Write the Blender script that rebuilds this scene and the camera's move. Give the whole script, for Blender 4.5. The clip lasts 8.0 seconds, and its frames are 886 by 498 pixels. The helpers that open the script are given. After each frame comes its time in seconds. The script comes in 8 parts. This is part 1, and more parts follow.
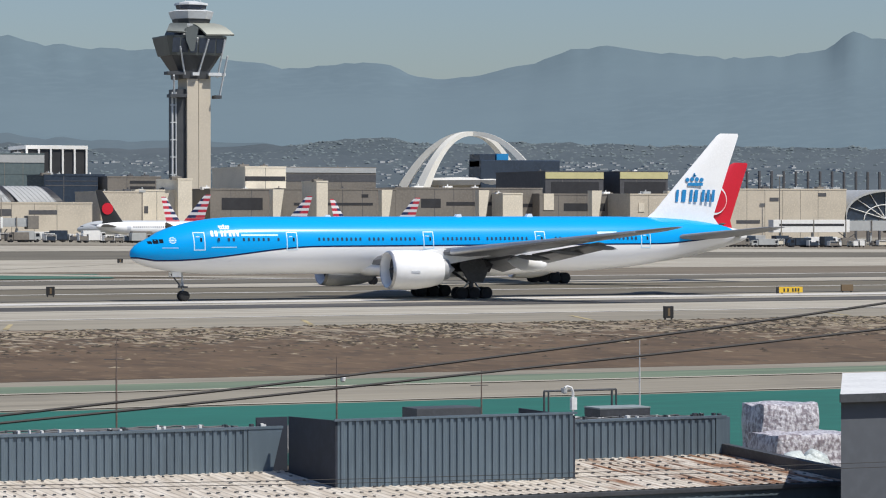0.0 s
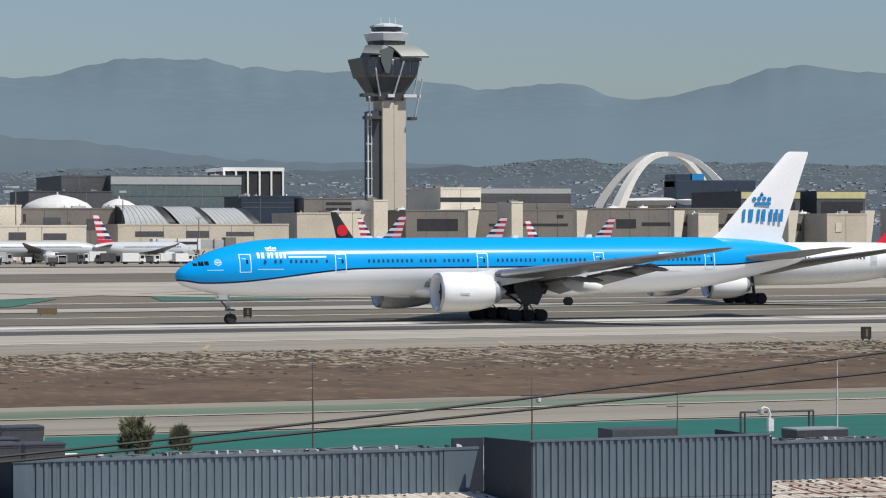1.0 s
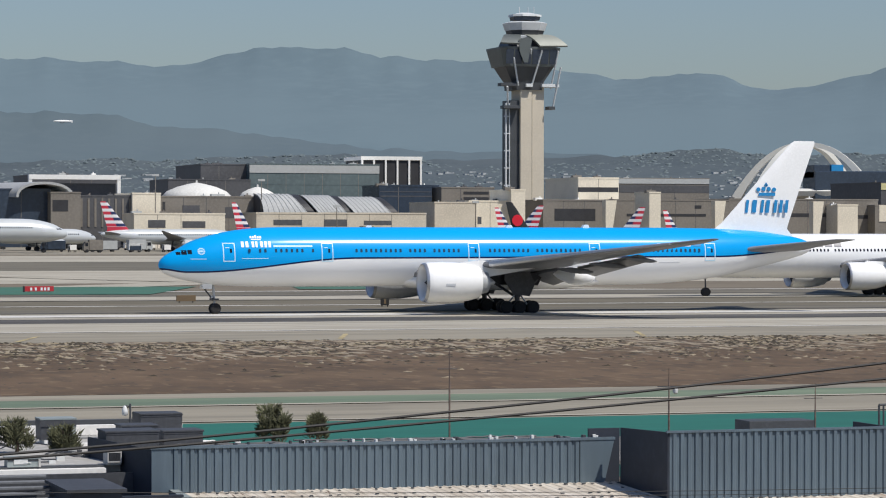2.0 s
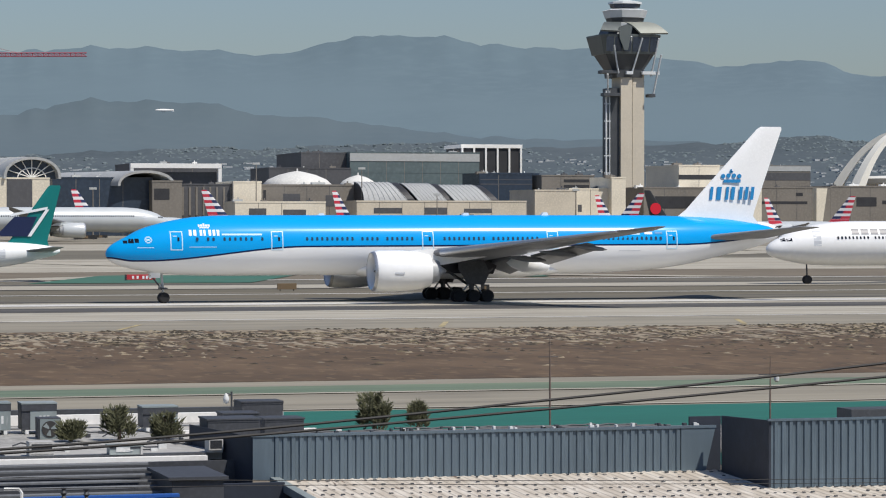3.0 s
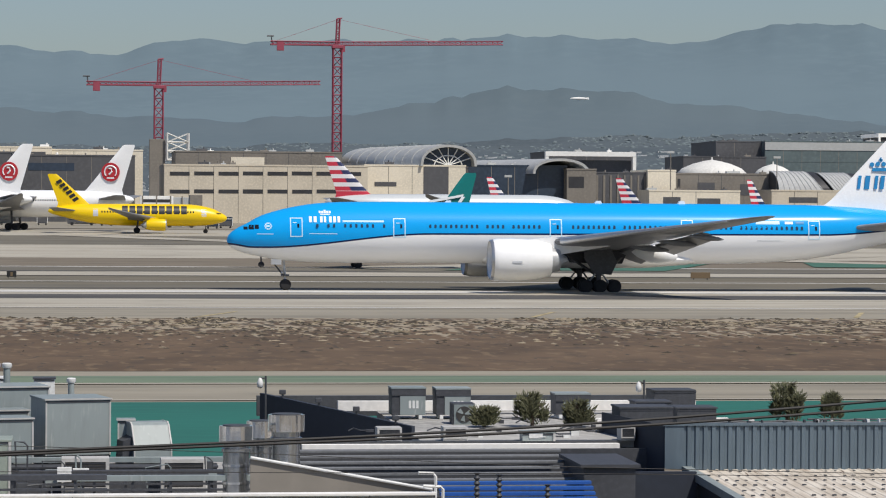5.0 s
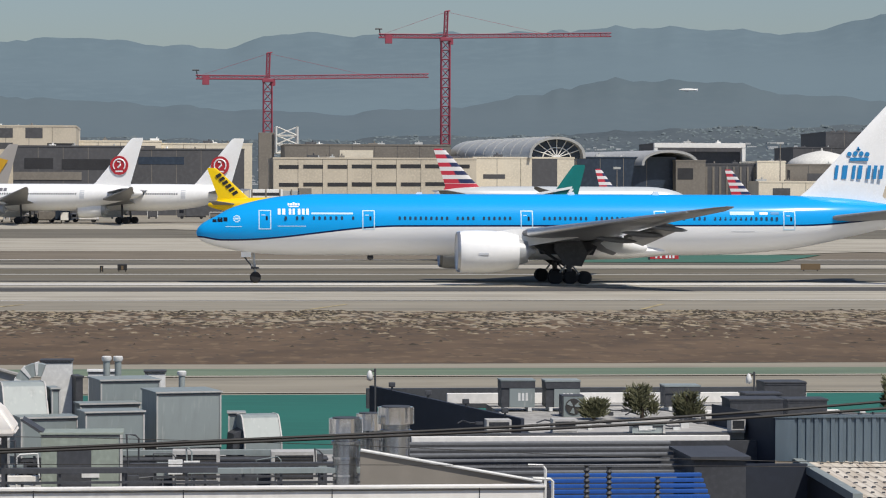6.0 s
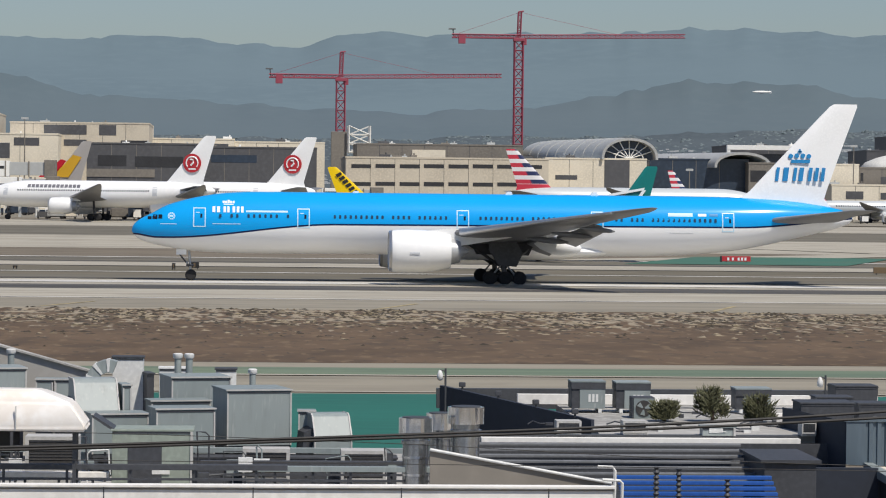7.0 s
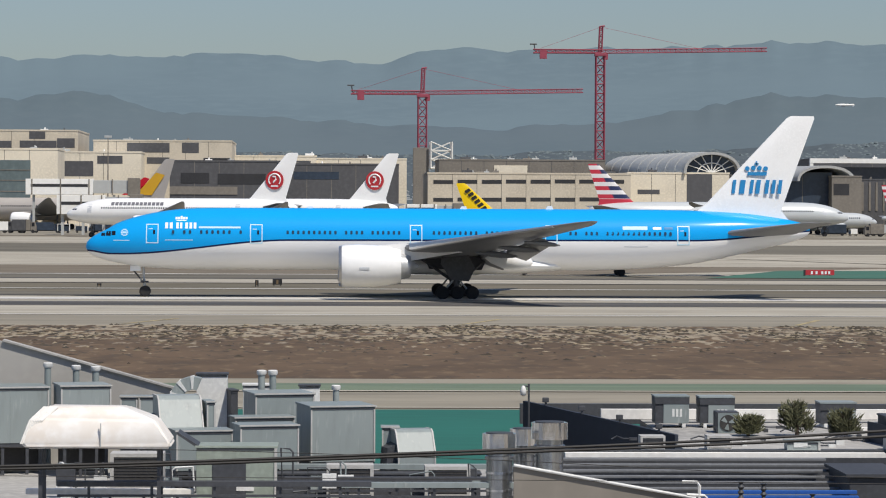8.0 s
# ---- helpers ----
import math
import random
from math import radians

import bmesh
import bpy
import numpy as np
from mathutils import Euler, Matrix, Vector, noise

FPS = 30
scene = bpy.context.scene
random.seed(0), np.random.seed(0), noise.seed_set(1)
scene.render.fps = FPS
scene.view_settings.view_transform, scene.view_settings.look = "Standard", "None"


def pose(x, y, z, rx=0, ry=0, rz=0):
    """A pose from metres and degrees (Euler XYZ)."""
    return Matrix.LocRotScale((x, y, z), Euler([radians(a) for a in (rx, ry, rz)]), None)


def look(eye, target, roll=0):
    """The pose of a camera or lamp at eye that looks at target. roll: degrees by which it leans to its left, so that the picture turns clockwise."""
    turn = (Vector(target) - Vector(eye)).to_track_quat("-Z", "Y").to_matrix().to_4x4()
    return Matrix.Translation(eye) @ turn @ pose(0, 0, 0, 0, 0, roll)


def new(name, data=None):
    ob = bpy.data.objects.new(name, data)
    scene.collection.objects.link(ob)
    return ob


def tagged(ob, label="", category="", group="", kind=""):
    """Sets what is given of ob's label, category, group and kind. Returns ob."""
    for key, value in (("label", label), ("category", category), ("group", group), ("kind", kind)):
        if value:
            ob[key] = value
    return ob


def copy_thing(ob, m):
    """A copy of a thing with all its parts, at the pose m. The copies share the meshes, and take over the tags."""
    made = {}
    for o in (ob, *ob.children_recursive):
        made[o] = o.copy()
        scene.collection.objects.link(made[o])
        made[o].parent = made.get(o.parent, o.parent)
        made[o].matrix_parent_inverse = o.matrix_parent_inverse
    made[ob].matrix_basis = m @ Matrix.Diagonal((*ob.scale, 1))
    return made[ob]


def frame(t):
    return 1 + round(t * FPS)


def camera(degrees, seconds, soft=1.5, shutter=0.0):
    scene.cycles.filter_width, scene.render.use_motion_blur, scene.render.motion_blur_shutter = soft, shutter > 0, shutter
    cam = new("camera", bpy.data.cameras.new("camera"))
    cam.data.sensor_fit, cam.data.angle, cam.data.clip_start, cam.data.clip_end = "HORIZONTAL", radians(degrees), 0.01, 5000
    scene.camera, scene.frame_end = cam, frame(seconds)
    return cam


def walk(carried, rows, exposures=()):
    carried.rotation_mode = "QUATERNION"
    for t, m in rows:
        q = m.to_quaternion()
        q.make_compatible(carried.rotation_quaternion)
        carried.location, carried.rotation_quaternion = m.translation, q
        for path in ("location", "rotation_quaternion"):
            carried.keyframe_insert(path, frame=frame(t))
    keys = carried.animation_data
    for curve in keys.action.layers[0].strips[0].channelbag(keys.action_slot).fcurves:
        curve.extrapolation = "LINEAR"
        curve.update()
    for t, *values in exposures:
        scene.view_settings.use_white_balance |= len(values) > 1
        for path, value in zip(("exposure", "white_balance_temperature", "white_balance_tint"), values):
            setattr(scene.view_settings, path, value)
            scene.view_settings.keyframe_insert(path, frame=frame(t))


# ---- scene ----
EYE = (0.0, 0.0, 8.65)
PLANE_Y = 294.77


def aim(yaw, pitch, roll):
    y, p = radians(yaw), radians(pitch)
    d = Vector((math.sin(y) * math.cos(p), math.cos(y) * math.cos(p), math.sin(p)))
    return look(EYE, Vector(EYE) + d * 100, roll)


cam = camera(17.256, 8.0, soft=1.1)
walk(cam, [
    (0.0, aim(24.015, -0.576, -0.061)),
    (0.5, aim(21.958, -0.272, -0.134)),
    (1.0, aim(20.188, -0.159, -0.216)),
    (1.5, aim(18.509, -0.108, -0.292)),
    (1.7, aim(18.036, -0.187, -0.113)),
    (2.8, aim(16.074, -0.725, 0.058)),
    (3.0, aim(15.527, -0.599, -0.008)),
    (3.5, aim(13.926, -0.402, 0.066)),
    (4.0, aim(11.888, -0.389, 0.265)),
    (4.5, aim(9.534, -0.548, 0.348)),
    (5.0, aim(7.421, -0.851, 0.377)),
    (5.2, aim(6.757, -0.927, 0.501)),
    (6.3, aim(4.868, -1.060, 0.326)),
    (6.5, aim(4.535, -1.128, 0.660)),
    (7.0, aim(3.883, -1.018, 0.620)),
    (7.5, aim(3.471, -1.024, 0.534)),
    (8.0, aim(2.262, -0.724, 0.256)),
], exposures=((0.0, 0.09, 6500, 10), (1.0, 0.02, 6500, 10), (1.5, -0.02, 6500, 10), (3.0, -0.04, 6540, 10), (5.0, -0.05, 6680, 10), (6.5, -0.04, 6740, 10), (8.0, -0.03, 6740, 10)))

# ---- light: a high sun from the south-south-east in light haze ----
SUN_DIR = Vector((0.30, -0.45, 0.84)).normalized()
world = bpy.data.worlds.new("sky")
scene.world = world
world.use_nodes = True
wt = world.node_tree
sky = wt.nodes.new("ShaderNodeTexSky")
sky.sky_type = 'NISHITA'
sky.sun_disc = False
sky.sun_elevation = math.asin(SUN_DIR.z)
sky.sun_rotation = math.atan2(SUN_DIR.x, SUN_DIR.y)
sky.air_density, sky.dust_density, sky.ozone_density = 1.2, 0.9, 3.0
tint = wt.nodes.new("ShaderNodeMix")   # light summer haze cools the sky
tint.data_type, tint.blend_type = 'RGBA', 'MULTIPLY'
tint.inputs[0].default_value = 1.0
tint.inputs[7].default_value = (0.915, 1.0, 1.205, 1)
wt.links.new(sky.outputs[0], tint.inputs[6])
wt.links.new(tint.outputs[2], wt.nodes["Background"].inputs[0])
wt.nodes["Background"].inputs[1].default_value = 0.0715
sun = new("sun", bpy.data.lights.new("sun", 'SUN'))
sun.data.energy, sun.data.angle, sun.data.color = 4.3, radians(0.6), (1.0, 0.955, 0.88)
sun.matrix_world = look((0, 0, 0), -SUN_DIR)


# ---- materials ----
def principled(name, rough=0.6, metal=0.0):
    m = bpy.data.materials.new(name)
    m.use_nodes = True
    b = m.node_tree.nodes["Principled BSDF"]
    b.inputs["Roughness"].default_value, b.inputs["Metallic"].default_value = rough, metal
    return m, m.node_tree, b


def mixer(nt, fac, a, b):
    n = nt.nodes.new("ShaderNodeMix")
    n.data_type = 'RGBA'
    for sock, v in ((n.inputs[0], fac), (n.inputs[6], a), (n.inputs[7], b)):
        if isinstance(v, bpy.types.NodeSocket):
            nt.links.new(v, sock)
        elif isinstance(v, tuple):
            sock.default_value = (*v, 1)
        else:
            sock.default_value = v
    return n.outputs[2]


def arith(nt, op, a, b=0.0, c=0.0):
    n = nt.nodes.new("ShaderNodeMath")
    n.operation = op
    for sock, v in zip(n.inputs, (a, b, c)):
        if isinstance(v, bpy.types.NodeSocket):
            nt.links.new(v, sock)
        else:
            sock.default_value = v
    return n.outputs[0]


def ramp(nt, v, lo, hi, smooth=True):
    n = nt.nodes.new("ShaderNodeMapRange")
    n.interpolation_type = 'SMOOTHSTEP' if smooth else 'LINEAR'
    nt.links.new(v, n.inputs[0])
    n.inputs[1].default_value, n.inputs[2].default_value = lo, hi
    return n.outputs[0]


def grain(nt, size, stretch=(1, 1, 1), detail=4.0, coords="Object"):
    """Noise whose cells are about size metres, on the thing's own coordinates."""
    tc = nt.nodes.new("ShaderNodeTexCoord")
    mp = nt.nodes.new("ShaderNodeMapping")
    mp.inputs["Scale"].default_value = [1 / (size * s) for s in stretch]
    nt.links.new(tc.outputs[coords], mp.inputs[0])
    n = nt.nodes.new("ShaderNodeTexNoise")
    n.inputs["Scale"].default_value, n.inputs["Detail"].default_value = 1.0, detail
    nt.links.new(mp.outputs[0], n.inputs["Vector"])
    return n.outputs["Fac"]


def bumped(nt, b, height, strength=0.3, distance=0.02):
    n = nt.nodes.new("ShaderNodeBump")
    n.inputs["Strength"].default_value, n.inputs["Distance"].default_value = strength, distance
    nt.links.new(height, n.inputs["Height"])
    nt.links.new(n.outputs[0], b.inputs["Normal"])


def paint(name, col, rough=0.5, metal=0.0, vary=0.12, size=0.6, dirt=None, stretch=(1, 1, 1), bump=0.0, fine=0.08):
    """A painted, stained or raw surface: broad stains and fine grain over one base colour."""
    m, nt, b = principled(name, rough, metal)
    lo = tuple(c * (1 - vary) for c in col) if dirt is None else dirt
    hi = tuple(min(1, c * (1 + vary * 0.6)) for c in col)
    broad = ramp(nt, grain(nt, size * 5, stretch), 0.35, 0.65)
    small = grain(nt, size * fine * 4, stretch, 6.0)
    c = mixer(nt, broad, lo, col)
    c = mixer(nt, ramp(nt, small, 0.4, 0.75), c, hi)
    nt.links.new(c, b.inputs["Base Color"])
    if bump:
        bumped(nt, b, small, bump)
    return m


def glass(name, col=(0.02, 0.03, 0.04), rough=0.08):
    m, nt, b = principled(name, rough)
    b.inputs["Base Color"].default_value = (*col, 1)
    return m


# ---- mesh helpers ----
def part(name, bm, material, parent=None, label="", smooth=None):
    me = bpy.data.meshes.new(name)
    bmesh.ops.recalc_face_normals(bm, faces=bm.faces)
    bm.to_mesh(me)
    bm.free()
    for mt in (material if isinstance(material, (list, tuple)) else [material]):
        me.materials.append(mt)
    if smooth is not None:
        me.shade_smooth()
        me.set_sharp_from_angle(angle=radians(smooth))
    ob = new(name, me)
    if parent is not None:
        ob.parent = parent
    if label:
        ob["label"] = label
    return ob


def again(ob, m, parent=None):
    """One more object on the same mesh."""
    o = new(ob.name.split(".")[0], ob.data)
    o.parent = parent if parent is not None else ob.parent
    o.matrix_basis = m
    for k in ("label",):
        if k in ob:
            o[k] = ob[k]
    return o


def thing(name, x, y, z, rz=0.0, label="", category="", group="", kind=""):
    e = new(name)
    e.empty_display_size = 0.3
    e.matrix_basis = pose(x, y, z, 0, 0, rz)
    return tagged(e, label, category, group, kind)


def box(bm, x0, x1, y0, y1, z0, z1, bevel=0.0, mi=0):
    v = [bm.verts.new((x, y, z)) for z in (z0, z1) for y in (y0, y1) for x in (x0, x1)]
    f = [bm.faces.new([v[i] for i in q]) for q in
         ((0, 1, 3, 2), (4, 6, 7, 5), (0, 4, 5, 1), (2, 3, 7, 6), (0, 2, 6, 4), (1, 5, 7, 3))]
    for a in f:
        a.material_index = mi
    if bevel:
        bmesh.ops.bevel(bm, geom=list({e for a in f for e in a.edges}), offset=bevel, segments=2, affect='EDGES', profile=0.7)
    return v


def boxed(*a, **k):
    bm = bmesh.new()
    box(bm, *a, **k)
    return bm


def prism(bm, pts, y0, y1, mi=0):
    """An outline in x and z, drawn through from y0 to y1."""
    a = [bm.verts.new((x, y0, z)) for x, z in pts]
    b = [bm.verts.new((x, y1, z)) for x, z in pts]
    n = len(pts)
    fs = [bm.faces.new(a), bm.faces.new(b[::-1])]
    for i in range(n):
        fs.append(bm.faces.new((a[i], b[i], b[(i + 1) % n], a[(i + 1) % n])))
    for f in fs:
        f.material_index = mi
    return fs


def loft(bm, rings, cap=True, closed=True, mi=0):
    """Skins rings of points, each ring with as many points."""
    vs = [[bm.verts.new(p) for p in r] for r in rings]
    n = len(vs[0])
    for a, b in zip(vs, vs[1:]):
        for i in range(n if closed else n - 1):
            bm.faces.new((a[i], a[(i + 1) % n], b[(i + 1) % n], b[i])).material_index = mi
    if cap:
        bm.faces.new(vs[0]).material_index = mi
        bm.faces.new(vs[-1][::-1]).material_index = mi
    return vs


def rod(bm, a, b, r0, r1=None, n=8, mi=0, cap=True):
    a, b = Vector(a), Vector(b)
    r1 = r0 if r1 is None else r1
    q = (b - a).to_track_quat('Z', 'Y')
    rings = [[c + q @ Vector((math.cos(6.2832 * i / n) * r, math.sin(6.2832 * i / n) * r, 0)) for i in range(n)]
             for c, r in ((a, r0), (b, r1))]
    loft(bm, rings, cap, mi=mi)


def tube(bm, pts, r, n=6, mi=0):
    pts = [Vector(p) for p in pts]
    rings = []
    for i, c in enumerate(pts):
        d = (pts[min(i + 1, len(pts) - 1)] - pts[max(i - 1, 0)]).normalized()
        q = d.to_track_quat('Z', 'Y')
        rings.append([c + q @ Vector((math.cos(6.2832 * k / n) * r, math.sin(6.2832 * k / n) * r, 0)) for k in range(n)])
    loft(bm, rings, mi=mi)


def turned(bm, prof, n=32, axis='Z', mi=0, c=(0, 0, 0), cap=True):
    """A turned body from (distance along the axis, radius) pairs."""
    rings = []
    for h, r in prof:
        ring = []
        for i in range(n):
            u, v = math.cos(6.2832 * i / n) * r, math.sin(6.2832 * i / n) * r
            p = (u, v, h) if axis == 'Z' else (h, u, v) if axis == 'X' else (u, h, v)
            ring.append((p[0] + c[0], p[1] + c[1], p[2] + c[2]))
        rings.append(ring)
    loft(bm, rings, cap, mi=mi)


def spline(keys, x):
    """Smooth interpolation (monotone in feel) through rows whose first number is x."""
    k = keys
    if x <= k[0][0]:
        return k[0][1:]
    for i in range(len(k) - 1):
        if x <= k[i + 1][0]:
            h = k[i + 1][0] - k[i][0]
            t = (x - k[i][0]) / h
            out = []
            for j in range(1, len(k[0])):
                d = (k[i + 1][j] - k[i][j]) / h
                dl = (k[i][j] - k[i - 1][j]) / (k[i][0] - k[i - 1][0]) if i else d
                dr = (k[i + 2][j] - k[i + 1][j]) / (k[i + 2][0] - k[i + 1][0]) if i + 2 < len(k) else d
                m0 = 0 if dl * d <= 0 else 2 * dl * d / (dl + d)
                m1 = 0 if dr * d <= 0 else 2 * dr * d / (dr + d)
                out.append((2 * t ** 3 - 3 * t * t + 1) * k[i][j] + (t ** 3 - 2 * t * t + t) * h * m0
                           + (3 * t * t - 2 * t ** 3) * k[i + 1][j] + (t ** 3 - t * t) * h * m1)
            return tuple(out)
    return k[-1][1:]


def rise(y, x=0.0):
    """The height of the ground: the airfield climbs gently to the terminals, less so in the east."""
    east = min(1.0, max(0.1, 1 - 0.9 * (x - 180) / 290))
    return east * spline(((-300, 0), (420, 0), (600, 2.6), (720, 3.4), (1100, 5.0), (6000, 5.0)), y)[0]


# ---- ground ----
def sheet(name, x0, x1, y0, y1, lift, material, label, skew=0.0, kind="structure", nx=1, edge=0.0):
    bm = bmesh.new()
    ys = sorted({y0, y1} | {y for y in (420, 435, 450, 480, 510, 540, 570, 600, 640, 680, 720, 800, 900, 1000, 1100) if y0 < y < y1})
    rows = []
    for y in ys:
        row = []
        for i in range(nx + 1):
            x = x0 + (x1 - x0) * i / nx
            w = edge * (noise.noise((x * 0.12, y0 * 3.1, 0)) + 0.5 * noise.noise((x * 0.5, y0, 7)))
            row.append(bm.verts.new((x + skew * (y - y0), y + (w if y in (y0, y1) else 0), rise(y, x + skew * (y - y0)) + lift)))
        rows.append(row)
    for a, b in zip(rows, rows[1:]):
        for i in range(nx):
            bm.faces.new((a[i], a[i + 1], b[i + 1], b[i]))
    return tagged(part(name, bm, material), label, "", "", kind)


def soil():
    """Brown earth with patches of pale straw and dark weeds that thicken towards the runway."""
    m, nt, b = principled("brown_earth_with_straw", 0.95)
    tc = nt.nodes.new("ShaderNodeTexCoord")
    sp = nt.nodes.new("ShaderNodeSeparateXYZ")
    nt.links.new(tc.outputs["Object"], sp.inputs[0])
    y = sp.outputs[1]
    broad = grain(nt, 6.0, (1.6, 2.2, 1), 4.0)
    fine = grain(nt, 0.55, (1.5, 7.0, 1), 5.0)
    c = mixer(nt, ramp(nt, broad, 0.3, 0.7), (0.076, 0.047, 0.024), (0.118, 0.075, 0.041))
    c = mixer(nt, arith(nt, 'MULTIPLY', ramp(nt, grain(nt, 0.8, (3.0, 5.0, 1), 5.0), 0.45, 0.75), 0.55), c, (0.140, 0.090, 0.048))
    c = mixer(nt, arith(nt, 'MULTIPLY', ramp(nt, grain(nt, 0.6, (4.0, 8.0, 1), 4.0), 0.52, 0.66), 0.6), c, (0.060, 0.040, 0.023))
    c = mixer(nt, arith(nt, 'MULTIPLY', ramp(nt, grain(nt, 0.4, (2.5, 6.0, 1), 5.0), 0.56, 0.66), 0.7), c, (0.172, 0.118, 0.066))
    near = ramp(nt, arith(nt, 'MULTIPLY_ADD', broad, 40.0, y), 190, 226, False)
    k = arith(nt, 'ADD', fine, arith(nt, 'MULTIPLY_ADD', near, 0.30, -0.25))
    k = arith(nt, 'ADD', k, arith(nt, 'MULTIPLY_ADD', grain(nt, 2.2, (1.6, 3.5, 1), 3.0), 0.35, -0.175))
    c = mixer(nt, ramp(nt, k, 0.50, 0.60), c, (0.29, 0.24, 0.168))
    dark = grain(nt, 0.42, (1.6, 6.0, 1), 4.0)
    c = mixer(nt, ramp(nt, arith(nt, 'ADD', dark, arith(nt, 'MULTIPLY_ADD', near, 0.10, -0.07)), 0.57, 0.64), c, (0.045, 0.036, 0.023))
    nt.links.new(c, b.inputs["Base Color"])
    return m


def pavement(name, col, other, rough=0.88, seams=0.0):
    """Slabs worn in long lanes: broad lanes of tone, fine drag streaks, blotchy stains and dark seams."""
    m, nt, b = principled(name, rough)
    lane = ramp(nt, grain(nt, 3.5, (14, 1, 1), 3.0), 0.36, 0.64)
    fine = grain(nt, 0.9, (16, 1.6, 1), 5.0)
    blot = ramp(nt, grain(nt, 5.0, (2.2, 1.6, 1), 5.0), 0.52, 0.68)
    c = mixer(nt, lane, other, col)
    c = mixer(nt, arith(nt, 'MULTIPLY', blot, 0.45), c, tuple(0.72 * k for k in other))
    c = mixer(nt, arith(nt, 'MULTIPLY', ramp(nt, fine, 0.5, 0.75), 0.5), c, tuple(min(1, 1.22 * k) for k in col))
    if seams:
        c = mixer(nt, arith(nt, 'MULTIPLY', ramp(nt, grain(nt, 1.6, (40, 1, 1), 2.0), 0.62, 0.66), seams), c, tuple(0.42 * k for k in other))
    nt.links.new(c, b.inputs["Base Color"])
    return m


M_DIRT = soil()
def weeds():
    """Clumps of dry grass, some bleached to straw and some dark."""
    m, nt, b = principled("dry_grass", 0.95)
    geo = nt.nodes.new("ShaderNodeNewGeometry")
    r = geo.outputs["Random Per Island"]
    c = mixer(nt, ramp(nt, r, 0.55, 0.68), (0.040, 0.031, 0.019), (0.27, 0.222, 0.148))
    c = mixer(nt, ramp(nt, r, 0.82, 0.95), c, (0.12, 0.095, 0.055))
    nt.links.new(c, b.inputs["Base Color"])
    return m


M_STRAW = weeds()
M_CONC = pavement("pale_concrete", (0.40, 0.368, 0.30), (0.315, 0.285, 0.228), 0.85, 0.35)
M_SHOULD = pavement("worn_concrete", (0.272, 0.244, 0.188), (0.215, 0.192, 0.148), 0.9, 0.25)
M_ASPH = pavement("grey_asphalt", (0.150, 0.134, 0.100), (0.100, 0.090, 0.068), 0.9, 0.3)
M_TAR = pavement("tyre_marked_asphalt", (0.090, 0.084, 0.076), (0.052, 0.048, 0.044), 0.9)
M_GREEN = paint("green_paint", (0.010, 0.118, 0.088), 0.8, vary=0.14, size=3.0, stretch=(3, 1, 1))
M_GREENW = pavement("worn_green_paint", (0.150, 0.190, 0.125), (0.105, 0.145, 0.098))
M_EARTHFAR = pavement("airfield_infield", (0.175, 0.146, 0.104), (0.135, 0.110, 0.078), 0.95)
M_INFIELD = pavement("brown_infield_earth", (0.150, 0.128, 0.090), (0.112, 0.100, 0.068), 0.95, 0.3)
M_GREENI = pavement("dull_green_paint", (0.030, 0.130, 0.092), (0.055, 0.125, 0.085))
M_YELLOW = paint("yellow_line_paint", (0.40, 0.325, 0.175), 0.9, vary=0.45, size=0.8)
M_WHITELN = paint("white_line_paint", (0.56, 0.54, 0.50), 0.8, vary=0.15, size=1.5)

sheet("ground", -3200, 3200, -200, 4900, 0.0, M_EARTHFAR, "dry grey-brown airfield ground reaching the horizon", nx=64)
XA, XB = -260, 560
sheet("green_margin", XA, XB, 96, 127.3, 0.03, M_GREEN, "teal green painted pavement margin")
sheet("taxiway", XA, XB, 127.3, 151, 0.02, M_SHOULD, "pale concrete service taxiway")
sheet("taxiway_stripe", XA, XB, 141, 146.5, 0.04, M_GREENW, "worn green painted taxiway stripe")
sheet("dirt_strip", XA, XB, 151, 221, 0.03, M_DIRT, "bare brown earth strip between pavements", nx=400, edge=0.6)
sheet("runway_shoulder", XA, XB, 221, 242, 0.025, M_SHOULD, "worn beige runway shoulder")
sheet("runway", XA, XB, 242, 298, 0.02, M_CONC, "pale concrete runway slab")
sheet("rubber_band", XA, XB, 267, 279, 0.04, M_TAR, "dark rubber-stained asphalt band on the runway")
sheet("asphalt_band", XA, XB, 298, 312, 0.02, M_ASPH, "grey asphalt shoulder")
sheet("infield_band", XA, XB, 312, 352, 0.02, M_INFIELD, "dull brown earth and worn pavement between the runways", nx=8)
sheet("centre_taxiway", XA, XB, 352, 374, 0.03, M_CONC, "pale concrete centre taxiway", nx=8)
sheet("asphalt_strip", XA, XB, 374, 402, 0.02, M_ASPH, "grey asphalt beside the far runway", nx=8)
sheet("far_runway", XA, XB + 200, 455, 520, 0.03, M_CONC, "pale concrete far runway", nx=40)
sheet("far_asphalt", XA, XB + 200, 520, 575, 0.02, M_ASPH, "grey asphalt shoulder of the far runway", nx=40)
sheet("far_taxiway", XA, XB + 200, 575, 640, 0.03, M_CONC, "pale concrete far taxiway", nx=40)
sheet("apron", XA, XB + 300, 655, 1100, 0.03, M_SHOULD, "worn concrete apron before the terminals", nx=40)
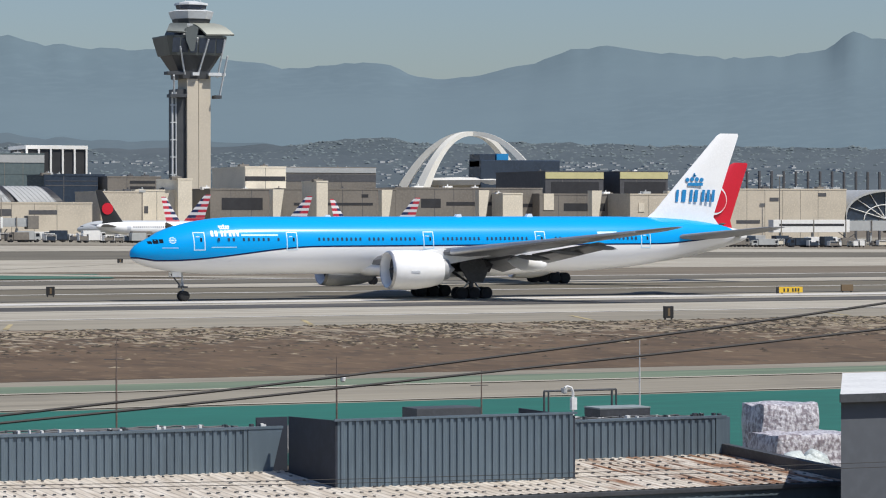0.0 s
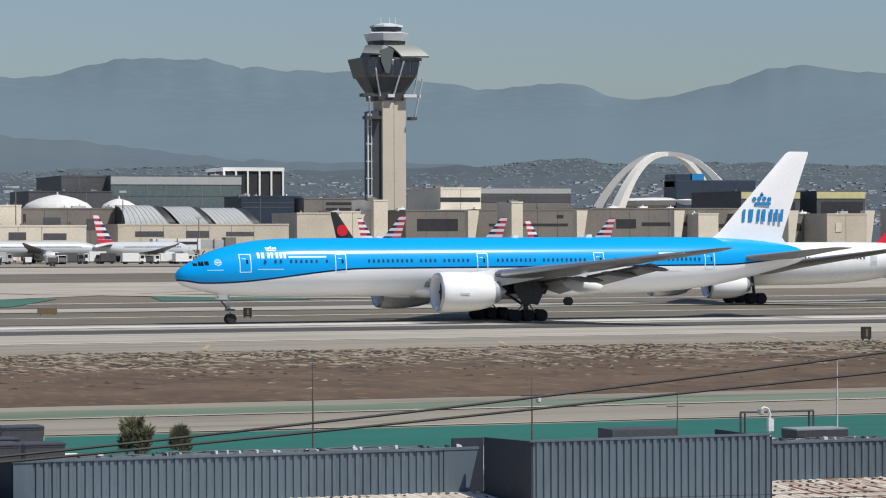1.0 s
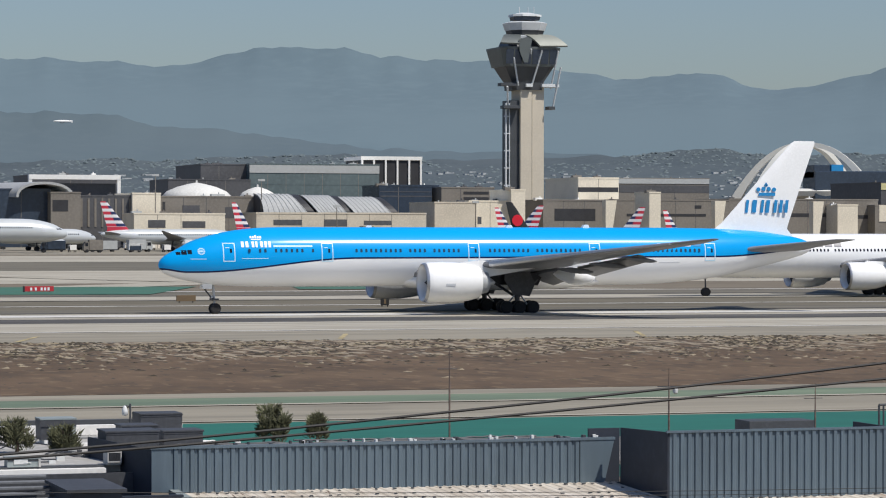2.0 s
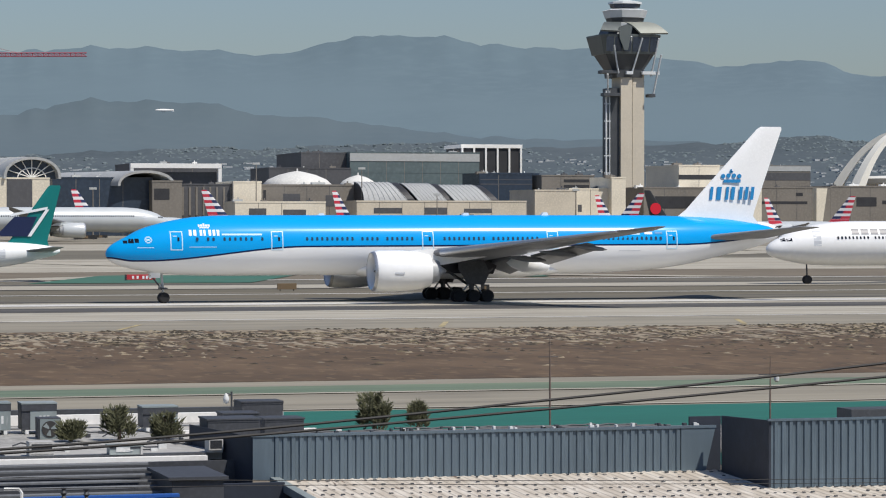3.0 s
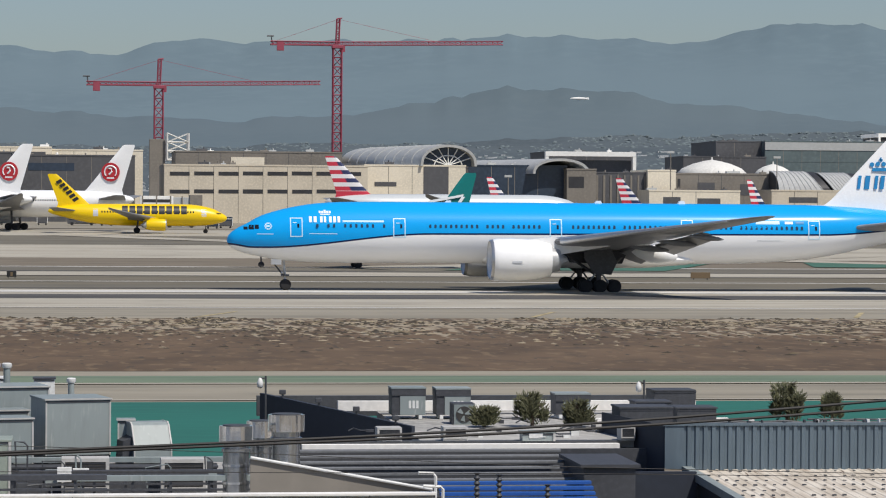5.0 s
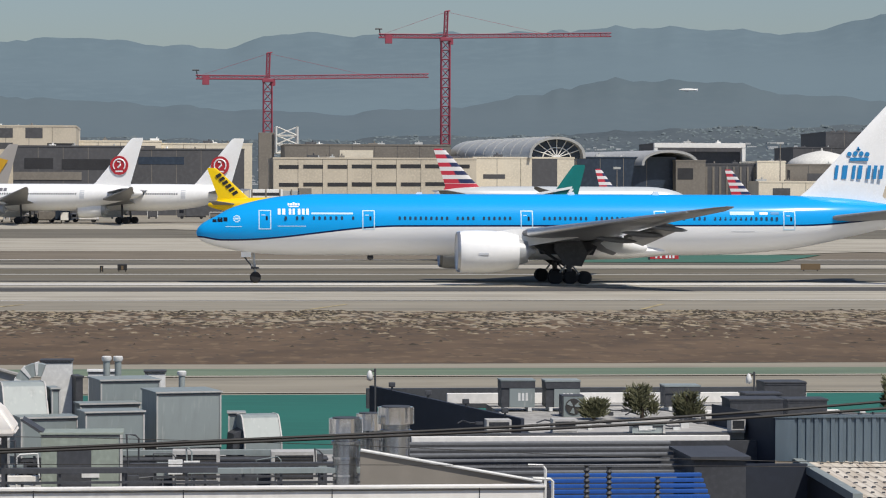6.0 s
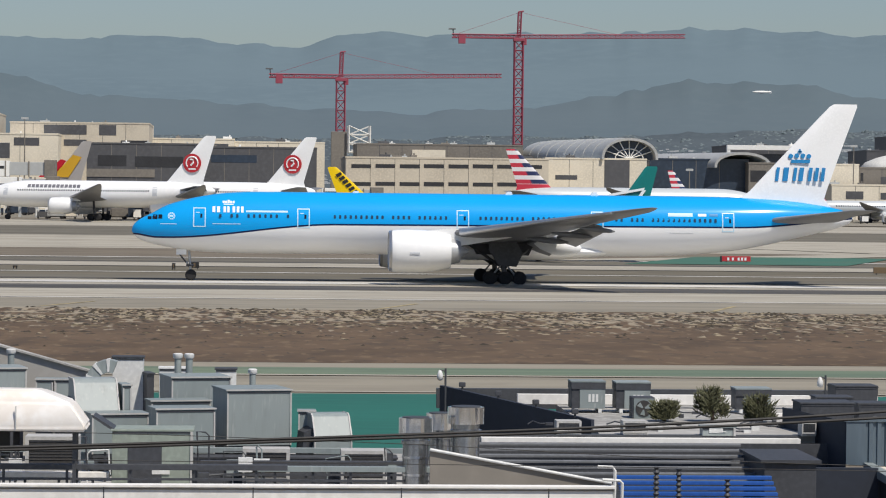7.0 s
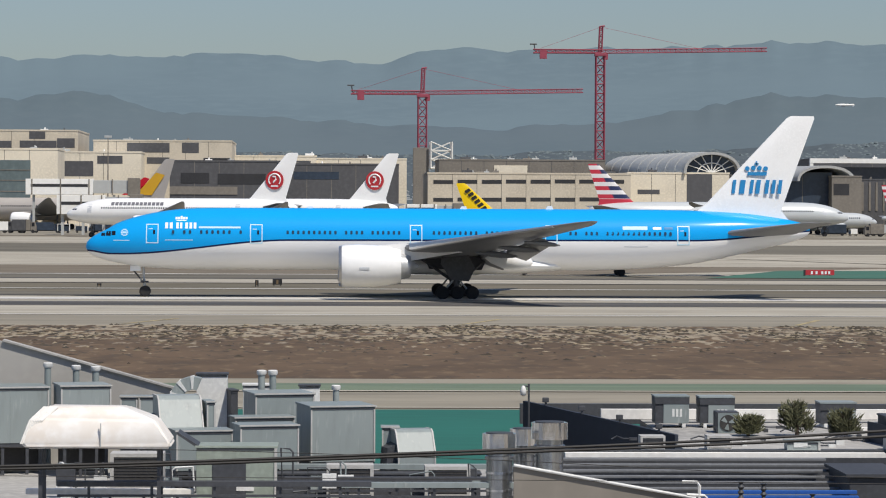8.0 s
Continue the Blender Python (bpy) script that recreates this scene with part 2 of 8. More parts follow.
# green island and pale crossing taxiways
sheet("green_island", 50, 80, 384, 434, 0.09, M_GREENI, "dull green painted island beside the crossing taxiway", nx=10, skew=0.35, edge=2.0)
sheet("green_island", 108, 131, 412, 442, 0.09, M_GREENI, "dull green painted island between taxiways", nx=8, skew=0.2, edge=2.0)
sheet("crossing_taxiway", 36, 54, 404, 575, 0.07, M_CONC, "pale crossing taxiway", nx=2, skew=1.15)
sheet("crossing_taxiway", 150, 162, 404, 575, 0.10, M_CONC, "pale crossing taxiway", nx=2, skew=-0.9)
for i in range(8):
    sheet("shoulder_chevron", -15.7 + i * 25.8, -15.25 + i * 25.8, 223.5, 234.5, 0.05, M_YELLOW, "faded yellow shoulder chevron stripe", skew=0.32)
for ya, yb, mt, nm, lb in ((243.0, 244.0, M_WHITELN, "runway_edge_line", "white runway edge line"), (285.0, 291.5, M_WHITELN, "runway_centre_band", "bright worn runway band"),
                           (297.0, 299.5, M_TAR, "dark_joint", "dark joint strip beside the runway"), (128.0, 128.7, M_CONC, "taxiway_edge_line", "pale taxiway edge line"),
                           (139.8, 140.6, M_CONC, "taxiway_edge_line", "pale taxiway edge line"), (399.0, 402.0, M_WHITELN, "taxiway_edge_line", "pale taxiway edge line"), (372.5, 376.0, M_TAR, "dark_joint", "dark joint strip beside the taxiway"), (324.0, 326.0, M_WHITELN, "taxiway_edge_line", "pale taxiway edge line"), (350.0, 352.0, M_TAR, "dark_joint", "dark joint strip beside the taxiway")):
    sheet(nm, XA, XB, ya, yb, 0.06, mt, lb)


def tufts():
    """Dry grass clumps strewn over the far half of the earth strip, low and uneven."""
    rnd = random.Random(5)
    vs, fs = [], []
    for _ in range(30000):
        x = rnd.uniform(-60, 215)
        y = 222 - abs(rnd.gauss(0, 19))
        if noise.noise((x * 0.16, y * 0.13, 3)) + rnd.uniform(-0.3, 0.3) < 0.02 or y < 154:
            continue
        w, d, h = rnd.uniform(0.10, 0.6), rnd.uniform(0.2, 0.7), rnd.uniform(0.02, 0.13)
        i = len(vs)
        k = [(x + w * math.cos(a) * rnd.uniform(0.7, 1.2), y + d * math.sin(a) * rnd.uniform(0.7, 1.2), 0.0) for a in (0, 1.05, 2.1, 3.14, 4.19, 5.24)]
        vs += k + [(x + rnd.uniform(-0.5, 0.5) * w, y, h)]
        fs += [(i + j, i + (j + 1) % 6, i + 6) for j in range(6)]
    me = bpy.data.meshes.new("dry_grass")
    me.from_pydata(vs, [], fs)
    me.materials.append(M_STRAW)
    tagged(new("dry_grass", me), "low clumps of dry straw and dark weeds on bare earth", "grass", "", "stuff")


tufts()


# ---- the airliners ----
WHITE_GLOSS = paint("white_aircraft_paint", (0.86, 0.86, 0.85), 0.22, vary=0.05, size=2.0)
GREY_GLOSS = paint("grey_wing_paint", (0.20, 0.205, 0.215), 0.42, vary=0.1, size=1.5)
BARE_METAL = paint("bare_metal_lip", (0.55, 0.55, 0.56), 0.38, 0.8, vary=0.10)
DARK_METAL = paint("dark_gear_metal", (0.07, 0.07, 0.075), 0.45, 0.4, vary=0.2)
PALE_METAL = paint("pale_gear_metal", (0.45, 0.46, 0.47), 0.4, 0.3, vary=0.2)
RUBBER = paint("tyre_rubber", (0.018, 0.018, 0.02), 0.85, vary=0.3)
FAN_DARK = paint("dark_fan", (0.03, 0.03, 0.035), 0.5, 0.3)
PANE_DARK = glass("dark_cabin_glass", (0.012, 0.014, 0.02), 0.12)
PANE_CABIN = glass("cabin_window_with_blind", (0.022, 0.055, 0.105), 0.2)
PALE_BLUE = paint("pale_blue_outline", (0.52, 0.74, 0.86), 0.4, vary=0.05)
PALE_GREY = paint("pale_grey_outline", (0.55, 0.57, 0.60), 0.4, vary=0.05)

JET = dict(  # x from the nose, top, bottom, half width
    long=73.2, nose=((0, 5.12, 5.0, 0.05), (0.15, 5.52, 4.62, 0.45), (0.6, 5.98, 4.2, 0.98), (1.3, 6.4, 3.9, 1.45),
                     (2.2, 6.85, 3.63, 1.88), (3.0, 7.33, 3.46, 2.17), (4.0, 7.74, 3.27, 2.42), (5.5, 8.17, 3.03, 2.7),
                     (7.0, 8.5, 2.91, 2.9), (9.0, 8.8, 2.82, 3.04), (11.5, 8.96, 2.78, 3.1), (15, 9.0, 2.78, 3.1)),
    tail=((23.2, 9.0, 2.8, 3.1), (19.2, 9.0, 2.9, 3.1), (15.2, 8.98, 3.15, 3.05), (11.2, 8.9, 3.65, 2.85), (7.2, 8.7, 4.5, 2.35),
          (3.2, 8.2, 5.45, 1.55), (1.2, 7.8, 6.0, 1.0), (0.25, 7.35, 6.45, 0.42), (0, 7.1, 6.7, 0.12)))


def hull_stations(s, long, z0):
    """The wide body's stations made smaller by s, for a body that is long metres long, with its middle z0 up."""
    mid = 5.89
    rows = [(x * s, z0 + (t - mid) * s, z0 + (b - mid) * s, w * s) for x, t, b, w in JET["nose"]]
    rows += [(long - x * s, z0 + (t - mid) * s, z0 + (b - mid) * s, w * s) for x, t, b, w in JET["tail"]]
    return rows


def hull(bm, rows, seg=44):
    xs = []
    for a, b in zip(rows, rows[1:]):
        n = 2 if b[0] - a[0] < 5 else 8
        xs += [a[0] + (b[0] - a[0]) * i / n for i in range(n)]
    xs.append(rows[-1][0])
    rings = []
    for x in xs:
        t, b, w = spline(rows, x)
        c, h = (t + b) / 2, (t - b) / 2
        rings.append([(x, math.sin(6.2832 * i / seg) * w, c + math.cos(6.2832 * i / seg) * h) for i in range(seg)])
    loft(bm, rings)


def side(rows, x, z):
    """Half width of the hull at x and z."""
    t, b, w = spline(rows, x)
    c, h = (t + b) / 2, (t - b) / 2
    return w * math.sqrt(max(0.0, 1 - ((z - c) / h) ** 2))


def patch(bm, rows, x0, x1, z0, z1, sgn=-1, proud=0.012, nx=1, nz=4, thick=0.02):
    """A thin plate that follows the hull's side."""
    for off in (proud,):
        g = [[bm.verts.new((x0 + (x1 - x0) * i / nx, sgn * (side(rows, x0 + (x1 - x0) * i / nx, z0 + (z1 - z0) * k / nz) + off),
                            z0 + (z1 - z0) * k / nz)) for i in range(nx + 1)] for k in range(nz + 1)]
        fs = [bm.faces.new((g[k][i], g[k][i + 1], g[k + 1][i + 1], g[k + 1][i])) for k in range(nz) for i in range(nx)]
    r = bmesh.ops.extrude_face_region(bm, geom=fs)
    bmesh.ops.translate(bm, vec=(0, -sgn * thick, 0), verts=[v for v in r["geom"] if isinstance(v, bmesh.types.BMVert)])


def foil(bm, stations, up=False):
    """A wing or fin lofted from (distance out, x of the leading edge, chord, height, thickness); up: a fin."""
    prof = [(0, 0), (0.015, 0.22), (0.08, 0.42), (0.3, 0.52), (0.6, 0.36), (1, 0.03), (1, -0.03), (0.6, -0.28), (0.3, -0.42), (0.08, -0.34), (0.015, -0.2)]
    rings = []
    for o, x, c, z, t in stations:
        if up:
            rings.append([(x + c * a, b * t, o) for a, b in prof])
        else:
            rings.append([(x + c * a, o, z + b * t) for a, b in prof])
    loft(bm, rings)


def wheel(bm_t, bm_r, x, y, r, w):
    turned(bm_t, [(-w / 2, r * 0.55), (-w / 2, r * 0.86), (-w * 0.36, r), (w * 0.36, r), (w / 2, r * 0.86), (w / 2, r * 0.55)], 20, 'Y', 0, (x, y, r))
    turned(bm_r, [(-w * 0.46, r * 0.12), (-w * 0.47, r * 0.5), (-w * 0.4, r * 0.57), (w * 0.4, r * 0.57), (w * 0.47, r * 0.5), (w * 0.46, r * 0.12)], 16, 'Y', 0, (x, y, r))


def wheel_part(gear, x, y, r, w):
    t, m = bmesh.new(), bmesh.new()
    wheel(t, m, x, y, r, w)
    o = part("wheel", t, RUBBER, gear, smooth=40)
    part("rim", m, PALE_METAL, o, smooth=40)


def engine(parent, x, y, z, r, long, skin, label="", far=False):
    bm = bmesh.new()
    # outer cowl with a rolled lip, and the duct behind it
    turned(bm, [(long * 0.5, r * 0.70), (long * 0.14, r * 0.74), (long * 0.03, r * 0.78), (0.0, r * 0.84), (-0.02 * long, r * 0.89), (0.01 * long, r * 0.94), (long * 0.1, r * 0.99), (long * 0.3, r),
                (long * 0.55, r * 0.985), (long * 0.8, r * 0.9), (long, r * 0.76), (long, r * 0.72), (long * 0.9, r * 0.74)], 40, 'X', 0, (x, y, z), cap=False)
    e = part("engine", bm, skin, parent, label, smooth=35)
    bm = bmesh.new()
    turned(bm, [(-0.022 * long, r * 0.865), (-0.03 * long, r * 0.89), (-0.018 * long, r * 0.925), (0.02 * long, r * 0.955), (0.02 * long, r * 0.94)], 40, 'X', 0, (x, y, z), cap=False)
    part("intake_lip", bm, BARE_METAL, e, "bare metal intake lip", smooth=50)
    bm = bmesh.new()
    turned(bm, [(long * 0.02, 0.02), (long * 0.08, r * 0.16), (long * 0.13, r * 0.26), (long * 0.14, r * 0.76), (long * 0.16, r * 0.76)], 32, 'X', 0, (x, y, z))
    part("fan", bm, FAN_DARK, e, "dark fan and spinner", smooth=50)
    bm = bmesh.new()
    turned(bm, [(long * 0.85, r * 0.66), (long * 1.0, r * 0.62), (long * 1.16, r * 0.5), (long * 1.17, r * 0.3), (long * 1.3, r * 0.06)], 28, 'X', 0, (x, y, z))
    part("exhaust_cone", bm, PALE_METAL, e, "grey metal exhaust nozzle", smooth=40)
    return e


def strut_bm(a, b, r):
    bm = bmesh.new()
    rod(bm, a, b, r)
    return bm


def door_part(parent, rows, x0, x1, z0, z1, sgn, frame_mat, skin, window=True):
    """A cabin door: a frame line round a panel, with its small window."""
    w = 0.1
    bm = bmesh.new()
    patch(bm, rows, x0, x0 + w, z0, z1, sgn, 0.02, 1, 4)
    patch(bm, rows, x1 - w, x1, z0, z1, sgn, 0.02, 1, 4)
    patch(bm, rows, x0 + w, x1 - w, z1 - w, z1, sgn, 0.02, 1, 1)
    patch(bm, rows, x0 + w, x1 - w, z0, z0 + w, sgn, 0.02, 1, 1)
    d = part("cabin_door", bm, frame_mat, parent, "cabin door with a pale outline")
    if window:
        bm = bmesh.new()
        m, zc = x0 * 0.35 + x1 * 0.65, z0 * 0.42 + z1 * 0.58
        patch(bm, rows, m - 0.1, m + 0.1, zc - 0.2, zc + 0.2, sgn, 0.022, 1, 2)
        part("door_window", bm, PANE_DARK, d)
        bm = bmesh.new()
        m = x0 * 0.62 + x1 * 0.38
        patch(bm, rows, m - 0.2, m + 0.2, zc + 0.28, zc + 0.36, sgn, 0.022, 1, 1)
        part("door_handle", bm, frame_mat, d)
    return d


def window_row(parent, rows, xs, z, sgn, w=0.25, h=0.38, mat=None):
    """Cabin windows, each an object; all on one mesh along the straight body."""
    first = None
    for x in xs:
        if first is None:
            bm = bmesh.new()
            xr = 30 if rows[-1][0] > 50 else rows[-1][0] * 0.45
            y1, y2 = side(rows, xr, z - h / 2), side(rows, xr, z + h / 2)
            out = [(-w / 2, -h * 0.3, y1), (-w * 0.3, -h / 2, y1), (w * 0.3, -h / 2, y1), (w / 2, -h * 0.3, y1),
                   (w / 2, h * 0.3, y2), (w * 0.3, h / 2, y2), (-w * 0.3, h / 2, y2), (-w / 2, h * 0.3, y2)]
            a = [bm.verts.new((p, sgn * (q + 0.015), r)) for p, r, q in out]
            b = [bm.verts.new((p, sgn * (q - 0.03), r)) for p, r, q in out]
            bm.faces.new(a)
            for i in range(8):
                bm.faces.new((a[i], a[(i + 1) % 8], b[(i + 1) % 8], b[i]))
            first = part("cabin_window", bm, mat or PANE_DARK, parent)
            first.location = (x, 0, z)
            continue
        again(first, pose(x, 0, z), parent)


# the blue and white wide-body
def klm_paint():
    m, nt, b = principled("sky_blue_and_white_gloss", 0.28)
    tc = nt.nodes.new("ShaderNodeTexCoord")
    sp = nt.nodes.new("ShaderNodeSeparateXYZ")
    nt.links.new(tc.outputs["Object"], sp.inputs[0])
    x, z = sp.outputs[0], sp.outputs[2]
    up = arith(nt, 'MULTIPLY_ADD', ramp(nt, x, 3.5, 20.5), 1.42, 4.27)
    up = arith(nt, 'MULTIPLY_ADD', ramp(nt, x, 18, 62, False), 0.12, up)
    up = arith(nt, 'MULTIPLY_ADD', ramp(nt, x, 61, 76), 1.1, up)
    up = arith(nt, 'MULTIPLY_ADD', ramp(nt, x, 2.6, 0.2), 0.3, up)
    d = arith(nt, 'SUBTRACT', z, up)
    blue = mixer(nt, grain(nt, 3.0), (0.0, 0.325, 0.76), (0.0, 0.35, 0.80))
    white = mixer(nt, ramp(nt, grain(nt, 2.5, (4, 1, 1)), 0.35, 0.7), (0.82, 0.825, 0.83), (0.88, 0.88, 0.88))
    navy = (0.004, 0.018, 0.075)
    c = mixer(nt, ramp(nt, d, -0.012, 0.012), white, navy)
    c = mixer(nt, ramp(nt, d, 0.165, 0.19), c, blue)
    nt.links.new(c, b.inputs["Base Color"])
    b.inputs["Roughness"].default_value = 0.42
    b.inputs["Specular IOR Level"].default_value = 0.06
    b.inputs["Coat Weight"].default_value = 0.4
    b.inputs["Coat Roughness"].default_value = 0.16
    return m


LIVERY_FIN = paint("white_fin_paint", (0.88, 0.88, 0.87), 0.3, vary=0.05)
LOGO_BLUE = paint("mid_blue_logo", (0.018, 0.235, 0.52), 0.35, vary=0.05)
WHITE_MARK = paint("white_marking", (0.82, 0.84, 0.85), 0.35, vary=0.03)


def wide_body():
    jet = thing("airliner", 0, PLANE_Y, 0, 0, "sky-blue and white wide-body twin-engine airliner rolling along the runway", "aircraft")
    rows = hull_stations(1.0, 73.2, 5.89)
    bm = bmesh.new()
    hull(bm, rows, 56)
    part("fuselage", bm, klm_paint(), jet, "sky-blue fuselage over a white belly", smooth=30)
    bm = bmesh.new()  # wing and body fairing
    rings = []
    for x, w, zt, zb in ((24.5, 0.6, 3.6, 3.2), (27, 2.6, 4.3, 2.55), (31, 3.5, 4.6, 2.35), (38, 3.6, 4.6, 2.3), (43, 3.2, 4.4, 2.4), (47, 2.0, 3.8, 2.7), (49, 0.6, 3.4, 3.0)):
        rings.append([(x, math.sin(6.2832 * i / 24) * w, (zt + zb) / 2 + math.cos(6.2832 * i / 24) * (zt - zb) / 2) for i in range(24)])
    loft(bm, rings)
    part("belly_fairing", bm, WHITE_GLOSS, jet, "white wing-root fairing", smooth=40)
    for s in (-1, 1):
        bm = bmesh.new()
        foil(bm, [(s * 1.5, 25.8, 15.5, 4.05, 1.9), (s * 3.2, 27.2, 14.2, 4.35, 1.7), (s * 9.8, 31.75, 10.2, 5.15, 1.15), (s * 20, 38.7, 6.2, 6.35, 0.62),
                  (s * 29.4, 45.1, 3.2, 7.45, 0.3), (s * 31.4, 46.7, 1.9, 7.72, 0.2), (s * 32.4, 47.9, 0.7, 7.88, 0.08)])
        wing = part("wing", bm, GREY_GLOSS, jet, "swept grey wing with a raked tip", smooth=35)
        bm = bmesh.new()  # slat line along the leading edge
        foil(bm, [(s * 10.8, 32.2, 1.3, 5.18, 0.75), (s * 20, 38.52, 0.9, 6.3, 0.42), (s * 29, 44.7, 0.55, 7.36, 0.2)])
        part("slat", bm, BARE_METAL, wing, "bare metal leading-edge slat", smooth=40)
        for y0, y1, xa, xb, za, zb, ca, cb in ((3.6, 9.2, 39.2, 40.2, 4.05, 4.7, 2.6, 2.0), (11.2, 22.5, 41.7, 44.0, 4.8, 6.15, 1.9, 1.2)):
            bm = bmesh.new()
            loft(bm, [[(x, s * y, z + 0.14), (x + c * 0.55, s * y, z - c * 0.1 + 0.12), (x + c, s * y, z - c * 0.46), (x + c * 0.5, s * y, z - c * 0.30), (x, s * y, z - 0.16)]
                      for y, x, z, c in ((y0, xa, za, ca), (y1, xb, zb, cb))])
            part("flap", bm, GREY_GLOSS, wing, "lowered trailing-edge flap")
        for y, x0, x1, z, r in ((9.3, 39.7, 44.4, 4.42, 0.95), (13.6, 38.6, 42.6, 5.0, 0.30), (18.2, 40.4, 44.4, 5.6, 0.3), (22.6, 42.6, 46.0, 6.15, 0.25)):
            bm = bmesh.new()
            turned(bm, [(x0, 0.03), (x0 + (x1 - x0) * 0.12, r * 0.5), (x0 + (x1 - x0) * 0.38, r * 0.93), (x0 + (x1 - x0) * 0.62, r), (x0 + (x1 - x0) * 0.85, r * 0.74), (x0 + (x1 - x0) * 0.96, r * 0.36), (x1, 0.05)], 14, 'X', 0, (0, s * y, z - 0.25))
            for v in bm.verts:
                v.co.z -= 0.09 * (v.co.x - x0)
            part("flap_fairing", bm, WHITE_GLOSS if y < 10 else GREY_GLOSS, wing, smooth=40)
        bm = bmesh.new()  # pylon
        loft(bm, [[(x0, s * 9.6 + d * 0.28, z0), (x1, s * 9.6 + d * 0.28, z1), (x2, s * 9.6 + d * 0.28, z2), (x3, s * 9.6 + d * 0.28, z3)]
                  for d in (-1, 1) for x0, z0, x1, z1, x2, z2, x3, z3 in ((27.2, 5.1, 31.6, 5.62, 37.5, 4.75, 32.5, 3.9),)])
        part("pylon", bm, WHITE_GLOSS, wing)
        e = engine(jet, 25.55, s * 9.6, 3.33, 2.12, 5.9, WHITE_GLOSS, "large white engine nacelle")
        bm = bmesh.new()
        box(bm, 27.35, 28.35, s * 11.72 - 0.02, s * 11.72 + 0.02, 3.05, 3.25)
        part("engine_marking", bm, PALE_GREY, e, "small grey marking on the nacelle")
        bm = bmesh.new()
        foil(bm, [(s * 0.9, 62.9, 8.2, 6.5, 0.85), (s * 2.2, 64.2, 7.2, 6.62, 0.75), (s * 6.5, 67.6, 4.7, 7.2, 0.45), (s * 10.5, 70.9, 2.75, 7.72, 0.2), (s * 10.8, 71.5, 1.9, 7.76, 0.1)])
        part("stabiliser", bm, GREY_GLOSS, jet, "grey horizontal stabiliser", smooth=35)
    bm = bmesh.new()
    foil(bm, [(7.8, 60.0, 11.2, 0, 0.95), (8.9, 61.7, 8.6, 0, 0.85), (9.6, 62.6, 7.9, 0, 0.8), (14, 66.7, 5.35, 0, 0.55), (18.3, 70.75, 2.85, 0, 0.3), (18.55, 71.2, 2.35, 0, 0.2)], up=True)
    fin = part("tail_fin", bm, LIVERY_FIN, jet, "tall white tail fin", smooth=35)
    return jet, rows, fin


JET_MOVING, JET_ROWS, JET_FIN = wide_body()


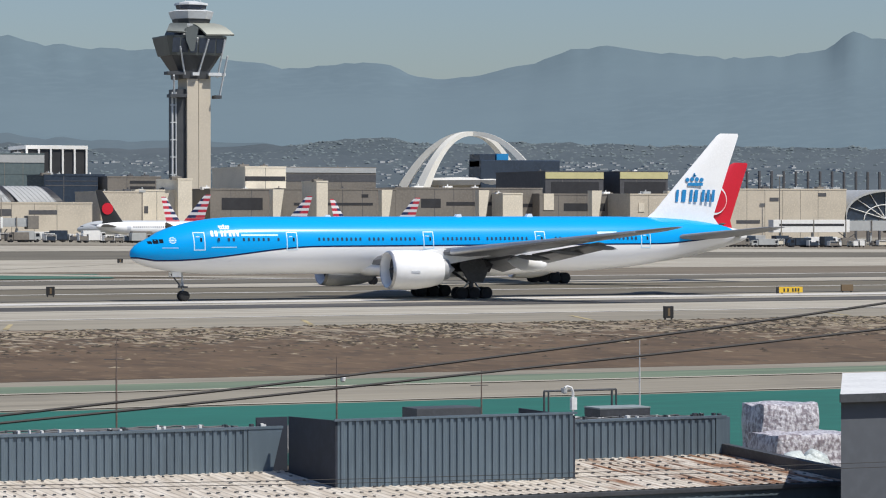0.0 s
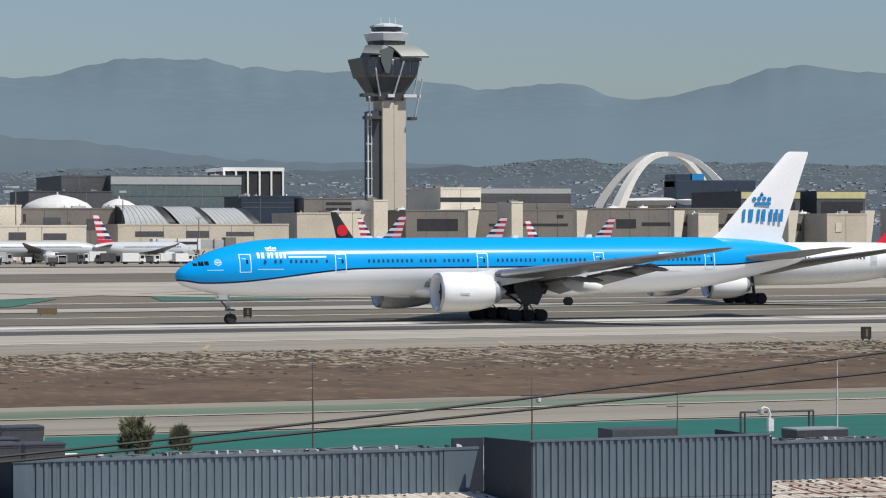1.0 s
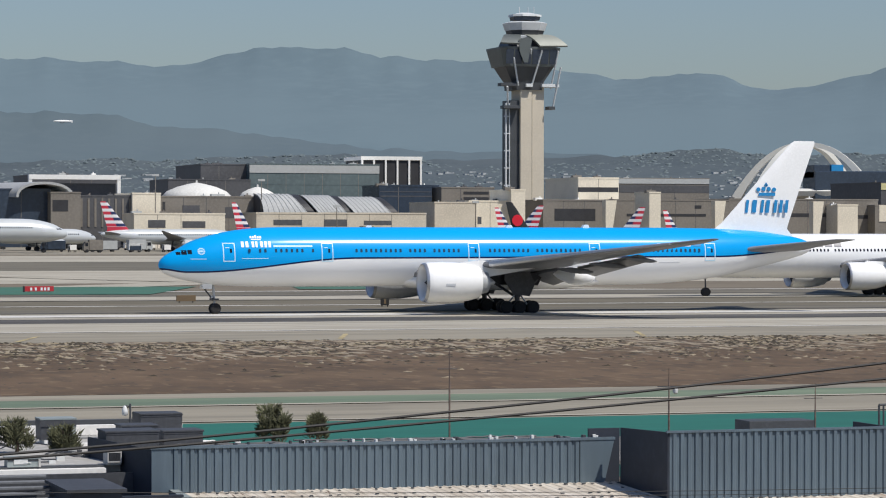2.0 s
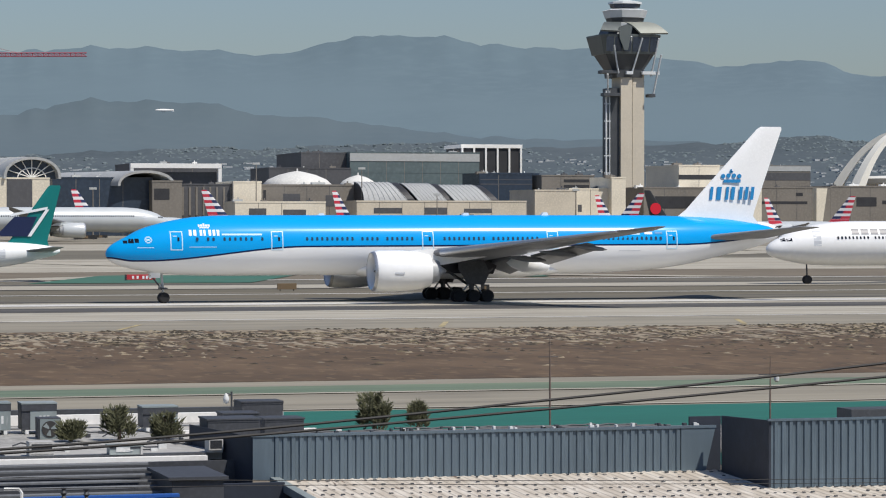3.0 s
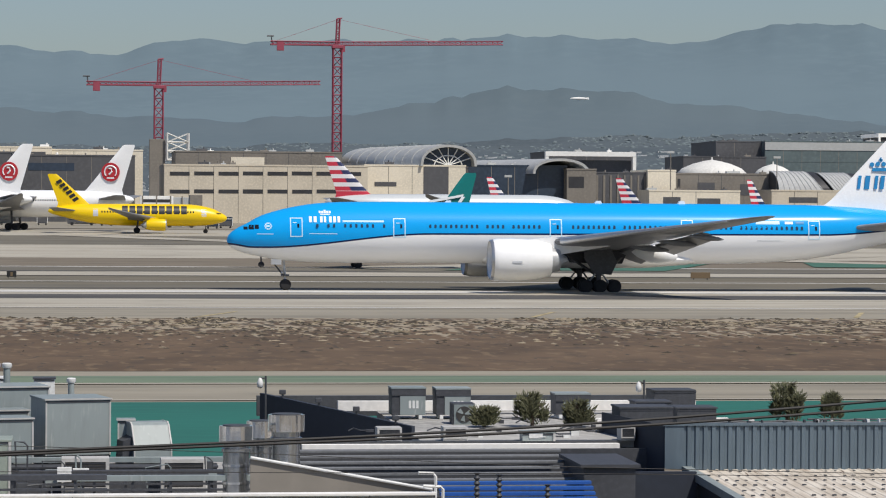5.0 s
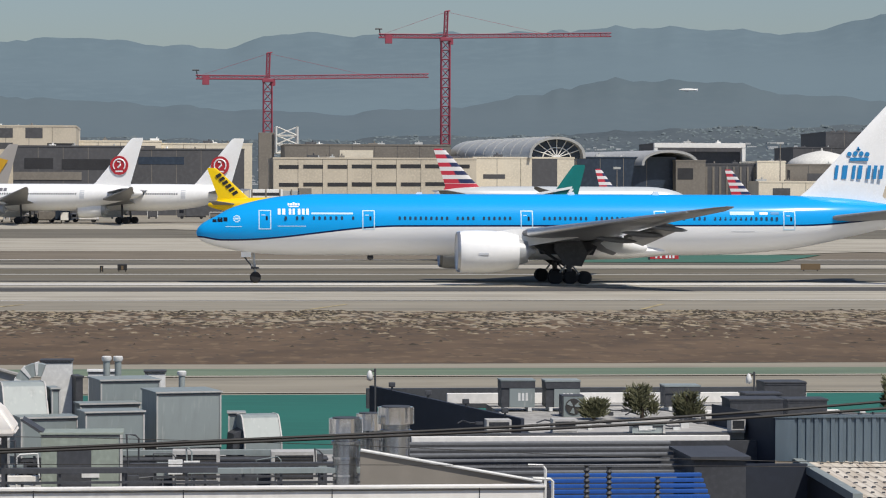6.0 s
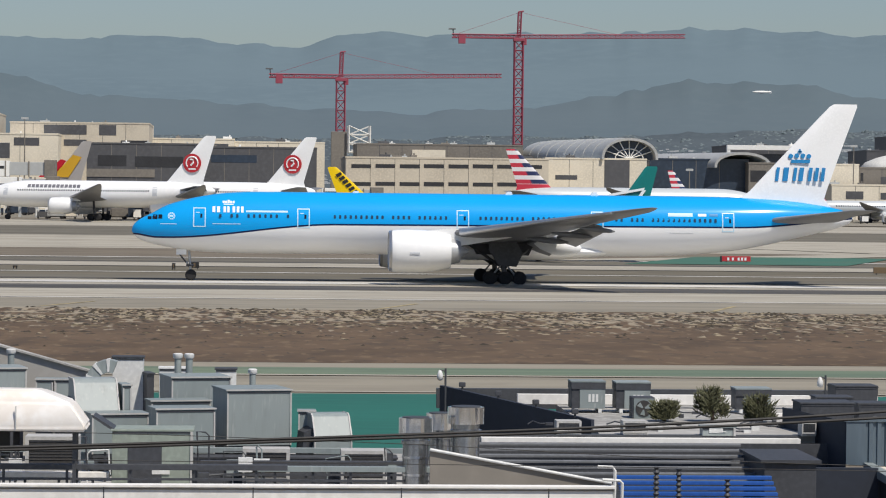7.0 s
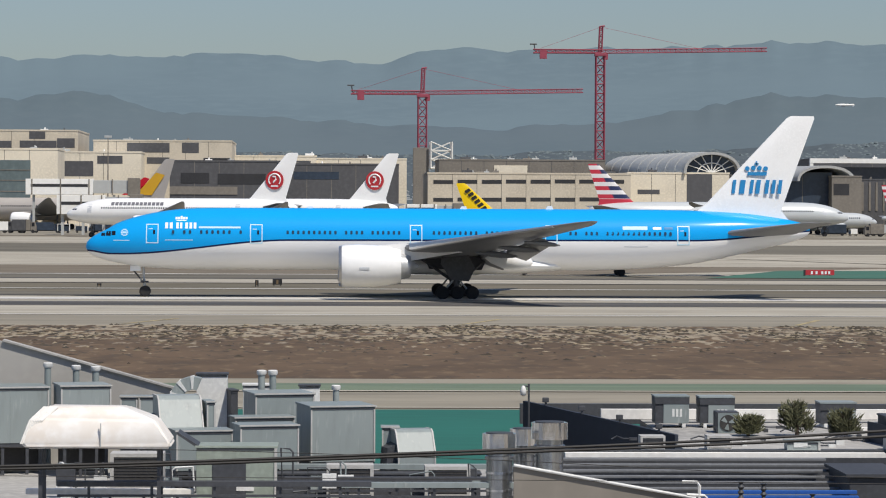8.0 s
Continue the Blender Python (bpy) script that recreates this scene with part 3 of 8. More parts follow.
def wide_body_details(jet, rows, fin):
    for s in (-1, 1):
        for x in (6.19, 16.55, 32.5, 46.05, 59.35):
            door_part(jet, rows, x, x + 1.25, 5.42, 7.36, s, PALE_BLUE, None)
        xs = [8.9 + 0.56 * i for i in range(13) if i not in (1, 4, 11)] + [20.3 + 0.53 * i for i in range(22) if i not in (10, 15)]
        xs += [34.9 + 0.53 * i for i in range(20) if i != 9] + [48.6 + 0.53 * i for i in range(20) if i not in (2, 6)]
        window_row(jet, rows, xs, 6.56, s, 0.24, 0.36, PANE_CABIN)
        for a, b, z in ((2.9, 4.55, 5.66), (8.1, 10.9, 5.72)):   # thin pale lines
            bm = bmesh.new()
            patch(bm, rows, a, b, z, z + 0.07, s, 0.015, 6, 1)
            part("pale_line", bm, PALE_BLUE, jet)
        # wordmark as plain upright bars with a crown of bar and dots over it
        for a, b in ((8.1, 8.38), (8.55, 8.85), (9.2, 9.45), (9.58, 9.8), (10.1, 10.36), (10.52, 10.78), (10.94, 11.2)):
            bm = bmesh.new()
            patch(bm, rows, a, b, 6.9, 7.5, s, 0.016, 2, 3)
            part("wordmark_block", bm, WHITE_MARK, jet)
        bm = bmesh.new()
        patch(bm, rows, 9.2, 10.2, 7.66, 7.76, s, 0.016, 2, 1)
        for k in range(5):
            patch(bm, rows, 9.1 + k * 0.25, 9.1 + k * 0.25 + 0.2, 7.82, 8.05 + 0.1 * (k == 2), s, 0.016, 1, 1)
        part("crown_mark", bm, WHITE_MARK, jet)
        bm = bmesh.new()
        patch(bm, rows, 11.45, 15.6, 6.94, 7.12, s, 0.016, 6, 1)
        part("subtitle_bar", bm, PALE_BLUE, jet, "pale bar of small lettering")
        bm = bmesh.new()
        patch(bm, rows, 53.85, 56.35, 6.95, 7.3, s, 0.016, 3, 2)
        part("marking_bar", bm, PALE_BLUE, jet)
        for a, b, mt in ((56.9, 57.75, WHITE_MARK), (58.05, 58.9, LOGO_BLUE)):
            bm = bmesh.new()
            patch(bm, rows, a, b, 6.98, 7.24, s, 0.016, 2, 2)
            part("small_flag", bm, mt, jet)
        bm = bmesh.new()
        patch(bm, rows, 54.0, 56.4, 5.25, 5.3, s, 0.014, 3, 1)
        part("panel_line", bm, PALE_GREY, jet)
        # cockpit panes
        for a, b, z0, z1 in ((1.62, 2.02, 6.12, 6.42), (2.1, 2.62, 6.14, 6.6), (2.7, 3.1, 6.2, 6.62)):
            bm = bmesh.new()
            patch(bm, rows, a, b, z0, z1, s, 0.012, 2, 2)
            part("cockpit_pane", bm, PANE_DARK, jet)
        # round emblem behind the cockpit
        bm = bmesh.new()
        for k in range(10):
            a = 6.2832 * k / 10
            patch(bm, rows, 3.95 + 0.3 * math.cos(a), 4.1 + 0.3 * math.cos(a), 6.42 + 0.3 * math.sin(a), 6.55 + 0.3 * math.sin(a), s, 0.014, 1, 1)
        patch(bm, rows, 3.82, 4.2, 6.4, 6.58, s, 0.016, 1, 1)
        part("round_emblem", bm, PALE_BLUE, jet)
        # fin mark: upright bars under a crown of dots
        yy = s * 0.36
        for xa, xb in ((65.15, 65.6), (65.9, 66.55), (66.95, 67.4), (67.55, 68.1), (68.5, 68.98), (69.16, 69.64), (69.82, 70.3)):   # plain upright bars
            bm = bmesh.new()
            prism(bm, [(xa, 10.66), (xb - 0.12, 10.66), (xb + 0.05, 12.05), (xa + 0.17, 12.05)], yy - 0.02, yy + 0.02)
            part("fin_mark_block", bm, LOGO_BLUE, fin)
        bm = bmesh.new()
        prism(bm, [(66.75, 12.5), (68.7, 12.5), (68.75, 12.85), (66.8, 12.85)], yy - 0.03, yy + 0.03)
        for k in range(4):
            turned(bm, [(yy * 0.88 - 0.03, 0.24), (yy * 0.88 + 0.03, 0.24)], 12, 'Y', 0, (66.75 + k * 0.62, 0, 13.2 + 0.06 * (k in (1, 2))))
        box(bm, 67.62, 67.76, yy * 0.8 - 0.04, yy * 0.8 + 0.04, 13.5, 13.95)
        box(bm, 67.5, 67.9, yy * 0.8 - 0.04, yy * 0.8 + 0.04, 13.62, 13.76)
        part("fin_crown_mark", bm, LOGO_BLUE, fin)
    # landing gear
    gear = part("nose_gear", strut_bm((5.95, 0, 0.6), (5.75, 0, 3.1), 0.13), PALE_METAL, jet, "steel nose gear leg")
    bm = bmesh.new()
    rod(bm, (5.9, 0, 1.3), (4.6, 0, 2.9), 0.08)
    box(bm, 5.5, 6.3, -0.5, 0.5, 1.45, 1.6)
    part("drag_brace", bm, DARK_METAL, gear)
    for s in (-1, 1):
        part("gear_door", boxed(4.5, 5.5, s * 0.62 - 0.03, s * 0.62 + 0.03, 2.6, 3.15, bevel=0.02), WHITE_GLOSS, gear)
        wheel_part(gear, 5.95, s * 0.36, 0.56, 0.4)
        bm = bmesh.new()
        rod(bm, (5.65, s * 0.3, 1.75), (5.5, s * 0.3, 1.75), 0.13, 0.16)
        part("taxi_light", bm, PALE_METAL, gear)
    bm = bmesh.new()
    rod(bm, (5.95, -0.5, 0.56), (5.95, 0.5, 0.56), 0.1)
    part("axle", bm, DARK_METAL, gear)
    for s in (-1, 1):
        g = part("main_gear", strut_bm((37.15, s * 5.5, 0.7), (36.9, s * 5.3, 4.4), 0.27), DARK_METAL, jet, "six-wheel main landing gear")
        bm = bmesh.new()
        rod(bm, (37.1, s * 5.5, 1.6), (33.6, s * 4.6, 4.0), 0.14)
        rod(bm, (37.1, s * 5.5, 1.6), (40.2, s * 4.6, 4.0), 0.14)
        rod(bm, (37.1, s * 5.5, 1.9), (37.0, s * 3.4, 3.6), 0.15)
        part("side_brace", bm, DARK_METAL, g)
        bm = bmesh.new()
        box(bm, 35.3, 39.0, s * 5.5 - 0.2, s * 5.5 + 0.2, 0.52, 0.9, bevel=0.06)
        part("bogie_beam", bm, DARK_METAL, g)
        bm = bmesh.new()
        prism(bm, [(36.5, 1.95), (38.3, 1.8), (38.9, 3.1), (38.2, 4.5), (35.6, 4.5), (35.5, 3.5)], s * 6.0 - 0.04, s * 6.0 + 0.04)
        # Dark metal on the leg door takes in the shade under the wing.
        part("gear_door", bm, DARK_METAL, g, "leg door darkened for the shade there")
        for k in (-1.2, 1.0):
            part("bogie_link", strut_bm((37.15 + k, s * 5.5, 0.95), (37.1 + 0.3 * k, s * 5.7, 1.9), 0.09), PALE_METAL, g)
        # Solid dark block in place of the shaded hollow of the well.
        bm = bmesh.new()
        prism(bm, [(34.4, 3.0), (39.6, 2.9), (40.2, 4.2), (33.9, 4.2)], s * 3.6 - 0.1, s * 4.9)
        part("wheel_well", bm, FAN_DARK, g, "solid dark block for the shaded wheel well")
        for k in (-1, 0, 1):
            for d in (-1, 1):
                wheel_part(g, 37.15 + k * 1.47, s * 5.5 + d * 0.62, 0.67, 0.5)
    for x, z, h in ((37.5, 9.0, 0.25), (22.0, 9.0, 0.18), (46.2, 9.0, 0.3)):
        bm = bmesh.new()
        prism(bm, [(x, z - 0.15), (x + 0.9, z - 0.15), (x + 0.75, z + h), (x + 0.3, z + h)], -0.3 if x > 35 else -0.03, 0.3 if x > 35 else 0.03)
        part("antenna", bm, WHITE_GLOSS, jet)


wide_body_details(JET_MOVING, JET_ROWS, JET_FIN)


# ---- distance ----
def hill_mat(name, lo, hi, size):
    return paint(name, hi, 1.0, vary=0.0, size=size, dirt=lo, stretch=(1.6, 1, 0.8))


def ridge(name, keys, dist, back, mat, label, rough, foot=-1.0):
    """A range of hills: its skyline by bearing and elevation seen from the hill road."""
    bm = bmesh.new()
    rows = []
    a0, a1 = keys[0][0], keys[-1][0]
    n = 520
    for i in range(n + 1):
        a = a0 + (a1 - a0) * i / n
        top = dist * math.tan(radians(spline(keys, a)[0]))
        broad = sum(dist * math.tan(radians(spline(keys, min(a1, max(a0, a + j)))[0])) for j in range(-6, 7, 2)) / 7
        crag = top - broad + top * rough * noise.fractal((a * 1.3, 0.4, 0), 0.7, 2.1, 6)
        col = []
        for k in range(13):
            f = k / 12
            d = dist - back * (1 - f) ** 1.3
            z = broad * (f ** 0.85) + crag * f ** 6
            col.append(bm.verts.new((math.sin(radians(a)) * d, math.cos(radians(a)) * d, 8.65 + z if f > 0 else foot)))
        rows.append(col)
    for p, q in zip(rows, rows[1:]):
        for k in range(12):
            bm.faces.new((p[k], q[k], q[k + 1], p[k + 1]))
    return tagged(part(name, bm, mat, smooth=180), label, "", "", "structure")


SKYLINE = ((-40, 2.6), (-25, 3.1), (-12, 2.8), (-6.4, 2.92), (-4.2, 3.0), (-2.0, 3.08), (-0.5, 2.98), (0.8, 2.92), (1.98, 3.16), (3.0, 3.24), (4.1, 3.11), (6.4, 3.25), (9.5, 3.32),
           (10.8, 3.24), (12.5, 3.28), (14.1, 3.58), (15.4, 3.55), (16.7, 3.38), (18.3, 3.35), (19.9, 3.14), (20.9, 3.03), (22.4, 3.07), (24.0, 2.80), (25.3, 2.95),
           (26.4, 3.25), (26.9, 3.39), (28.1, 3.3), (29.7, 3.14), (31.4, 3.28), (32.0, 3.6), (32.7, 3.5), (38, 3.1), (52, 2.7))
FOOTHILLS = ((-40, 1.6), (-20, 2.2), (-12, 1.7), (-6.4, 2.1), (-5.3, 2.27), (-4.4, 2.22), (-3.1, 1.96), (-1.8, 1.86), (0.2, 1.77), (3.5, 1.65), (5.2, 1.68), (6.3, 1.92), (7.4, 2.11), (8.6, 2.29),
             (10.2, 2.25), (11.9, 2.1), (14.1, 1.85), (16.3, 1.6), (19, 1.55), (24, 1.4), (30, 1.3), (52, 1.2))
NEARHILLS = ((-40, 0.9), (-12, 1.0), (-6, 1.05), (-2, 1.15), (2, 1.12), (6, 1.2), (10, 1.34), (13, 1.42), (15.4, 1.48), (17, 1.41), (19, 1.42), (20.6, 1.49), (22.4, 1.59), (24.2, 1.52), (27, 1.48), (29.7, 1.42), (32.6, 1.38), (52, 1.2))
# Distance haze is mixed into these base colours, paler and bluer with range.
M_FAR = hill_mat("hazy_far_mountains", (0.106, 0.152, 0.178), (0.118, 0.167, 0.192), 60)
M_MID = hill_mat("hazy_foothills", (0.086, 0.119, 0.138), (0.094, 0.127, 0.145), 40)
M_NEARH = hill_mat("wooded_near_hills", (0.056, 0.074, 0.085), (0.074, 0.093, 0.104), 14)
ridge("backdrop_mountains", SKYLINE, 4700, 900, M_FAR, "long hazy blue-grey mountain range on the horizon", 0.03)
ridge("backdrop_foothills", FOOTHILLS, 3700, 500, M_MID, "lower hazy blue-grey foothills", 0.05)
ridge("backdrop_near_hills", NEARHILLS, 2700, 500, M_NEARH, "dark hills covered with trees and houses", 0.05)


def far_town():
    """Pale house fronts and dark tree crowns strewn over the near hills, too small and many to count."""
    rnd = random.Random(11)
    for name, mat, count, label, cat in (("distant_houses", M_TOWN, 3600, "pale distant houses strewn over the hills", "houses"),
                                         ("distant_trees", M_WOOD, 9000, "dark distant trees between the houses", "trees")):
        vs, fs = [], []
        for _ in range(count):
            a = rnd.uniform(-9, 35)
            f = 0.12 + 0.62 * rnd.random() ** 1.6 if cat == "houses" else 1 - 0.9 * rnd.random() ** 1.5
            d = 2700 - 500 * (1 - f) ** 1.3 - (8 if cat == "houses" else 3)
            top = 2700 * math.tan(radians(spline(NEARHILLS, a)[0]))
            broad = sum(2700 * math.tan(radians(spline(NEARHILLS, a + j)[0])) for j in range(-6, 7, 2)) / 7
            z = 8.65 + broad * f ** 0.85 + (top - broad + top * 0.05 * noise.fractal((a * 1.3, 0.4, 0), 0.7, 2.1, 6)) * f ** 6 - (0.6 if cat == "houses" else 1.4)
            a = radians(a)
            x, y = math.sin(a) * d, math.cos(a) * d
            if cat == "houses":
                if noise.noise((x * 0.008, y * 0.008, z * 0.05)) < -0.05:
                    continue
                w, h = rnd.uniform(0.7, 2.2) * rnd.choice((1, 1, 1, 2)), rnd.uniform(0.4, 0.95)
                i = len(vs)
                vs += [(x - w, y, z - h - 1), (x + w, y, z - h - 1), (x + w, y + 6, z - h), (x - w, y + 6, z - h), (x - w, y, z + h), (x + w, y, z + h), (x + w, y + 6, z + h), (x - w, y + 6, z + h)]
                fs += [(i, i + 1, i + 5, i + 4), (i + 4, i + 5, i + 6, i + 7), (i, i + 4, i + 7, i + 3), (i + 1, i + 2, i + 6, i + 5)]
            elif noise.noise((x * 0.006, y * 0.006, 7.0)) > -0.25:   # groves with gaps between
                for _ in range(3):
                    r = rnd.uniform(1.0, 3.2)
                    cx, cz = x + rnd.uniform(-5, 5), z + rnd.uniform(-2.5, 0.6)
                    i = len(vs)
                    vs += [(cx + r * rnd.uniform(0.7, 1.2) * math.cos(k * 0.9), y + r * rnd.uniform(-0.2, 0.2), cz + r * rnd.uniform(0.5, 0.95) * math.sin(k * 0.9)) for k in range(7)] + [(cx, y - 0.5 * r, cz + 0.2 * r)]
                    fs += [(i + k, i + (k + 1) % 7, i + 7) for k in range(7)]
        me = bpy.data.meshes.new(name)
        me.from_pydata(vs, [], fs)
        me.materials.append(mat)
        tagged(new(name, me), label, cat, "", "stuff")


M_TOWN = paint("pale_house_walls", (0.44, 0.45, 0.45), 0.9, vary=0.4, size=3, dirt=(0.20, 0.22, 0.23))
# Foliage paler and bluer than leaves: distance haze put into the colour.
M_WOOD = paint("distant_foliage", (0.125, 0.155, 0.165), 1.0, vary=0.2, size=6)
far_town()

# ---- terminals ----
M_BEIGE = paint("cream_stucco", (0.57, 0.505, 0.40), 0.85, vary=0.14, size=1.6)
M_CREAM = paint("pale_cream_stucco", (0.72, 0.65, 0.52), 0.85, vary=0.12, size=1.6)
M_WHITEWALL = paint("white_wall_paint", (0.82, 0.81, 0.77), 0.7, vary=0.06, size=3)
M_GREYWALL = paint("grey_concrete_wall", (0.205, 0.185, 0.158), 0.85, vary=0.16, size=2)
M_PALEGREY = paint("pale_grey_cladding", (0.42, 0.43, 0.42), 0.6, vary=0.08, size=3)
# These two darks also stand in for the shaded depth of openings.
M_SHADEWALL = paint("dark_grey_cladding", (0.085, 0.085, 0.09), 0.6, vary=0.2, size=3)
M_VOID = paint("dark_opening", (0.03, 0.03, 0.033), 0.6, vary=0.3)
M_DARKBLUE = paint("dark_blue_glass_wall", (0.035, 0.05, 0.075), 0.25, vary=0.25, size=3)
M_GLASSWALL = paint("grey_green_glass_wall", (0.12, 0.155, 0.16), 0.2, vary=0.2, size=4)
M_YELLOWED = paint("pale_yellow_fascia", (0.60, 0.55, 0.28), 0.8, vary=0.1)
M_ROOFWHITE = paint("white_roofing", (0.66, 0.65, 0.61), 0.7, vary=0.12, size=2)
M_ROOFGREY = paint("matt_grey_roof_sheet", (0.40, 0.405, 0.40), 0.8, vary=0.1, size=2)
M_RIBROOF = paint("ribbed_grey_roof_metal", (0.47, 0.47, 0.45), 0.45, 0.2, vary=0.15, size=2)


def building(name, x0, x1, y, deep, z1, mat, label, bands, z0=None):
    """A block with a parapet roof, and the openings, bands and panels of its front as parts."""
    g = (rise(y, (x0 + x1) / 2) - 0.2) if z0 is None else z0
    b = thing(name, (x0 + x1) / 2, y, g, 0, label, "building")
    w, h = (x1 - x0) / 2, z1 - g
    part("wall", boxed(-w, w, 0, deep, 0, h, bevel=0.12), mat, b)
    bm = bmesh.new()
    t = 0.25
    box(bm, -w - 0.1, w + 0.1, -0.1, t, h - 0.1, h + 0.35)
    box(bm, -w - 0.1, w + 0.1, deep - t, deep + 0.1, h - 0.1, h + 0.35)
    box(bm, -w - 0.1, -w + t, t, deep - t, h - 0.1, h + 0.35)
    box(bm, w - t, w + 0.1, t, deep - t, h - 0.1, h + 0.35)
    part("parapet", bm, mat, b)
    part("roof", boxed(-w + t, w - t, t, deep - t, h - 0.05, h + 0.08), M_ROOFWHITE, b)
    for a, c, za, zb, m in bands:
        cx = (x0 + x1) / 2
        dark = m in (M_VOID, M_SHADEWALL, M_DARKBLUE, M_GLASSWALL)
        # Parking slots too are flat dark slabs; their inner shade is the colour.
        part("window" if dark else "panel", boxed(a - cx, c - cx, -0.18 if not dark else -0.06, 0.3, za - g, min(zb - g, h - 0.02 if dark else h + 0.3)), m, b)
    rnd = random.Random(int(x0 * 7 + y))
    for _ in range(max(2, int(w / 4))):   # plant on the roof
        px, py, s = rnd.uniform(-w * 0.92, w * 0.92), rnd.uniform(1, max(3, deep * 0.5)), rnd.uniform(0.35, 1.1)
        bm = bmesh.new()
        box(bm, px - s * rnd.uniform(0.6, 2.2), px + s * rnd.uniform(0.6, 1.6), py - s, py + s, h, h + s, bevel=0.04)
        rod(bm, (px, py, h + s), (px, py, h + s + 0.5), 0.2)
        part("roof_unit", bm, rnd.choice((M_PALEGREY, M_WHITEWALL, M_SHADEWALL, M_GREYWALL)), b)
    for k in range(1, int(w * 2 / 6.5)):   # joints between wall panels
        jx = -w + k * 6.5
        part("wall_joint", boxed(jx - 0.07, jx + 0.07, -0.03, 0.05, 0, h - 0.12), M_GREYWALL if mat is not M_GREYWALL else M_SHADEWALL, b)
    return b


building("concourse", 454.6, 497.6, 800, 30, 18.0, M_BEIGE, "long cream concourse wall with small dark openings", [(469.3, 472.6, 14.3, 15.5, M_SHADEWALL), (487.1, 490.1, 15.9, 17.0, M_SHADEWALL), (457.3, 465.8, 7.3, 8.4, M_SHADEWALL), (476.1, 485.5, 7.3, 8.4, M_SHADEWALL)])
building("concourse", 419.7, 433.5, 800, 30, 16.3, M_BEIGE, "cream concourse block with a stepped corner", [(422.6, 424.6, 11.0, 13.7, M_CREAM)])
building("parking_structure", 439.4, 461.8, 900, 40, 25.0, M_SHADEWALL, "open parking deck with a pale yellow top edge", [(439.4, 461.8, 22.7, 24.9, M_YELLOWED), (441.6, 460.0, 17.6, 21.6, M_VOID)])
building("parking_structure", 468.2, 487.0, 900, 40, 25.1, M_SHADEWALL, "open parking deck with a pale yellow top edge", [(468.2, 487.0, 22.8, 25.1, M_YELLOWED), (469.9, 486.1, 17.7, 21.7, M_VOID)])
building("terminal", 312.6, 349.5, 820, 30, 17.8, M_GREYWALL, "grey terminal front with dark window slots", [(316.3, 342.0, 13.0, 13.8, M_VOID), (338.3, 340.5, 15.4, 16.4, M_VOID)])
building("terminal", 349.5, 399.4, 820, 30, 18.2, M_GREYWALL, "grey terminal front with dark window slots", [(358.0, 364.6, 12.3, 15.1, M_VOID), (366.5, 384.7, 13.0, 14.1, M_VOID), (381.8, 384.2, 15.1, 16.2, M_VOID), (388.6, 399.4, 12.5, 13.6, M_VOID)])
building("terminal", 395.9, 428.5, 815, 25, 16.4, M_GREYWALL, "grey and cream terminal wing", [(404.3, 418.6, 11.3, 13.7, M_VOID), (397.3, 400.8, 11.6, 17.2, M_CREAM)])
building("rotunda", 381.9, 388.7, 812, 20, 16.5, M_CREAM, "cream drum-shaped terminal corner", [])
building("concourse", 315.7, 319.3, 800, 12, 19.8, M_CREAM, "cream low terminal roof block", [])
building("terminal", 306.3, 319.5, 835, 30, 24.6, M_CREAM, "cream terminal block with a dark window band", [(306.3, 319.3, 20.5, 21.9, M_VOID)])
building("terminal", 336.5, 368.1, 880, 30, 25.4, M_GREYWALL, "long dark-fronted terminal with a pale roof edge", [(336.5, 368.1, 23.9, 25.5, M_PALEGREY), (336.5, 368.1, 21.0, 23.4, M_SHADEWALL)])
building("terminal", 287.9, 310.7, 815, 20, 17.6, M_GREYWALL, "grey terminal block with dark window bands", [(291.5, 304.4, 11.6, 15.2, M_VOID)])
building("terminal", 276.9, 281.3, 812, 20, 20.5, M_CREAM, "cream terminal tower block", [])
building("terminal", 264.9, 278.1, 815, 25, 17.2, M_CREAM, "cream terminal wall beside the control tower", [(267.5, 268.7, 10.6, 12.7, M_SHADEWALL)])
building("office_block", 283.1, 301.1, 900, 20, 22.4, M_GREYWALL, "grey office block with window bands", [(290.6, 299.2, 20.4, 21.3, M_VOID), (290.6, 299.2, 18.6, 19.5, M_VOID)])
building("office_block", 266.9, 285.4, 910, 25, 23.2, M_DARKBLUE, "dark blue glass office block", [(266.9, 285.4, 21.8, 22.1, M_SHADEWALL), (266.9, 285.4, 20.3, 20.6, M_SHADEWALL), (266.9, 285.4, 18.9, 19.2, M_SHADEWALL)])
building("office_block", 238.9, 285.5, 980, 40, 31.4, M_GLASSWALL, "grey and green glass office block", [(238.9, 285.5, 28.5, 31.2, M_PALEGREY), (238.9, 285.5, 24.4, 24.4, M_SHADEWALL)])
building("office_block", 222.8, 240.1, 985, 40, 31.2, M_SHADEWALL, "dark grey office annex", [])
building("office_block", 263.6, 281.5, 905, 20, 22.9, M_DARKBLUE, "dark blue low office block", [(264.0, 281.5, 21.1, 21.3, M_SHADEWALL), (264.0, 281.5, 19.6, 19.9, M_SHADEWALL)])
building("terminal", 203.9, 232.0, 950, 30, 25.3, M_SHADEWALL, "dark plain terminal base", [])
building("terminal", 149.3, 178.1, 900, 30, 25.5, M_SHADEWALL, "white-framed terminal entrance block", [(149.3, 178.1, 24.9, 25.7, M_WHITEWALL), (177.0, 178.1, 22.1, 26.0, M_WHITEWALL)])
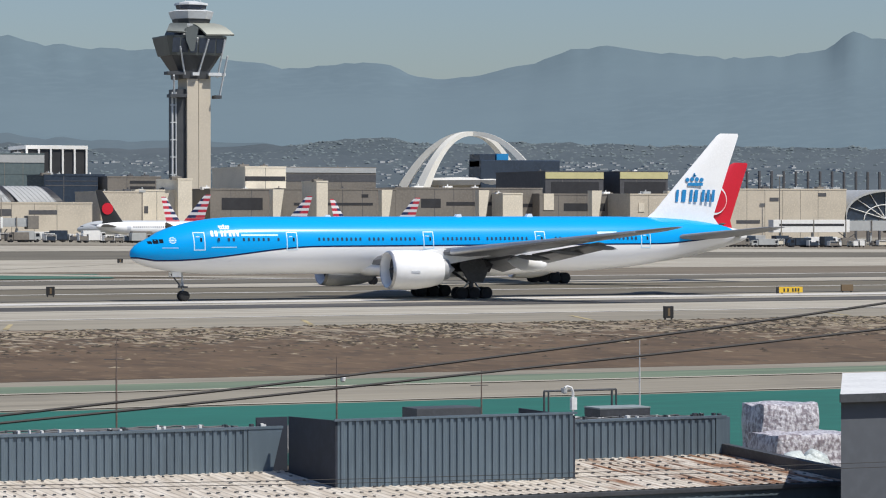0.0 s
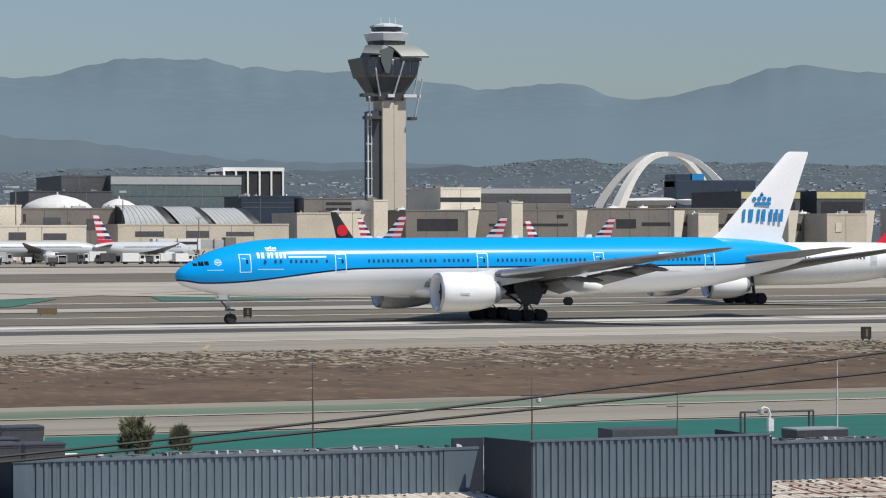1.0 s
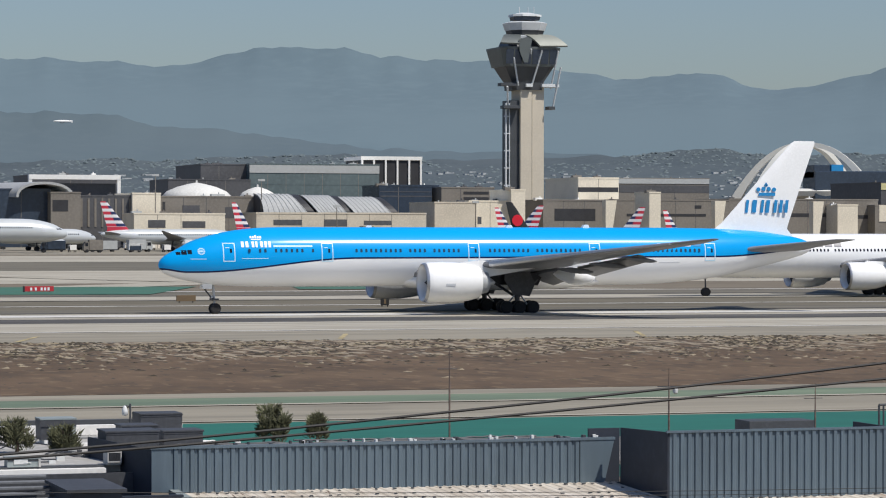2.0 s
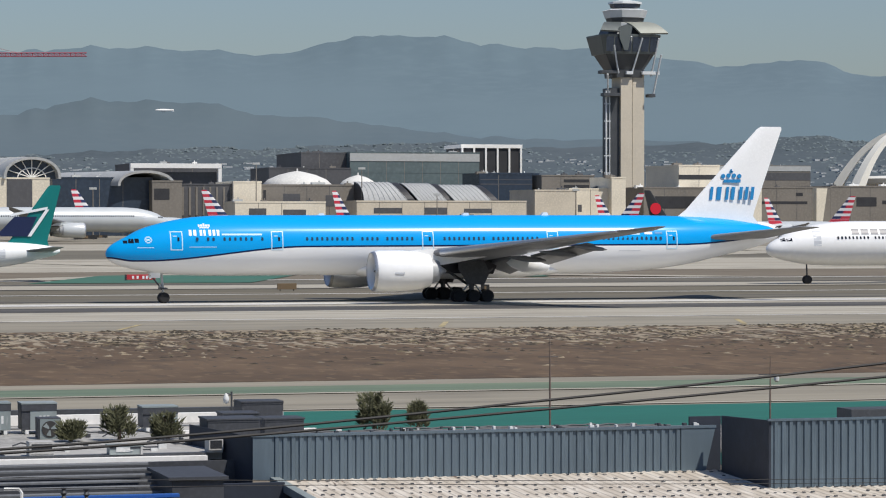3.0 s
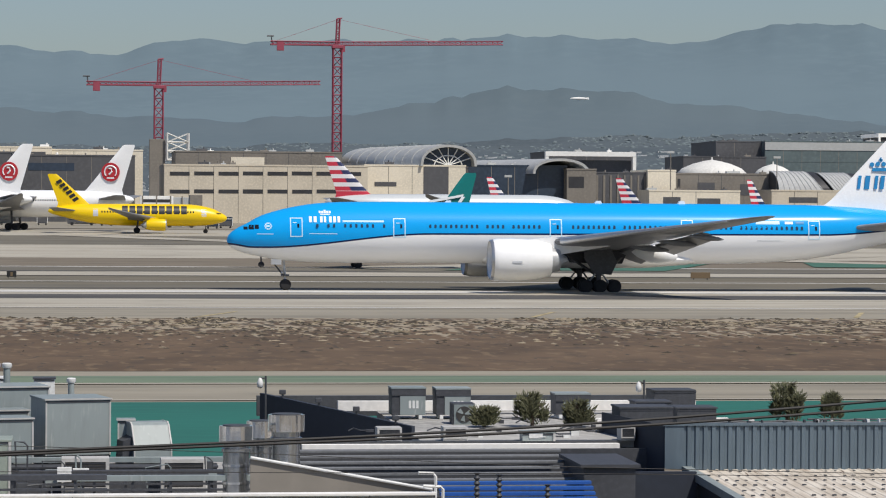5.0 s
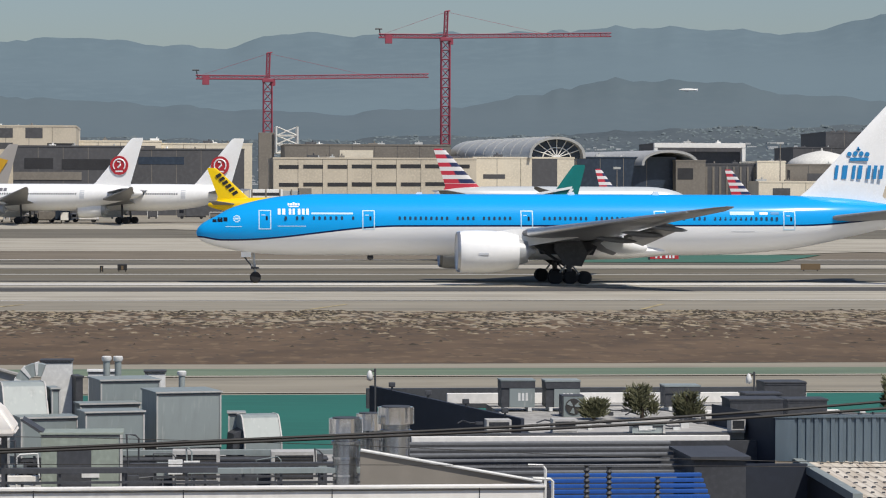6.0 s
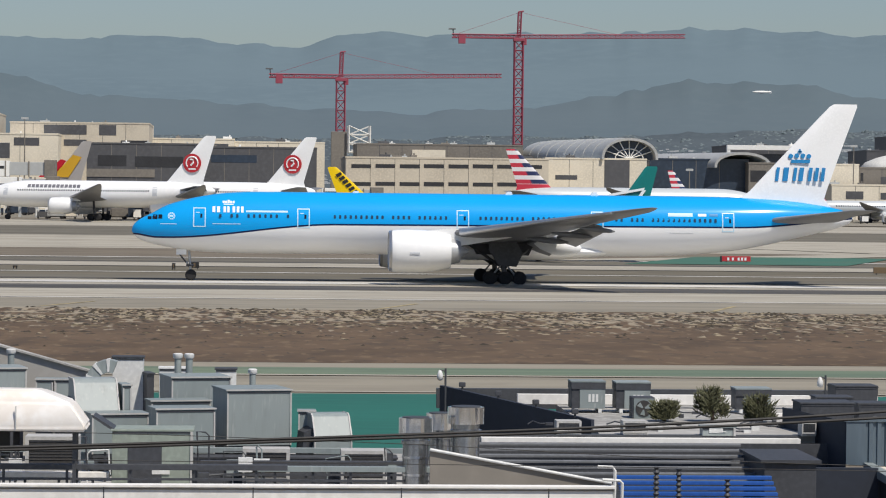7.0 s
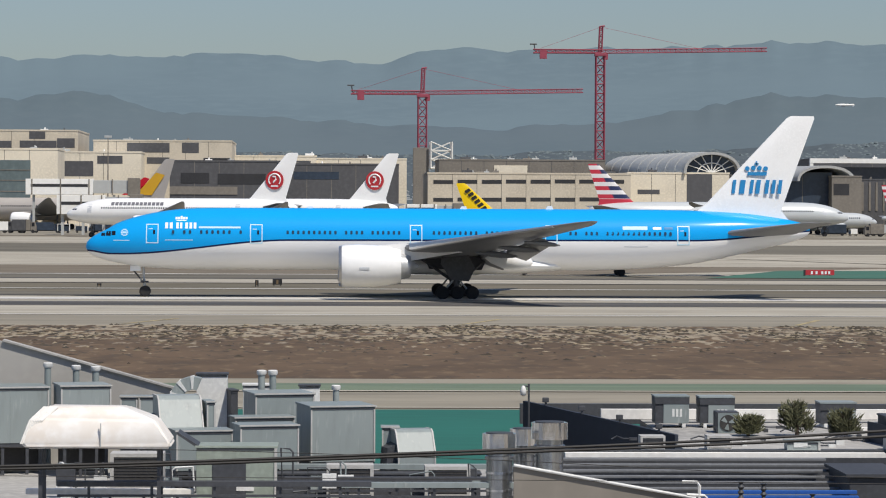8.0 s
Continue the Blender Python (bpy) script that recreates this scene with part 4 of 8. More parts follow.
building("terminal", 146.8, 161.6, 800, 30, 18.0, M_SHADEWALL, "grey terminal wall with ribs", [(147.1, 147.6, 9.5, 17.4, M_GREYWALL), (149.0, 149.6, 9.5, 17.4, M_GREYWALL), (150.9, 151.5, 9.5, 17.4, M_GREYWALL), (152.9, 153.4, 9.5, 17.4, M_GREYWALL), (154.8, 155.3, 9.5, 17.4, M_GREYWALL), (156.7, 157.2, 9.5, 17.4, M_GREYWALL), (158.7, 159.2, 9.5, 17.4, M_GREYWALL), (160.6, 161.1, 9.6, 17.4, M_GREYWALL)])
building("terminal", 161.2, 169.2, 798, 25, 18.7, M_CREAM, "cream terminal end wall", [])
building("terminal", 169.6, 198.3, 800, 25, 17.9, M_GREYWALL, "grey concrete terminal wall", [(170.1, 170.9, 13.1, 16.6, M_VOID), (175.8, 180.7, 13.1, 15.6, M_SHADEWALL), (188.0, 191.3, 12.1, 15.2, M_SHADEWALL)])
building("terminal", 158.0, 183.3, 780, 15, 13.0, M_CREAM, "cream terminal front with dark openings", [(161.9, 166.7, 9.3, 11.4, M_SHADEWALL), (171.4, 177.8, 9.3, 11.1, M_SHADEWALL)])
building("terminal", 193.3, 242.5, 785, 15, 13.3, M_BEIGE, "cream terminal front with dark openings", [(198.2, 206.3, 10.1, 11.6, M_SHADEWALL), (212.7, 219.3, 9.8, 11.7, M_SHADEWALL), (224.2, 232.3, 10.2, 11.4, M_SHADEWALL)])
building("terminal", 249.6, 262.3, 800, 25, 16.6, M_BEIGE, "cream plain terminal end wall", [])
building("terminal", 111.1, 138.8, 800, 30, 19.7, M_DARKBLUE, "dark blue glass terminal hall", [])
building("terminal", 137.9, 146.2, 795, 25, 18.8, M_GREYWALL, "grey terminal wall with a dark doorway", [(138.4, 142.7, 13.8, 16.9, M_VOID)])
building("terminal", 81.3, 109.0, 790, 30, 19.4, M_CREAM, "cream terminal wall under the vaulted roof", [(84.0, 90.0, 13.8, 15.0, M_SHADEWALL), (97.4, 104.3, 10.8, 19.4, M_SHADEWALL)])
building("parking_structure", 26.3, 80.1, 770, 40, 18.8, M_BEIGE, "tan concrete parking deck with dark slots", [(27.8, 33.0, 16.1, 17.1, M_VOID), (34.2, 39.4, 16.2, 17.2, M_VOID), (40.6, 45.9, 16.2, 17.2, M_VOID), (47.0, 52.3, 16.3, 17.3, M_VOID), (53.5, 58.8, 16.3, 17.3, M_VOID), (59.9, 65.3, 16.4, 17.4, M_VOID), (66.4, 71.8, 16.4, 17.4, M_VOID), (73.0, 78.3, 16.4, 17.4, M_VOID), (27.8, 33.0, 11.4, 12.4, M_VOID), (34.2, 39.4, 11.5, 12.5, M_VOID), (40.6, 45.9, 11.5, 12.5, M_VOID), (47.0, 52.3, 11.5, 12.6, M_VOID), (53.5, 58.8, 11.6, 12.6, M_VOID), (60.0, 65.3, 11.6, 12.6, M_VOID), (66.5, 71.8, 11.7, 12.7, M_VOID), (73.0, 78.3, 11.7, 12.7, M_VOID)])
building("terminal", 31.9, 79.9, 840, 30, 23.6, M_GREYWALL, "grey upper terminal storey", [(47.8, 57.4, 19.7, 22.2, M_CREAM)])
building("terminal", -41.6, -13.5, 770, 25, 21.7, M_SHADEWALL, "dark grey sloping-roofed concourse", [(-38.7, -31.2, 15.9, 18.7, M_VOID), (-29.0, -16.4, 15.7, 18.5, M_VOID), (-41.6, -23.8, 13.0, 15.1, M_GREYWALL)])
building("terminal", -12.1, 18.8, 775, 25, 21.1, M_SHADEWALL, "dark blue-grey concourse building front", [(-9.1, 2.9, 17.2, 19.2, M_DARKBLUE)])
building("terminal", -66.4, -27.3, 830, 40, 28.4, M_BEIGE, "cream terminal block with dark window bands", [(-65.3, -58.1, 22.0, 24.0, M_VOID), (-56.9, -44.9, 25.2, 27.9, M_SHADEWALL), (-41.4, -36.6, 25.1, 28.0, M_SHADEWALL), (-35.3, -27.6, 22.0, 23.7, M_VOID), (-51.3, -44.9, 22.0, 23.8, M_SHADEWALL)])
building("terminal", -103.5, -71.6, 840, 40, 31.4, M_BEIGE, "cream terminal block with dark window bands", [(-88.2, -77.7, 26.6, 28.6, M_SHADEWALL), (-77.6, -72.5, 26.6, 29.3, M_SHADEWALL), (-85.5, -80.9, 29.1, 31.4, M_SHADEWALL), (-101.8, -90.6, 26.5, 28.5, M_SHADEWALL)])
building("terminal", -75.4, -51.9, 815, 15, 24.8, M_CREAM, "cream lower terminal wall", [(-74.9, -65.2, 18.2, 22.4, M_SHADEWALL), (-64.1, -57.1, 21.7, 23.9, M_SHADEWALL)])
building("terminal", -97.8, -70.9, 770, 20, 24.6, M_CREAM, "white curved terminal corner with dark glass", [(-97.8, -78.0, 7.8, 21.8, M_GLASSWALL), (-97.8, -78.0, 19.1, 19.3, M_GREYWALL), (-97.8, -78.0, 13.5, 13.7, M_GREYWALL), (-97.8, -78.0, 16.4, 16.6, M_GREYWALL)])
building("terminal", -28.3, -3.4, 860, 25, 24.8, M_CREAM, "white flat terminal roof", [(-28.0, -5.1, 21.7, 23.6, M_SHADEWALL)])
building("terminal", -3.4, 23.3, 865, 25, 24.2, M_CREAM, "white flat terminal roof", [])



def columned_block():
    b = thing("office_block", 293, 990, rise(990, 293) - 0.2, 0, "black office block framed by white columns", "building")
    h = 33.7 - rise(990, 293)
    part("wall", boxed(-10.6, 10.6, 0.6, 22, 0, h), M_VOID, b)
    part("roof_beam", boxed(-11.3, 11.3, 0, 22.5, h, h + 1.3, bevel=0.1), M_WHITEWALL, b)
    for i in range(6):
        x = -10.8 + i * 4.32
        part("column", boxed(x - 0.32, x + 0.32, 0, 0.9, 0, h), M_WHITEWALL, b)


columned_block()


def vault(x0, x1, y0, y1, zb, zt, label, ribs=True, glazed=True, skew=0.0):
    """A barrel roof on the apron side with an open glazed end."""
    b = thing("barrel_roof", (x0 + x1) / 2, y0, zb, 0, label, "roof")
    w, h = (x1 - x0) / 2, zt - zb
    bm = bmesh.new()
    n = 20
    out, inn = [], []
    for k in range(n + 1):
        a = math.pi * k / n
        out.append((-math.cos(a) * w, math.sin(a) ** 0.8 * h))
        inn.append((-math.cos(a) * (w - 0.7), math.sin(a) ** 0.8 * (h - 0.7)))
    rings = [[(x + skew * y, y, z) for x, z in out] + [(x + skew * y, y, z) for x, z in inn[::-1]] for y in (0, (y1 - y0) * 0.5, y1 - y0)]
    loft(bm, rings)
    part("shell", bm, M_RIBROOF, b, smooth=30)
    if glazed:
        bm = bmesh.new()
        vs = [bm.verts.new((x, 2.0, z)) for x, z in inn] 
        bm.faces.new(vs)
        part("end_glass", bm, M_DARKBLUE, b)
        for k in range(1, 8):
            a = math.pi * k / 8
            bm = bmesh.new()
            rod(bm, (0, 1.7, 0.2), (-math.cos(a) * (w - 0.8), 1.7, math.sin(a) ** 0.8 * (h - 0.8)), 0.16, n=6)
            part("spoke", bm, M_WHITEWALL, b)
        bm = bmesh.new()
        tube(bm, [(-math.cos(math.pi * k / 12) * w * 0.5, 1.7, math.sin(math.pi * k / 12) * h * 0.5) for k in range(13)], 0.16)
        part("inner_arch", bm, M_WHITEWALL, b)
    if ribs:
        for k in range(1, 9):
            bm = bmesh.new()
            y = (y1 - y0) * k / 9
            tube(bm, [(x + skew * y, y, z + 0.05) for x, z in out], 0.12, 5)
            part("roof_rib", bm, M_PALEGREY, b)
    return b


def curved_front(x0, x1, y0, deep, zb, zt, lean):
    """A roof segment that curves up and back from the apron, with standing seams and closed dark cheeks."""
    b = thing("curved_roof", (x0 + x1) / 2, y0, zb, 0, "grey curved metal roof segment of the terminal", "roof")
    w, h = (x1 - x0) / 2 - 0.4, zt - zb
    lft = lambda z: -w + lean * (1 - z / h) ** 1.5 if z < h else -w          # the sides sweep outwards to the foot
    rgt = lambda z: w - 5.2 + 3.2 * (1 - z / h) ** 1.5 if z < h else w - 5.2
    arc = [(deep * (1 - math.cos(1.5708 * k / 9)), h * math.sin(1.5708 * k / 9)) for k in range(10)]
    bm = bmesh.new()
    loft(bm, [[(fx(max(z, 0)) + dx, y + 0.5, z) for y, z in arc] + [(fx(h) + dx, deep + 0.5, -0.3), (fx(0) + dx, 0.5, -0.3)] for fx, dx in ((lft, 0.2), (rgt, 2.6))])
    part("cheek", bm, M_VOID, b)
    bm = bmesh.new()
    loft(bm, [[(fx(z), y - 0.12, z + 0.12) for y, z in arc] + [(fx(z), y + 0.1, z - 0.1) for y, z in arc[::-1]] for fx in (lft, rgt)])
    part("shell", bm, M_ROOFGREY, b, smooth=40)
    for k in range(9):
        bm = bmesh.new()
        tube(bm, [(lft(z) + (rgt(z) - lft(z)) * k / 8, y - 0.16, z + 0.16) for y, z in arc], 0.09, 5)
        part("seam", bm, M_PALEGREY, b)
    part("sill", boxed(-w + lean, w, -0.5, 0.3, -0.8, 0.1), M_PALEGREY, b)


def roof_portal():
    g = rise(862, 157) - 0.2
    b = thing("roof_portal", 156.8, 862, g, 0, "white portal frame above the concourse roof", "frame")
    part("beam", boxed(-13.8, 13.8, 0, 2.0, 23.7 - g, 25.1 - g, bevel=0.06), M_WHITEWALL, b)
    for x in (-13.3, 13.3):
        part("post", boxed(x - 0.5, x + 0.5, 0.1, 1.9, 0, 23.7 - g), M_WHITEWALL, b)
    part("back_wall", boxed(-12.8, 12.8, 3.0, 9.0, 0, 22.6 - g, bevel=0.06), M_SHADEWALL, b)


roof_portal()
vault(96.5, 112.0, 789, 850, 19.4, 25.3, "pale ribbed barrel-vault terminal roof with a spoked glass end", skew=-0.27)
vault(128.6, 144.4, 796, 856, 17.6, 21.9, "grey wave-shaped terminal roof over dark glass", ribs=False, glazed=False, skew=-0.36)
for xa, xb, zb, zt in ((195.5, 211, 13.2, 18.8), (208.5, 222.5, 13.0, 18.5), (219, 235.5, 13.0, 18.1)):
    curved_front(xa, xb, 787, 12, zb, zt, 0.0 if xa < 200 else 3.2)
vault(497, 530, 800, 830, 8.5, 18.2, "grey barrel roof of the east concourse", ribs=False, glazed=True)


def dome(x, y, z, r, h, label):
    b = thing("dome", x, y, z, 0, label, "roof")
    bm = bmesh.new()
    turned(bm, [(-3.0, r * 1.0), (0, r), (h * 0.35, r * 0.86), (h * 0.7, r * 0.55), (h * 0.92, r * 0.22), (h, 0.3), (h + 0.8, 0.25)], 28)
    part("shell", bm, M_ROOFWHITE, b, smooth=50)
    bm = bmesh.new()
    turned(bm, [(-16.5, r * 0.96), (-2.9, r * 0.96)], 28)
    part("drum", bm, M_GREYWALL, b)


dome(205, 912, 19.6, 11.0, 4.2, "shallow cream dome on a grey drum")
dome(223.5, 906, 19.7, 5.6, 2.8, "small grey-cream dome on a drum")


def slanted_pylon(x, y, z1, w):
    bm = bmesh.new()
    g = rise(y, x) - 0.2
    prism(bm, [(-0.35 * w, 0), (0.1 * w, 0), (w, z1 - g), (-0.35 * w, z1 - g)], 0, 3)
    o = part("wall_pylon", bm, M_CREAM)
    o.matrix_basis = pose(x, y, g)
    tagged(o, "cream slanted concrete pylon on the terminal front", "pylon", "terminal pylons")


for x in (305.2, 340.0, 372.0, 410.5, 437.0):
    slanted_pylon(x, 806, 17.6, 2.6)


def parking_posts():
    for i in range(12):
        x = 519 + i * 5.0
        o = part("steel_post", boxed(-0.35, 0.35, 0, 0.7, 0, 25.9 - 0.5), M_SHADEWALL)
        o.matrix_basis = pose(x, 900, 0.4)
        tagged(o, "dark steel post of the roadway structure", "post", "roadway posts")


parking_posts()

# ---- control tower ----
M_TOWERB = paint("tower_beige_panels", (0.56, 0.50, 0.40), 0.8, vary=0.07, size=2)
M_TOWERD = paint("tower_dark_steel", (0.075, 0.08, 0.085), 0.5, 0.3, vary=0.2)
M_TOWERG = paint("tower_grey_green_metal", (0.125, 0.14, 0.135), 0.45, 0.3, vary=0.15)
M_TOWERR = paint("tower_roof_metal", (0.30, 0.31, 0.27), 0.5, 0.2, vary=0.12)
M_TOWERW = paint("tower_white_metal", (0.62, 0.64, 0.64), 0.5, vary=0.1)


def control_tower():
    g = rise(960, 333) - 0.2
    t = thing("control_tower", 334, 965, g, 0, "tall beige control tower with dark flared steel head and glazed cab", "tower")
    Z = lambda z: z - g
    bm = bmesh.new()
    box(bm, -3.2, 0.9, -5.0, 5.0, 0, Z(61.0))
    part("shaft", bm, M_TOWERB, t, "beige panelled tower shaft")
    part("shaft", boxed(1.2, 5.5, -4.6, 5.0, 0, Z(61.0)), M_TOWERB, t, "beige panelled tower shaft")
    part("shaft_joint", boxed(0.85, 1.25, -4.4, 4.6, 0, Z(61.0)), M_TOWERD, t)
    part("lift_shaft", boxed(-6.6, -3.2, -3.6, 4.8, 0, Z(54)), M_TOWERD, t, "dark steel lift shaft")
    for z in range(10, 50, 6):
        bm = bmesh.new()
        box(bm, -8.9, -6.6, -3.9, -3.5, z, z + 0.35)
        part("stair_landing", bm, M_TOWERW, t)
    bm = bmesh.new()
    rod(bm, (-8.2, -3.8, 0), (-8.2, -3.8, Z(53)), 0.35)
    rod(bm, (-6.9, -3.8, 0), (-6.9, -3.8, Z(53)), 0.2)
    part("service_pipe", bm, M_TOWERW, t)
    # flared head
    def ring(w, d, z, c=0.22):
        k = min(w, d) * c
        return [(-w + k, -d, z), (w - k, -d, z), (w, -d + k, z), (w, d - k, z), (w - k, d, z), (-w + k, d, z), (-w, d - k, z), (-w, -d + k, z)]
    bm = bmesh.new()
    loft(bm, [ring(5.6, 5.4, Z(57.6)), ring(5.9, 5.7, Z(60.5)), ring(7.4, 7.0, Z(63.0)), ring(9.2, 8.4, Z(66.2))])
    for v in bm.verts:
        v.co.x -= 0.4
    part("flared_neck", bm, M_TOWERD, t, "dark flared steel neck")
    bm = bmesh.new()
    loft(bm, [ring(9.4, 8.6, Z(65.6)), ring(11.0, 10.0, Z(71.8)), ring(11.0, 10.0, Z(72.3)), ring(10.4, 9.4, Z(72.4))])
    for v in bm.verts:
        v.co.x -= 0.6
    part("lower_cab", bm, M_TOWERG, t, "grey-green glazed lower cab")
    for i in range(6):
        x0 = -10.0 + i * 3.2
        bm = bmesh.new()
        vs = [bm.verts.new(p) for p in ((x0, -9.0, Z(66.4)), (x0 + 2.6, -9.0, Z(66.4)), (x0 + 2.7, -10.05, Z(71.4)), (x0 - 0.1, -10.05, Z(71.4)))]
        bm.faces.new(vs)
        part("cab_pane", bm, M_DARKBLUE, t)
    # two roof shells that fall outwards and towards the field, over dark side cabs
    # Right shell gets a lighter metal, left a darker one: sun and shade painted.
    for a, c, e, f, mt in (((-2.6, 77.0), (6.6, 77.0), (12.0, 72.9), (1.9, 72.7), M_TOWERR), ((-8.6, 76.8), (-3.0, 76.9), (-5.4, 73.4), (-12.6, 73.6), M_TOWERG)):
        bm = bmesh.new()
        rings = []
        for k in range(7):
            u = k / 6
            y, bow = -5.0 - 6.0 * u, 0.9 * math.sin(math.pi * u)
            l = (a[0] + (f[0] - a[0]) * u, a[1] + (f[1] - a[1]) * u + bow)
            r = (c[0] + (e[0] - c[0]) * u, c[1] + (e[1] - c[1]) * u + bow)
            rings.append([(l[0], y, Z(l[1])), (r[0], y, Z(r[1])), (r[0], y + 0.3, Z(r[1] - 0.5)), (l[0], y + 0.3, Z(l[1] - 0.5))])
        loft(bm, rings)
        part("roof_shell", bm, mt, t, "bowed metal roof shell", smooth=35)
    bm = bmesh.new()
    loft(bm, [ring(8.2, 7.2, Z(72.3)), ring(6.6, 5.4, Z(76.6))])
    part("roof_core", bm, M_TOWERD, t)
    bm = bmesh.new()
    prism(bm, [(-5.9, Z(74.6)), (-3.0, Z(75.7)), (-1.0, Z(75.0)), (-2.6, Z(66.8)), (-4.0, Z(66.8)), (-5.6, Z(70.6))], -10.9, -10.5)
    part("facing_panel", bm, M_TOWERG, t, "grey-green tapering facing panel")
    bm = bmesh.new()
    loft(bm, [ring(6.2, 6.2, Z(75.4)), ring(6.4, 6.4, Z(76.4)), ring(5.6, 5.6, Z(76.6))])
    part("deck", bm, M_TOWERW, t, "white ring under the upper cab")
    bm = bmesh.new()
    loft(bm, [ring(5.6, 5.6, Z(76.5), 0.5), ring(6.1, 6.1, Z(78.6), 0.5)])
    part("cab_base", bm, M_TOWERD, t, "dark band under the upper cab")
    bm = bmesh.new()
    loft(bm, [ring(6.3, 6.3, Z(78.4), 0.5), ring(7.1, 7.1, Z(81.0), 0.5), ring(6.0, 6.0, Z(81.4), 0.5)])
    part("upper_cab", bm, M_TOWERW, t, "pale upper cab fascia")
    bm = bmesh.new()
    loft(bm, [ring(4.6, 4.6, Z(82.0), 0.5), ring(4.9, 4.9, Z(83.3), 0.5)])
    part("cab_glass", bm, M_DARKBLUE, t)
    bm = bmesh.new()
    loft(bm, [ring(5.3, 5.3, Z(83.3), 0.5), ring(5.2, 5.2, Z(84.0), 0.5), ring(2.0, 2.0, Z(84.7), 0.5)])
    part("cab_roof", bm, M_TOWERW, t)
    for x, y in ((-2, 0), (1.5, 1), (3, -1)):
        bm = bmesh.new()
        rod(bm, (x, y, Z(84.4)), (x, y, Z(86.8)), 0.12)
        part("mast", bm, M_TOWERW, t)
    for a, b in (((-4.5, -6.2, 59), (-7.2, -9.4, 68.5)), ((0.4, -6.2, 59), (2.8, -10.3, 71)), ((7.5, -6.0, 58), (8.8, -10.3, 71)), ((-0.6, -6.2, 64), (-1.2, -10.3, 71.5)), ((8.6, -5, 51.5), (10.2, -9, 65.5)), ((-7.6, -4, 51), (-9.4, -9, 58.5))):
        bm = bmesh.new()
        rod(bm, (a[0], a[1], Z(a[2])), (b[0], b[1], Z(b[2])), 0.33)
        part("strut", bm, M_TOWERW, t, "pale steel strut")
    for x0, x1, z in ((-11.0, -5.0, 58.8), (-1.8, 0.6, 58.6), (4.0, 10.3, 58.6), (-10.0, -4.0, 51.0), (6.5, 8.8, 50.8)):
        part("balcony", boxed(x0, x1, -7.0, -3.0, Z(z), Z(z + 1.1), bevel=0.08), M_TOWERD if x0 < -3 or z < 52 else M_TOWERW, t)


control_tower()


# ---- arched landmark ----
M_ARCH = paint("cream_white_arch_paint", (0.72, 0.70, 0.63), 0.7, vary=0.06, size=2)
def arched_building():
    g = rise(1100, 500) - 0.2
    t = thing("arched_building", 503, 1100, g, 0, "white landmark with crossing arches, partly wrapped in dark netting", "building")
    H = 44.2 - g
    for ang_, nm in ((22, "arch"), (-32, "arch")):
        bm = bmesh.new()
        rings = []
        c, s = math.cos(radians(ang_)), math.sin(radians(ang_))
        for k in range(41):
            u = -1 + 2 * k / 40
            x = u * 38.5
            z = H * (1 - abs(u) ** 2.3)
            wd = 1.5 + 1.8 * abs(u) ** 3
            tk = 0.95 + 2.2 * abs(u) ** 3
            dz = -2.3 * H * abs(u) ** 1.3 / 38.5 * (1 if u > 0 else -1)
            nrm = Vector((-dz, 0, 1)).normalized()
            p = Vector((x, 0, z))
            q = [p + nrm * tk + Vector((0, -wd, 0)), p + nrm * tk + Vector((0, wd, 0)), p - nrm * tk + Vector((0, wd, 0)), p - nrm * tk + Vector((0, -wd, 0))]
            rings.append([(v.x * c - v.y * s, v.x * s + v.y * c, v.z) for v in q])
        loft(bm, rings)
        part(nm, bm, M_ARCH, t, "white parabolic arch", smooth=40)
    bm = bmesh.new()
    turned(bm, [(20, 4), (22.5, 20), (24.5, 21), (25.5, 19), (26, 4)], 40)
    part("deck", bm, M_ROOFWHITE, t, "round white upper deck", smooth=40)
    bm = bmesh.new()
    turned(bm, [(0, 6), (20, 5)], 24)
    part("core", bm, M_CREAM, t)
    bm = bmesh.new()
    box(bm, -5, 31, -20, -8, 14, 33 - g, bevel=0.4)
    part("netting", bm, M_DARKBLUE, t, "dark blue protective netting")
    part("netting_tower", boxed(-5, 2, -19, -9, 30 - g, 35.5 - g, bevel=0.3), M_DARKBLUE, t)
    part("blue_box", boxed(2.7, 8, -19, -12, 32.5 - g, 35.6 - g), LOGO_BLUE, t)


arched_building()

# ---- tower cranes ----
M_CRANE = paint("dull_red_crane_paint", (0.30, 0.055, 0.085), 0.6, vary=0.15)


def truss(bm, a, b, w, step, r, up=Vector((0, 0, 1))):
    a, b = Vector(a), Vector(b)
    d = (b - a).normalized()
    s = d.cross(up).normalized() if abs(d.dot(up)) < 0.9 else Vector((1, 0, 0))
    u = s.cross(d).normalized()
    n = max(1, int((b - a).length / step))
    cs = [s * w + u * w, s * -w + u * w, s * -w - u * w, s * w - u * w]
    for c in cs:
        rod(bm, a + c, b + c, r * 1.5, n=4)
    for i in range(n):
        p, q = a + (b - a) * (i / n), a + (b - a) * ((i + 1) / n)
        for j in range(4):
            rod(bm, p + cs[j], q + cs[(j + 1) % 4], r, n=3, cap=False)
            rod(bm, p + cs[j], p + cs[(j + 1) % 4], r, n=3, cap=False)


